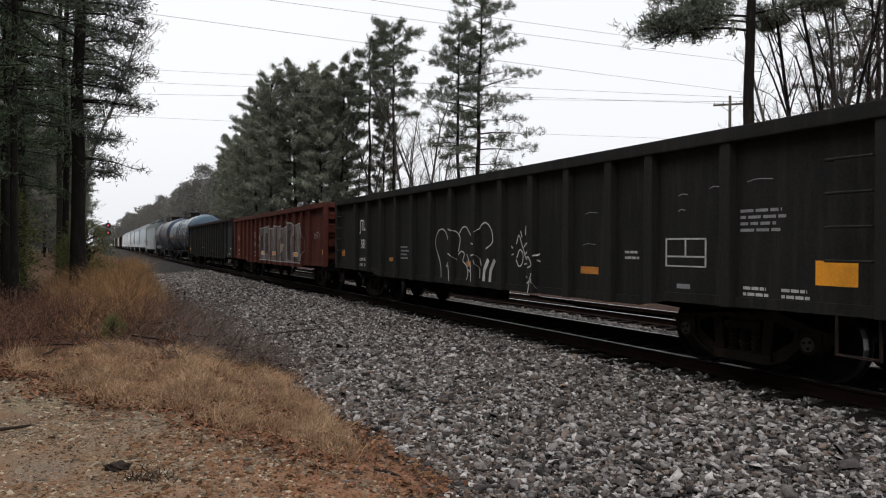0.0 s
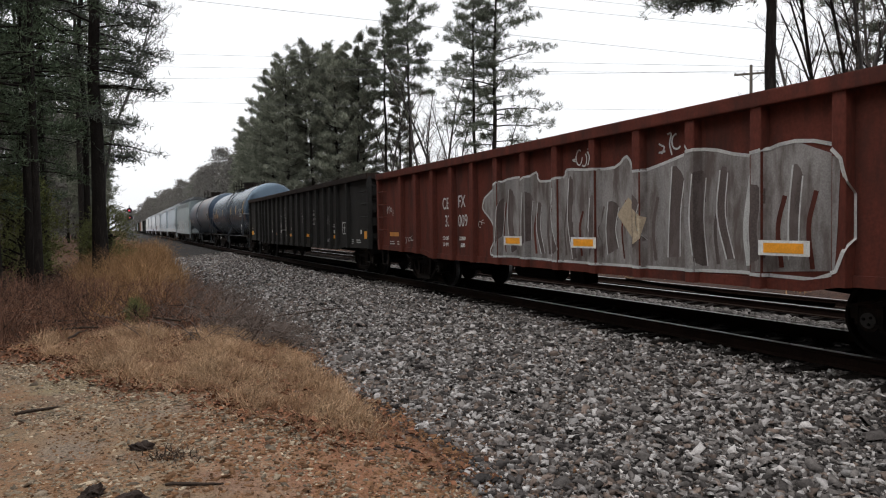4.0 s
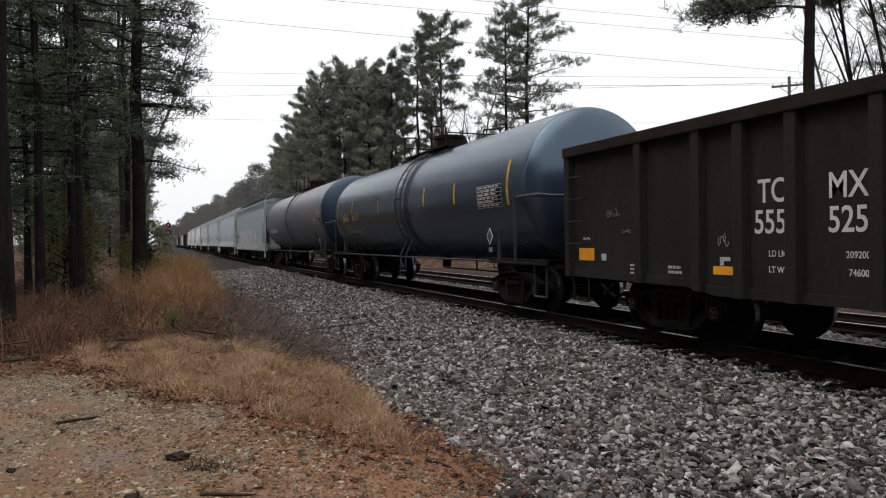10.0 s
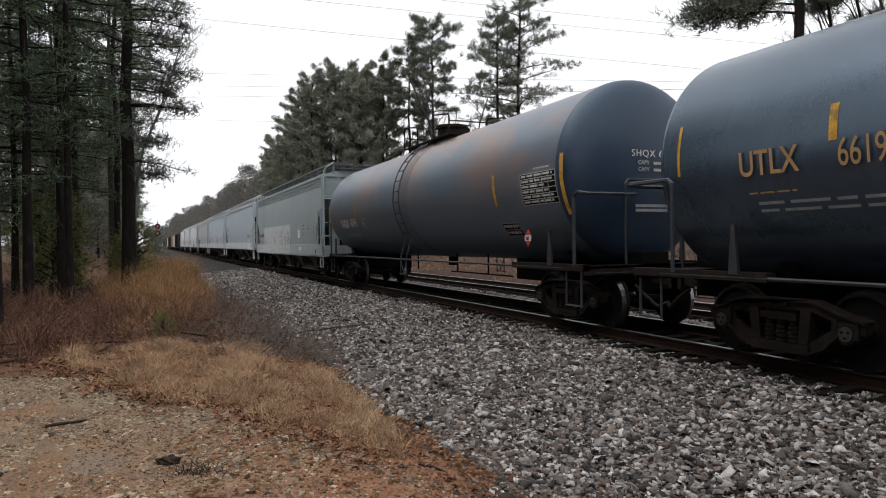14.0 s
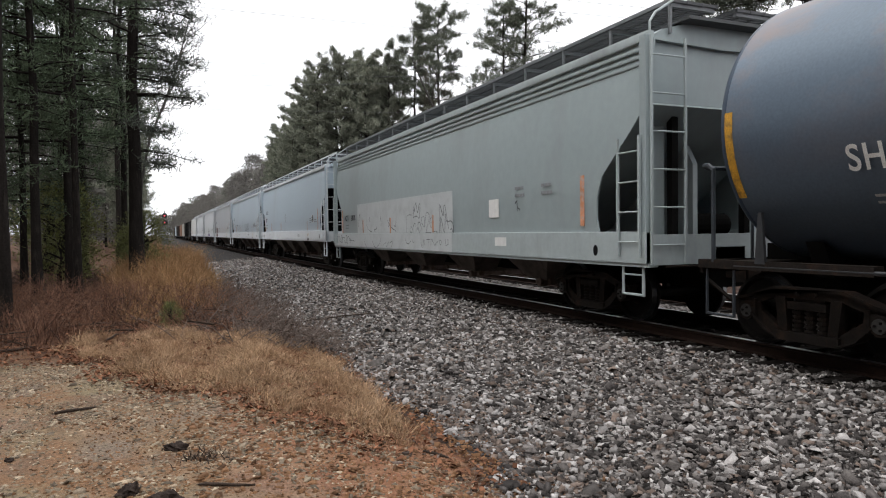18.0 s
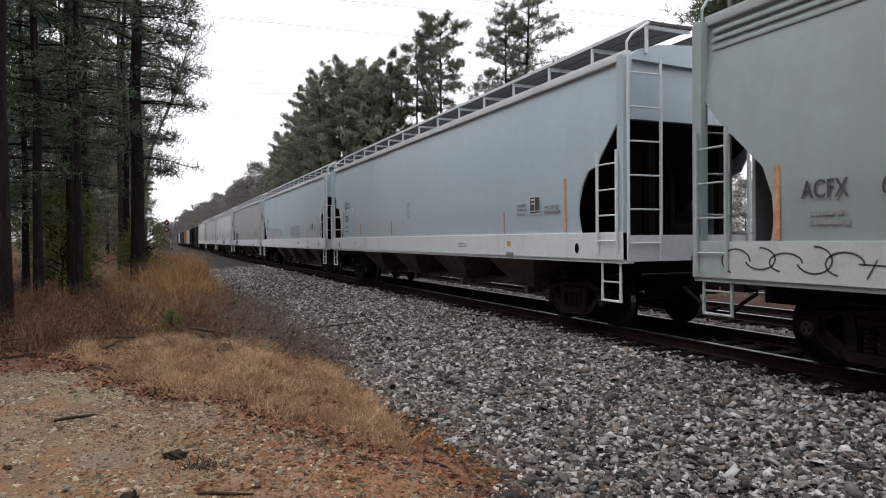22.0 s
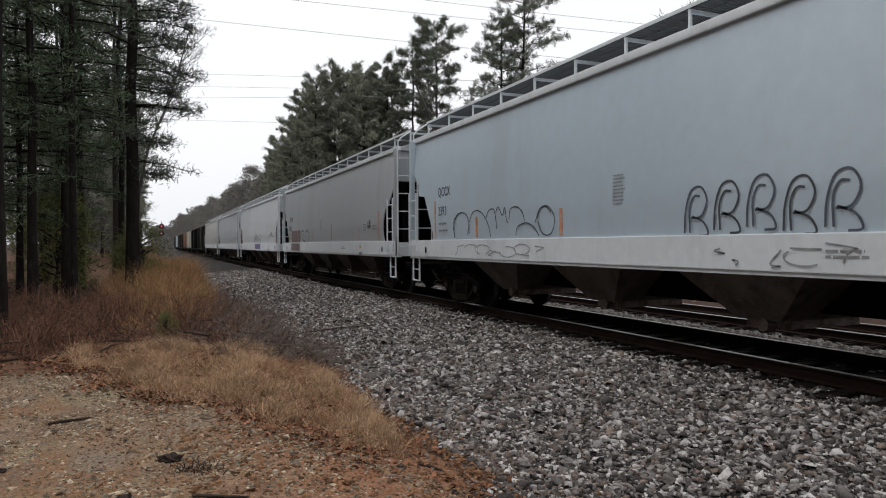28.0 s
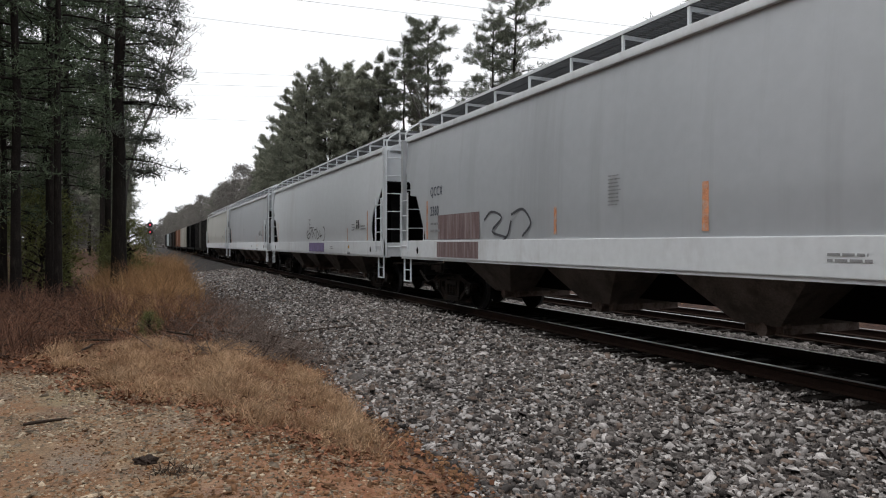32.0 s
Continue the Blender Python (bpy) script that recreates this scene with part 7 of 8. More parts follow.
for k in range(14):
    y = 1 + k * 4.0
    again(FARD[int(wood.integers(2))], 52 + wood.uniform(-3, 5), y, float(wood.uniform(0, 360)), float(wood.uniform(0.36, 0.45)))
# bare wood behind the near pine
for x, y, s in ((37.4, 24.6, 0.95), (39.8, 26.8, 1.0), (38.9, 24.5, 0.9), (41.7, 31.0, 0.95), (41.9, 27.3, 1.0), (33.0, 20.5, 0.85), (36.0, 19.0, 0.95), (44.0, 33.0, 0.9), (43.5, 22.0, 1.0), (36.4, 23.4, 0.75), (40.4, 26.2, 0.8), (34.2, 22.4, 0.8), (37.2, 21.2, 0.9), (40.2, 22.6, 0.95), (35.6, 16.2, 0.9), (38.6, 17.6, 1.0), (42.6, 25.2, 1.0), (45.2, 27.4, 0.95), (32.4, 17.2, 0.8), (40.8, 29.2, 0.85), (46.8, 23.6, 1.0)):
    again((BARE + THIN)[int(wood.integers(5))], x, y, float(wood.uniform(0, 360)), s)
again(TALL[0], 41.0, 24.0, 30, 1.0), again(TALL[1], 46.0, 30.0, 80, 0.9)

GNARL = [bare_tree("dark knotty bare hardwood beside the near pine", 47 + k, 15.0 + 2 * k, 4.8, 0.14, "bare trees beyond the tracks", 4, 0.22, material="bark") for k in range(2)]
put(GNARL[0], 34.9, 22.4), put(GNARL[1], 34.6, 23.9, 90)
for x, y, t, k in ((36.2, 23.2, 40, 0), (36.6, 21.4, 150, 1), (39.0, 23.0, 220, 0), (38.2, 20.2, 300, 1), (41.0, 25.8, 10, 0), (38.8, 23.6, 120, 1), (42.2, 21.2, 60, 1), (34.2, 19.6, 200, 0), (45.0, 25.0, 330, 0), (33.4, 20.8, 75, 1), (36.8, 22.4, 260, 0), (38.0, 25.2, 170, 1), (40.2, 20.0, 110, 0), (43.6, 28.6, 20, 1)):
    again(GNARL[k], x, y, t, 0.95)
for k in range(12):
    again(FARD[k % 2], -2.0 + 2.1 * k, 735 + 9 * (k % 3), 31.0 * k, 0.9 + 0.03 * (k % 4))

# unseen trees added behind the camera to block low sky light from the cars
for k in range(22):
    y = -62 + 4.4 * k + wood.uniform(-1.5, 1.5)
    again(FARD[int(wood.integers(2))], -13 - 0.12 * max(0, y + 20) + wood.uniform(-3, 1), y if y < 14 else 14, float(wood.uniform(0, 360)), float(wood.uniform(0.8, 1.05)))
    again(FARD[int(wood.integers(2))], -20 + wood.uniform(-3, 3), y if y < 14 else 10, float(wood.uniform(0, 360)), float(wood.uniform(0.9, 1.1)))

# the dark wood on the camera's side of the track
put(pine("tall dark pine trunk with ivy-like flecks and spreading limbs", 50, 21.0, 4.5, 3.4, "needle_grey", 0.23, 56, 15, 0.20, 0.0, "pines on the near side", droop=0.22, arms=((6.6, -18, 2.2), (7.2, 5, 1.6), (7.9, -8, 2.2), (8.6, -40, 2.2), (9.2, 10, 1.8), (9.9, -25, 2.2), (10.6, 15, 1.8), (11.3, -15, 2.0), (12.0, -35, 2.0), (4.3, -20, 1.2), (5.4, -12, 1.3), (7.5, -30, 1.8), (9.6, -2, 2.0), (11.0, -42, 2.1)), thick=12), -0.65, 26.0)
NEARP = [pine("dark pine with low limbs in shade", 51 + k, 17.0 + 2 * k, 4.6 + 0.8 * k, 3.3, "needle_dark", 0.12, 46, 13, 0.20, 0.0, "pines on the near side", droop=0.2, thick=13) for k in range(3)]
BOUGH = [pine("young dark pine with boughs almost to the ground", 57 + k, 12.5 + 2.5 * k, 2.6 + 0.5 * k, 3.4, "needle_dark", 0.10, 48, 16, 0.20, 0.0, "pines on the near side", droop=0.22, thick=14) for k in range(2)]
put(BOUGH[0], -4.6, 23.0), put(BOUGH[1], -2.9, 27.8, 100)
for x, y, s in ((-6.4, 21.5, 1.0), (-3.6, 32.0, 1.0), (-8.5, 28.0, 1.0), (-4.0, 25.6, 1.0), (-7.2, 25.0, 1.1), (-5.6, 30.0, 1.1), (-5.2, 20.6, 0.95)):
    again(BOUGH[int(wood.integers(2))], x, y, float(wood.uniform(0, 360)), s)
put(NEARP[0], -3.1, 21.8), put(NEARP[1], -2.5, 24.0, 70), put(NEARP[2], -2.65, 14.8, 140, 0.95)
for x, y, s in ((-2.15, 22.4, 0.85), (-2.6, 29.9, 1.0), (-1.25, 32.0, 1.05), (-5.8, 24.5, 1.1), (-7.5, 19.0, 1.1), (-6.6, 31.0, 1.0), (-3.5, 35.0, 1.0), (-9.0, 36.5, 1.1)):
    again(NEARP[int(wood.integers(3))], x, y, float(wood.uniform(0, 360)), s)
for k in range(20):
    y = 44 + k * 8.0
    again((NEARP[:1] + TALL)[int(wood.integers(3))], np.interp(y, [40, 90, 200], [-1.6, -2.2, -3.4]) + wood.uniform(-1.8, 0.5), y, float(wood.uniform(0, 360)), float(wood.uniform(0.8, 1.0)))
    again(FARD[int(wood.integers(2))], (-14 if y < 64 else -8) + wood.uniform(-4, 2), y + wood.uniform(-3, 3), float(wood.uniform(0, 360)), float(wood.uniform(0.7, 0.9)))
for x, y, s in ((-18, 40, 0.4), (-22, 34, 0.4), (-26, 30, 0.4), (-12, 36, 0.3), (-15, 31, 0.28), (-11, 44, 0.32), (-17, 27, 0.3), (-9.5, 48, 0.3), (-14, 50, 0.4), (-20, 24, 0.3)):
    again(FARD[int(wood.integers(2))], x, y, float(wood.uniform(0, 360)), s)
leaner = bare_tree("upright bare hardwood with fine grey twigs behind pines", 63, 13.0, 2.9, 0.085, "bare trees on the near side", 4, 0.52, material="bark_grey")
leaner.matrix_basis = pose(-0.62, 32.5, float(ground_z(-0.62, 32.5)) - 0.05, 0, 5, 0)
again(leaner, -1.4, 80.0, 20, 0.9), again(leaner, -1.6, 52.0, 200, 0.8)
for x, y, t, k in ((-2.3, 56.0, 30, 0), (-2.5, 66.0, 140, 1), (-2.6, 78.0, 250, 2), (-3.0, 92.0, 60, 0), (-3.2, 106.0, 190, 1)):
    again(DENSE[k], x, y, t, 0.56)
BUSH = cedar("yellow green young evergreen shrub", 70, 2.6, 0.9, "sapling", 0.15, 150, "shrubs at the wood edge", (0.12, 0.028), 40, 0.16)
put(BUSH, -0.45, 29.0), again(BUSH, -0.9, 31.5, 90, 0.8), again(BUSH, -2.9, 26.5, 30, 1.3), again(BUSH, -4.2, 33.0, 10, 1.5), again(BUSH, 0.2, 13.2, 200, 0.2)


# ---- low plants, stones and litter ----
def grass_patch(name, label, seed, count, where, height, width, mat, lean=0.35, category="dry grass"):
    rng = np.random.default_rng(seed)
    xy = where(rng, count)
    r = np.column_stack([xy, ground_z(xy[:, 0], xy[:, 1]) - 0.01])
    hh = height(xy) if callable(height) else height
    d = np.tile([0.0, 0.0, 1.0], (len(r), 1)) + rng.normal(0, lean, (len(r), 3)) * [1, 1, 0.2]
    d = unit(d)
    side = unit(np.cross(d, rng.normal(0, 1, (len(r), 3))))
    ln = (hh * rng.uniform(0.45, 1.2, len(r)))[:, None]
    bend = rng.normal(0, 0.3, (len(r), 3)) * [1, 1, 0] * ln
    w = width * rng.uniform(0.6, 1.4, (len(r), 1))
    v = np.stack([r - side * w / 2, r + side * w / 2, r + d * ln * 0.6 + side * w * 0.35, r + d * ln * 0.6 - side * w * 0.35, r + d * ln + bend - [0, 0, 0.1] * np.abs(bend).sum(1, keepdims=True)], 1)
    f4 = np.arange(len(r))[:, None] * 5
    tri = np.concatenate([f4 + [0, 1, 2], f4 + [0, 2, 3], f4 + [3, 2, 4]])
    ob = mesh_part(name, fast_mesh(name, v.reshape(-1, 3), tri), mat)
    return tagged(ob, label, category, kind="stuff")


def clumped(rng, n, x0, x1, y0, y1, size, per, keep):
    """Points in clumps inside a stretch of ground, where keep(x, y) holds."""
    k = max(1, n // per)
    c = np.column_stack([rng.uniform(x0, x1, k * 4), rng.uniform(y0, y1, k * 4)])
    c = c[keep(c[:, 0], c[:, 1])][:k]
    p = np.repeat(c, per, 0) + rng.normal(0, size, (len(c) * per, 2))
    return p


def strip_keep(x, y):
    """The tongue of grass between the dirt and the ballast."""
    lo = np.interp(y, [5.6, 6.2, 7.0, 7.6, 8.3, 9.9, 12.0, 14.0], [1.75, 1.35, 0.95, 0.45, -0.1, -0.75, -1.3, -1.6]) + 0.16 * np.sin(5.3 * y) + 0.10 * np.sin(11.0 * y + 2 * x)
    hi = np.interp(y, [5.6, 8, 11, 13, 16], [2.1, 2.35, 2.3, 2.1, 1.6])
    return (x > lo) & (x < hi)


def tufty(p):
    return 0.11 + 0.17 * np.clip(np.sin(3.1 * p[:, 0] + 1.7 * p[:, 1]) * np.sin(2.3 * p[:, 1] - 1.9 * p[:, 0]) + 0.35, 0, 1)


grass_patch("grass", "short dry tan grass on the bank of the ditch", 1, 46000, lambda r, n: clumped(r, n, -2.4, 2.4, 5.7, 12.2, 0.060, 46, strip_keep), tufty, 0.0058, "straw", 0.62)
grass_patch("grass", "matted flattened dry grass on the bank", 14, 9000, lambda r, n: clumped(r, n, -2.2, 2.4, 5.7, 12.2, 0.10, 12, strip_keep), 0.16, 0.009, "weed", 1.6)
grass_patch("grass", "sparse dry brown grass at the wood edge", 2, 3200, lambda r, n: clumped(r, n, -7, 1.9, 10.8, 19.0, 0.12, 12, lambda x, y: (x < 1.7) & (np.sin(2.1 * x) + np.sin(1.7 * y + x) > -0.4)), 0.30, 0.008, "weed_dark", 0.7)
grass_patch("weeds", "brown dead weed stalks at the wood edge", 15, 2600, lambda r, n: clumped(r, n, -4.6, 1.6, 11.8, 21.0, 0.14, 14, lambda x, y: (x < 1.2) & (np.sin(1.3 * x + 2) + np.sin(0.9 * y - x) > -0.2)), lambda p: 0.55 + 0.35 * np.sin(1.4 * p[:, 0] + 0.9 * p[:, 1]), 0.011, "weed_dark", 0.28)
grass_patch("broom_sedge", "tall dry orange broom sedge along the ditch", 3, 13000, lambda r, n: clumped(r, n, -4.5, 2.3, 15.0, 46.0, 0.13, 26, lambda x, y: (x < np.interp(y, [15, 20, 30, 46], [0.4, 1.3, 2.0, 2.2])) & (x > np.interp(y, [15, 20, 25, 46], [0.0, -1.0, -1.5, -1.0])) & (np.sin(1.9 * x + 0.8 * y) + np.sin(0.7 * y - 1.3 * x) > -0.5)), lambda p: np.interp(p[:, 1], [14, 19, 30, 46], [0.45, 0.68, 1.1, 1.4]) * (0.8 + 0.35 * np.sin(2.7 * p[:, 0] + 1.3 * p[:, 1])), 0.014, "sedge", 0.26)
grass_patch("broom_sedge", "dense orange broom sedge before the pines", 23, 7000, lambda r, n: clumped(r, n, -3.2, 1.7, 14.0, 24.0, 0.16, 30, lambda x, y: (x < np.interp(y, [14, 18, 24], [0.9, 1.4, 1.7])) & (x > np.interp(y, [14, 24], [-0.5, -1.4])) & (np.sin(2.3 * x + 1.1 * y) + np.sin(1.7 * y - 1.1 * x + 1) > 0.1)), lambda p: np.interp(p[:, 1], [14, 18, 24], [0.55, 0.95, 1.3]) * (0.8 + 0.35 * np.sin(2.1 * p[:, 0] + 1.7 * p[:, 1])), 0.009, "sedge", 0.30)
grass_patch("broom_sedge", "dry grass by the siding", 4, 5000, lambda r, n: clumped(r, n, 16.5, 25, 4, 60.0, 0.2, 16, lambda x, y: x > 16), 0.28, 0.02, "sedge", 0.6)


def tangle(name, label, seed, count, spot, height, mat, thick=0.006):
    """Bare brushwood: arching twigs from scattered roots."""
    rng = np.random.default_rng(seed)
    chains = []
    for i in range(count):
        x, y = spot(rng)
        z = float(ground_z(x, y))
        a, ln = rng.uniform(0, 6.28), height * rng.uniform(0.5, 1.3)
        s = np.linspace(0, 1, 5)[:, None]
        d = np.array([math.cos(a) * 0.8, math.sin(a) * 0.8, rng.uniform(0.35, 1.1)])
        pts = np.array([x, y, z]) + s * d * ln + rng.normal(0, 0.05 * ln, (5, 3)) * s - np.array([0, 0, 0.3]) * ln * s * s
        chains.append((pts, np.linspace(thick * 1.3, thick * 0.4, 5)))
        for j in range(3):
            p = pts[rng.integers(1, 4)]
            q = p + rng.normal(0, 0.25, 3) * ln
            chains.append((np.stack([p, (p + q) / 2 + rng.normal(0, 0.02, 3), q]), [thick * 0.6, thick * 0.5, thick * 0.3]))
    v, f = tubes(chains, 3)
    return tagged(mesh_part(name, fast_mesh(name, v, f), mat), label, "brushwood", kind="stuff")


tangle("brushwood", "grey bare brush and cut twigs along the ditch", 5, 800, lambda r: (np.clip(r.normal(1.95, 0.6), 0.2, 3.5), 11.0 + 12 * r.uniform(0, 1) ** 1.4), 0.6, "brush", 0.009)
tangle("brushwood", "reddish brown brush at the wood edge", 8, 1100, lambda r: (r.uniform(-4.0, 1.6), r.uniform(12.5, 22.0)), 0.8, "weed_dark", 0.005)
tangle("brushwood", "brown bare undergrowth under the pines", 6, 1100, lambda r: (r.uniform(-8, 1.2), r.uniform(11.8, 34.0)), 0.75, "stick", 0.006)
tangle("brushwood", "bare undergrowth beyond the siding", 7, 500, lambda r: (r.uniform(25, 42), r.uniform(20, 78)), 2.6, "twig", 0.02)


def stones(name, label, seed, xy, size, mat, flat=0.6, lift=0.25, category="gravel", big=0.0, tilt=0.3, above=0.0):
    """Many broken stones in one mesh: sheared, jittered eight-cornered blocks."""
    rng = np.random.default_rng(seed)
    base = np.array([(-1, -1, -1), (1, -1, -1), (1, 1, -1), (-1, 1, -1), (-1, -1, 1), (1, -1, 1), (1, 1, 1), (-1, 1, 1)], float) * 0.72
    tri = np.array([(4, 5, 6), (4, 6, 7), (0, 1, 5), (0, 5, 4), (1, 2, 6), (1, 6, 5), (2, 3, 7), (2, 7, 6), (3, 0, 4), (3, 4, 7)])
    n = len(xy)
    s = size * np.exp(rng.normal(0, 0.28, n))
    if big:
        s[rng.random(n) < big] *= 1.5
    v = (base[None] + rng.uniform(-0.42, 0.42, (n, 8, 3))) * (s[:, None, None] / 2)
    v = v * np.stack([rng.uniform(0.8, 1.7, n), rng.uniform(0.55, 1.0, n), rng.uniform(flat * 0.6, flat * 1.3, n)], 1)[:, None]
    a, b = rng.uniform(0, 2 * np.pi, n), rng.normal(0, tilt, n)
    ca, sa, cb, sb = np.cos(a), np.sin(a), np.cos(b), np.sin(b)
    x1, z1 = v[..., 0] * cb[:, None] + v[..., 2] * sb[:, None], -v[..., 0] * sb[:, None] + v[..., 2] * cb[:, None]
    x2, y2 = x1 * ca[:, None] - v[..., 1] * sa[:, None], x1 * sa[:, None] + v[..., 1] * ca[:, None]
    z = above + ground_z(xy[:, 0], xy[:, 1]) + s * flat * lift * rng.uniform(-0.4, 2.0, n)
    v = np.stack([x2 + xy[:, :1], y2 + xy[:, 1:], z1 + z[:, None]], -1).reshape(-1, 3)
    f = (np.arange(n)[:, None, None] * 8 + tri[None]).reshape(-1, 3)
    return tagged(mesh_part(name, fast_mesh(name, v, f), mat), label, category, kind="stuff")


def field(rng, n, x0, x1, y0, y1):
    return np.column_stack([rng.uniform(x0, x1, n), rng.uniform(y0, y1, n)])


rs = np.random.default_rng(9)


def edge_fade(p, rng):
    """Stones thin out at the foot of the shoulder, and lie off the sleepers."""
    toe = 2.62 + 0.22 * np.sin(1.3 * p[:, 1]) + 0.12 * np.sin(3.7 * p[:, 1] + 1)
    return p[(p[:, 0] > toe + rng.normal(0, 0.12, len(p))) & ((p[:, 0] < 7.0) | (rng.random(len(p)) < 0.5))]


def seen(p):
    return p[(p[:, 0] < 1.65 * p[:, 1] + 0.9)]


for tone, label, share, seed in (("stone", "mid grey crushed granite ballast", 0.38, 1), ("stone_dark", "dark crushed granite ballast", 0.29, 21), ("stone_pale", "pale crushed granite ballast", 0.24, 41), ("stone_warm", "brown grey stones among the ballast", 0.11, 61)):
    stones("ballast", label, seed, seen(edge_fade(field(rs, int(54000 * share), 2.2, 7.1, 2.2, 11.0), rs)), 0.043, tone, 0.50, 0.55, big=0.05, tilt=0.42)
    stones("ballast", label, seed + 1, edge_fade(field(rs, int(40000 * share), 2.2, 7.1, 11.0, 23.0), rs), 0.048, tone, 0.50, 0.55, big=0.04, tilt=0.45)
    stones("ballast", label, seed + 2, edge_fade(field(rs, int(22000 * share), 2.3, 7.1, 23.0, 50.0), rs), 0.064, tone, 0.5, 0.45, tilt=0.5)
stones("ballast", "grey crushed granite ballast between the tracks", 4, field(rs, 8000, 9.5, 11.8, 2.0, 34.0), 0.09, "stone")
# The dark tone here also paints the shade between the rails.
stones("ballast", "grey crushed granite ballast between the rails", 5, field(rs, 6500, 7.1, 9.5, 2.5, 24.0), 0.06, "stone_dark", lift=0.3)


def patchy(rng, n, power):
    """Points on the dirt, gathered in drifts."""
    p = field(rng, n * 3, -4.0, 2.4, 3.0, 10.5)
    d = 0.5 + 0.25 * np.sin(1.9 * p[:, 0] + 0.8 * p[:, 1] + 1) + 0.25 * np.sin(2.7 * p[:, 1] - 1.6 * p[:, 0]) + 0.2 * np.sin(6.1 * p[:, 0] + 4.3 * p[:, 1]) - 0.12 * np.clip(p[:, 0], -1, 2)
    return p[rng.random(len(p)) < np.clip(d, 0.04, 1) ** power][:n]


stones("gravel", "fine clay grit on the dirt", 6, patchy(rs, 6000, 0.8), 0.022, "clay_grit", 0.5, 0.1)
stones("gravel", "small pale stones trodden into the dirt", 9, patchy(rs, 14000, 1.2), 0.018, "pebble", 0.4, 0.10)
stones("gravel", "small grey brown stones trodden into the dirt", 19, patchy(rs, 15000, 0.8), 0.021, "pebble_grey", 0.45, 0.12)
stones("gravel", "clay crumbs along the grass edge", 29, np.column_stack([rs.uniform(-0.6, 2.9, 5000), rs.uniform(3.0, 7.0, 5000)]), 0.016, "clay_grit", 0.6, 0.15)
stones("gravel", "pale flat stones scattered on the dirt", 7, patchy(rs, 4600, 1.4), 0.036, "pebble", 0.32, 0.10)
stones("gravel", "brown stones scattered on the dirt", 10, patchy(rs, 900, 1.2), 0.050, "pebble_grey", 0.34, 0.10)
foot = np.column_stack([2.75 + np.abs(rs.normal(0, 0.3, 5200)), rs.uniform(3.0, 14.0, 5200)])
stones("gravel", "brown stained stones along the ballast foot", 49, foot, 0.036, "stone_warm", 0.5, 0.5, tilt=0.6)
stones("gravel", "clay crumbs washed into the ballast foot", 59, foot[::2] - [0.28, 0.0], 0.030, "clay_grit", 0.5, 0.4, tilt=0.5)
stones("gravel", "red clay clods on the bare edge", 39, np.column_stack([rs.uniform(0.2, 2.7, 900), rs.uniform(3.0, 6.6, 900)]), 0.045, "clay_grit", 0.5, 0.10)
stones("gravel", "grey ballast stones strayed on to the dirt", 8, np.column_stack([2.6 - np.abs(rs.normal(0, 0.4, 320)), rs.uniform(3, 12, 320)]), 0.042, "stone_warm", 0.5, 0.15)

stones("ballast", "grey crushed granite ballast further along the shoulder", 71, edge_fade(field(rs, 9000, 2.3, 7.1, -14.0, 2.2), rs), 0.085, "stone", 0.58, 0.4)
stones("ballast", "grey crushed granite ballast further between the tracks", 72, field(rs, 5000, 7.1, 11.8, -14.0, 2.0), 0.09, "stone_dark", lift=0.3)
stones("gravel", "pale stones on the dirt behind", 73, field(rs, 4000, -6.0, 2.3, -9.0, 3.0), 0.035, "pebble", 0.4, 0.05)


def leaves(label, seed, xy):
    """Curled fallen leaves, two bent faces each."""
    rng = np.random.default_rng(seed)
    n = len(xy)
    c = np.column_stack([xy, ground_z(xy[:, 0], xy[:, 1]) + rng.uniform(0.01, 0.06, n)])
    a, s = rng.uniform(0, 6.28, n), rng.uniform(0.016, 0.042, n)
    d = np.stack([np.cos(a), np.sin(a), rng.normal(0, 0.3, n)], 1) * s[:, None]
    e = np.stack([-np.sin(a), np.cos(a), rng.normal(0, 0.3, n)], 1) * s[:, None] * 0.55
    up = np.array([0, 0, 1]) * s[:, None] * rng.uniform(0.1, 0.6, (n, 1))
    v = np.stack([c - d, c + e + up, c + d, c - e + up], 1).reshape(-1, 3)
    k = np.arange(n)[:, None] * 4
    f = np.concatenate([k + [0, 1, 2], k + [0, 2, 3]])
    return tagged(mesh_part("fallen_leaves", fast_mesh("fallen_leaves", v, f), "dead_leaf"), label, "fallen leaves", kind="stuff")


p = field(rs, 12000, -6, 2.6, 5.2, 18)
leaves("brown fallen leaves along the grass edge", 1, p[strip_keep(p[:, 0] + 0.25, p[:, 1] + 0.45)])
p = field(rs, 9000, -2.2, 2.4, 5.2, 12.0)
leaves("drift of brown leaves against the foot of the grass", 4, p[strip_keep(p[:, 0] + 0.22, p[:, 1] + 0.12) & ~strip_keep(p[:, 0] - 0.1, p[:, 1] - 0.05)])
leaves("brown fallen leaves in the ditch", 2, np.column_stack([rs.normal(2.3, 0.22, 1500), rs.uniform(4.5, 16, 1500)]))
leaves("brown fallen leaves on the wood floor", 3, field(rs, 14000, -6, 1.8, 10, 22))


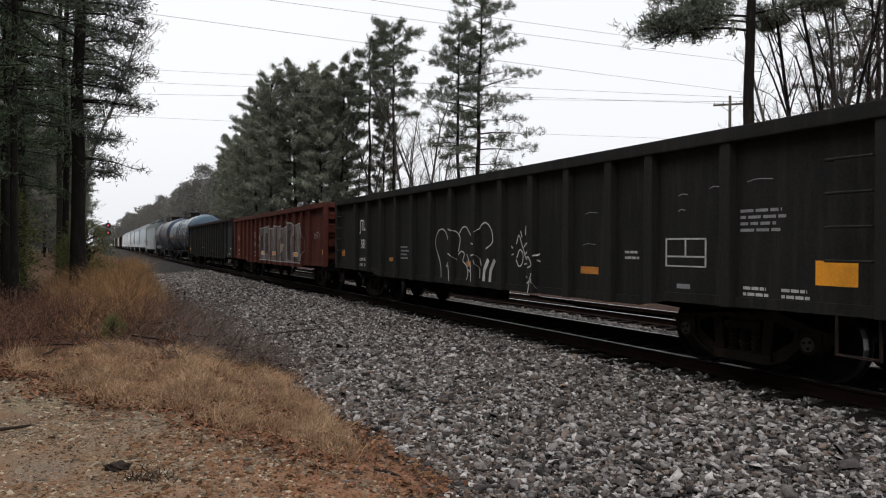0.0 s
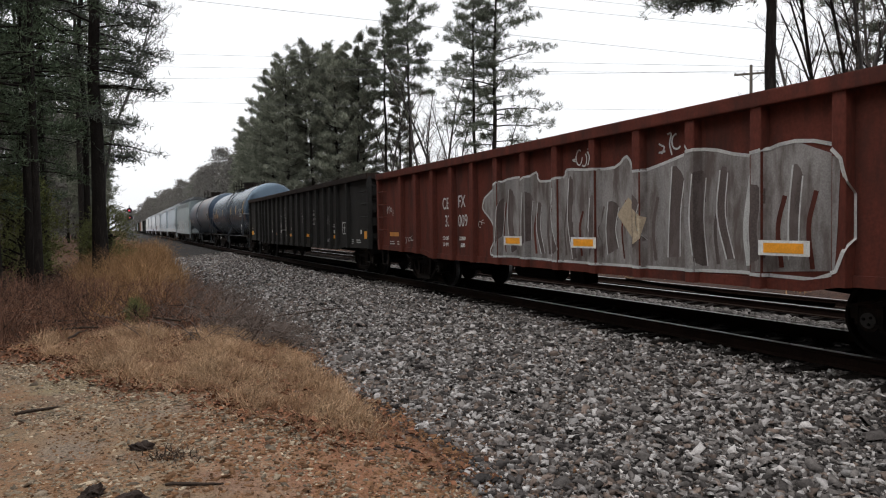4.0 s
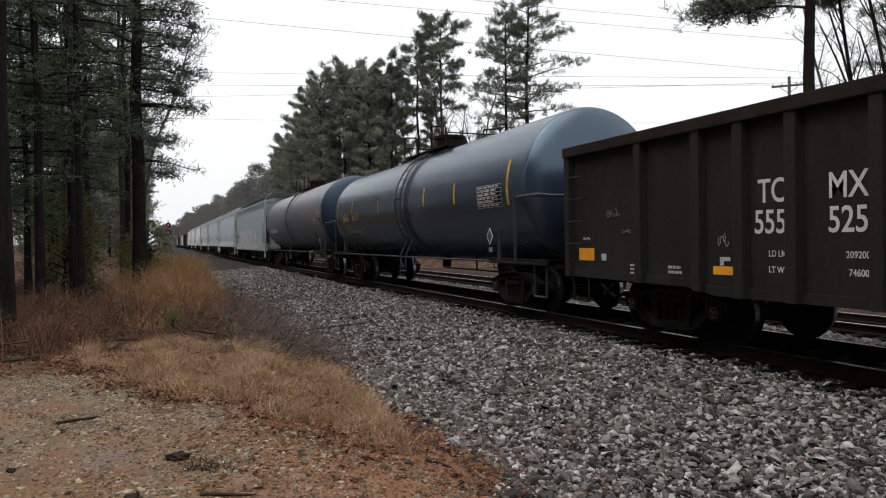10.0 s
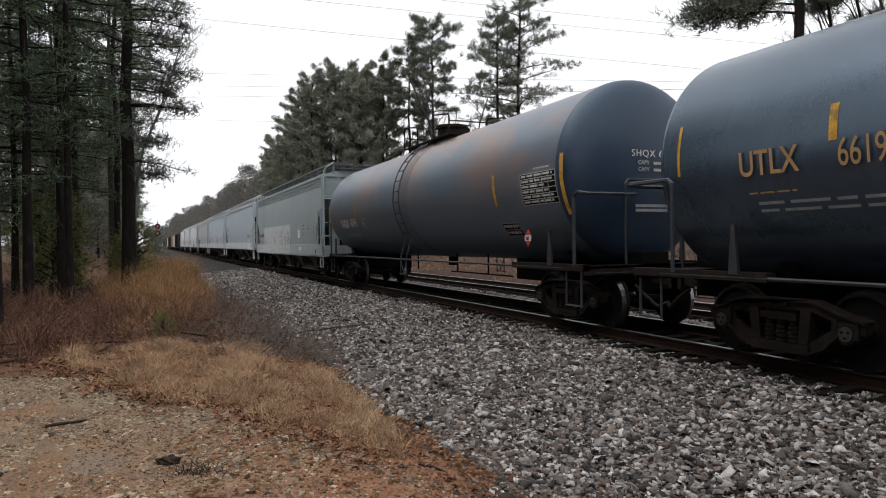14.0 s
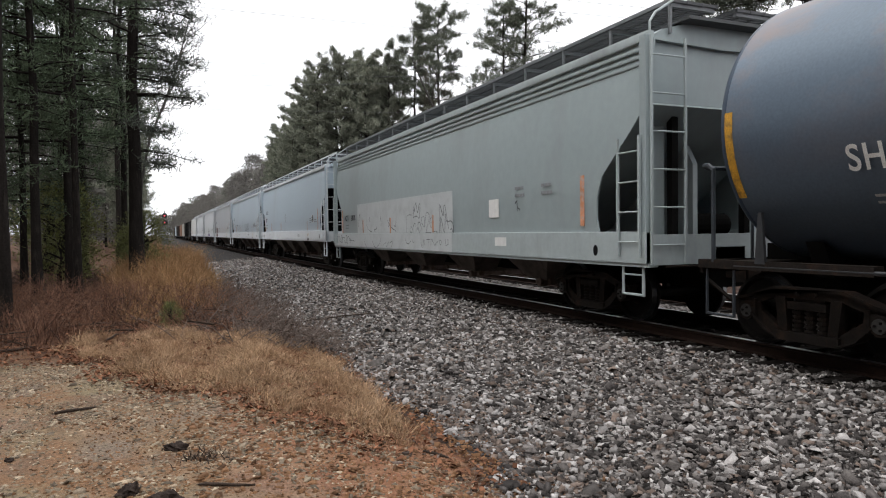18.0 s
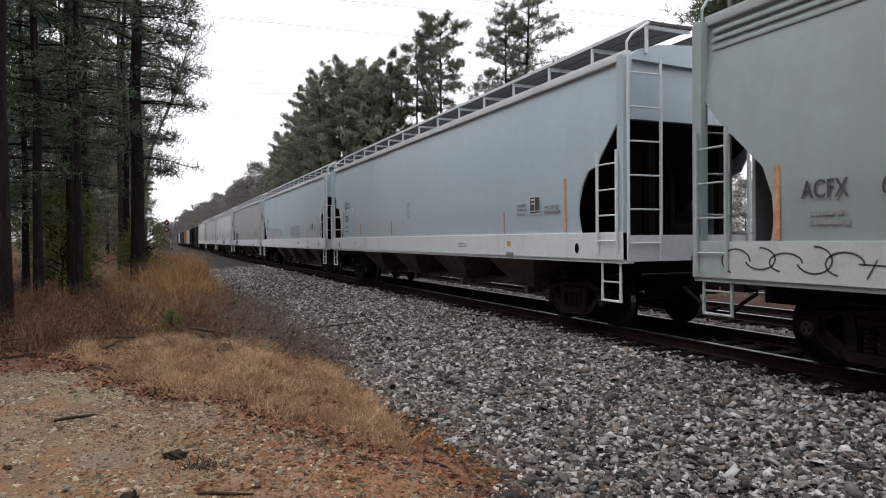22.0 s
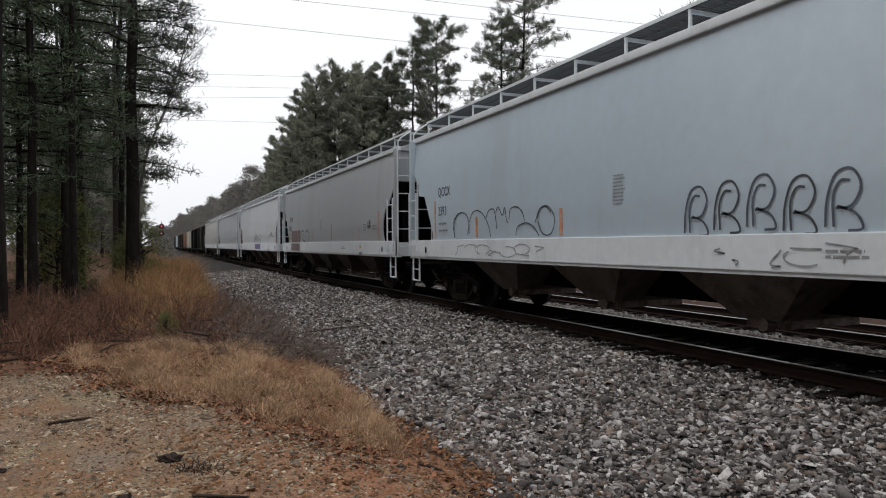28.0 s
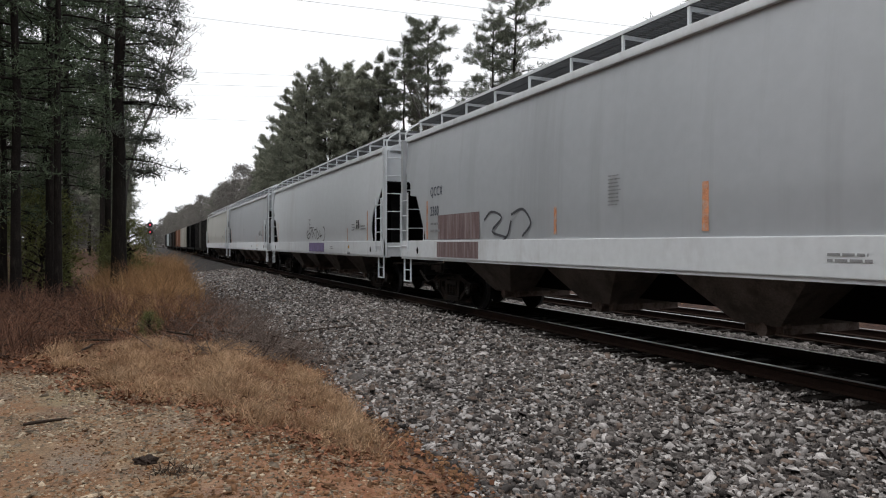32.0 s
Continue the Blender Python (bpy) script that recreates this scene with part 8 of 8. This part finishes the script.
def stick(name, label, a, b, r, seed, category="stick"):
    rng = np.random.default_rng(seed)
    a, b = np.array([*a, float(ground_z(*a)) + r * 0.8]), np.array([*b, float(ground_z(*b)) + r * 0.9])
    s = np.linspace(0, 1, 7)[:, None]
    pts = a + (b - a) * s + rng.normal(0, 0.02, (7, 3)) * [1, 1, 0.3] * np.linalg.norm(b - a)
    v, f = tubes([(pts, 0.72 * r * np.array([0.6, 1, 1.05, 0.95, 0.9, 0.8, 0.4]))], 7)
    return tagged(mesh_part(name, fast_mesh(name, v, f), "stick", smooth=True), label, category)


stick("stick", "short dead stick on the dirt", (-0.93, 7.27), (-0.58, 7.38), 0.022, 1)
stick("stick", "long thin dark stick on the dirt", (0.22, 4.82), (0.58, 4.72), 0.016, 2)
stick("stick", "thin dead stick beside the dirt", (-2.3, 11.6), (-1.75, 12.1), 0.03, 3)
stick("stick", "dark dead stick on the ballast", (2.72, 11.4), (2.98, 12.1), 0.022, 4)
stick("stick", "dark dead twig on the ballast", (3.30, 22.9), (3.55, 23.9), 0.03, 5)
stick("stick", "dark dead stick at the ballast foot", (3.15, 7.9), (3.42, 8.1), 0.018, 6)
stick("stick", "dead stick at the grass edge", (1.75, 6.75), (2.02, 6.5), 0.02, 7)
stick("stick", "dead stick in the clay", (2.12, 5.5), (2.28, 5.3), 0.018, 8)
sb = np.random.default_rng(88)
for k in range(22):
    x, y = (sb.uniform(-3.2, 1.4), sb.uniform(11.2, 15.5)) if k < 13 else (sb.uniform(1.3, 3.0), sb.uniform(10.8, 16.0))
    a, ln = sb.uniform(0, math.pi), sb.uniform(0.6, 1.7)
    b = stick("fallen_branch", "dead grey brown branch among the brush", (x, y), (x + ln * math.cos(a), y + ln * 0.6 * math.sin(a)), sb.uniform(0.014, 0.026), 200 + k, "branch")
    b.location.z = float(sb.uniform(0.02, 0.22))
for k, (x, y, s) in enumerate(((0.1, 5.68, 0.12), (-0.2, 4.82, 0.13), (-1.06, 5.92, 0.06), (0.0, 4.55, 0.16))):
    bm = bmesh.new()
    bmesh.ops.create_icosphere(bm, subdivisions=3, radius=s / 2)
    r2 = np.random.default_rng(k)
    f1, f2 = r2.uniform(3, 7, 3), r2.uniform(0, 6, 3)
    for v in bm.verts:
        q = np.array(v.co) / s * 2
        g = 1 + 0.28 * math.sin(f1[0] * q[0] + f2[0]) * math.cos(f1[1] * q[1] + f2[1]) + 0.16 * math.sin(2.3 * f1[2] * (q[2] + q[0]) + f2[2]) + r2.normal(0, 0.05)
        v.co = Vector((q[0] * 1.3, q[1] * 0.9, q[2] * 0.65)) * g * s / 2
    o = part("clod", bm, "clod", None)
    tagged(o, "charred dark lump of wood on the dirt", "lump")
    o.matrix_basis = pose(x, y, float(ground_z(x, y)) + s * 0.16, 0, 0, 57.0 * k)
grass_patch("grass_tuft", "small dry tuft on the clay", 12, 160, lambda r, n: r.normal(0, 0.07, (n, 2)) + [1.66, 6.06], 0.10, 0.008, "stick", 0.7)
grass_patch("grass_tuft", "scraggly twiggy tuft on the dirt", 13, 120, lambda r, n: r.normal(0, 0.08, (n, 2)) + [0.28, 5.4], 0.10, 0.008, "stick", 0.8)


# ---- signal, pole and cables ----
def signal():
    s = root("railway_signal", "two-headed red railway signal on a thin mast", "railway signal")
    s.location = (1.25, 118.0, float(ground_z(1.25, 118)))
    part("mast", tube(bmesh.new(), (0, 0, 0), (0, 0, 5.6), 0.07, n=10), "pipe_grey", s)
    for z in (4.8, 3.65):
        bm = tube(bmesh.new(), (0, -0.10, z), (0, -0.16, z), 0.43, n=24)
        box(bm, -0.2, 0.2, -0.10, 0.15, z - 0.3, z + 0.3)
        head = part("signal_head", bm, "lamp_black", s, "black round signal head")
        part("lens", tube(bmesh.new(), (0, -0.17, z), (0, -0.19, z), 0.12, n=16), "red_light", head, "glowing red lens")
        hood = bmesh.new()
        for a in range(0, 180, 20):
            p, q = [(0.24 * math.cos(radians(b)), 0.24 * math.sin(radians(b)) + z) for b in (a, a + 20)]
            hood.faces.new([hood.verts.new(c) for c in ((p[0], -0.17, p[1]), (q[0], -0.17, q[1]), (q[0], -0.45, q[1]), (p[0], -0.45, p[1]))])
        part("hood", hood, "lamp_black", head)
    ladder(s, "pipe_grey", [(-0.2, 0.25), (0.2, 0.25)], 0.2, 5.2, 14)
    part("case", soft_box(-0.5, 0.5, 0.6, 1.1, 0, 1.5, 0.02), "pipe_grey", s)


signal()


def pole(label, x, y, top, turn):
    p = root("utility_pole", label, "utility pole")
    p.matrix_basis = pose(x, y, float(ground_z(x, y)) - 0.1, 0, 0, turn)
    part("post", tube(bmesh.new(), (0, 0, 0), (0, 0, top), 0.16, 0.11, 12), "pole_wood", p)
    part("crossarm", soft_box(-1.25, 1.25, 0.10, 0.22, top - 0.75, top - 0.60, 0.01), "pole_wood", p)
    for x in (-1.15, -0.5, 0.5, 1.15):
        part("insulator", tube(bmesh.new(), (x, 0.16, top - 0.60), (x, 0.16, top - 0.45), 0.05, 0.03, 8), "pipe_grey", p)
    bm = pipe(bmesh.new(), [(-0.8, 0.12, top - 0.66), (0, 0.12, top - 1.3)], 0.02)
    pipe(bm, [(0.8, 0.12, top - 0.66), (0, 0.12, top - 1.3)], 0.02)
    part("brace", bm, "pole_wood", p)


pole("weathered wooden utility pole with a crossarm", 45.9, 38.6, 13.7, -45)


def cable(a, b, sag, r=0.012):
    s = np.linspace(0, 1, 25)[:, None]
    pts = np.array(a) + (np.array(b) - np.array(a)) * s - np.array([0, 0, sag]) * 4 * s * (1 - s)
    v, f = tubes([(pts, np.full(25, r))], 4)
    tagged(mesh_part("overhead_cable", fast_mesh("overhead_cable", v, f), "wire"), "thin grey overhead cable", "cable", "overhead cables")


def beyond(a, b, k):
    """From b through a and on by k times the way."""
    return tuple(p + (p - q) * k for p, q in zip(a, b))


for a, b in (((1.48, 44.97, 15.81), (45.85, 38.67, 14.36)), ((10.55, 43.73, 17.45), (45.56, 39.0, 16.95)), ((16.8, 41.73, 17.85), (40.53, 41.45, 18.52)), ((5.5, 69.77, 18.4), (46.2, 38.9, 13.9)), ((5.5, 69.77, 17.18), (46.8, 39.4, 13.5)), ((5.5, 69.77, 16.1), (45.2, 38.2, 13.3))):
    cable(beyond(a, b, 0.6), beyond(b, a, 0.05), 0.15)
cable((-20.0, 92.0, 16.7), (75.0, 47.0, 13.2), 0.4)

# sleepers last: the nearer ones are pieces
laid = lay_ties(TRACK_A, -2.0, 90.0, np.random.default_rng(15))
for tone, n, seed, label in (("stone", 5200, 81, "grey ballast heaped between the sleeper ends"), ("stone_dark", 4200, 82, "dark ballast heaped between the sleeper ends"), ("stone_pale", 2000, 83, "pale ballast heaped between the sleeper ends")):
    p = field(rs, n, 6.72, 7.36, 2.0, 24.0)
    gap = np.abs(p[:, 1:] - laid[None]).min(1)
    stones("ballast", label, seed, p[gap > 0.135 + 0.05 * (p[:, 0] - 6.72)], 0.046, tone, 0.5, 0.4, tilt=0.45, above=0.045)
lay_ties(TRACK_B, 2.0, 90.0, np.random.default_rng(16))


# ---- motion ----
def run(t):
    return float(np.interp(t, np.arange(len(RUN)) * 2.0, RUN))


def motions():
    for car, middle in CARS:
        walk(car, [(2.0 * k, pose(TRACK, middle - s, 0)) for k, s in enumerate(RUN)])
    times = [4 * k / FPS for k in range(240)] + [32.0]
    for w in SPINNING:
        x, y, z = w.location
        walk(w, [(t, pose(x, y, z, math.degrees(run(t) / WHEEL))) for t in times])


motions()
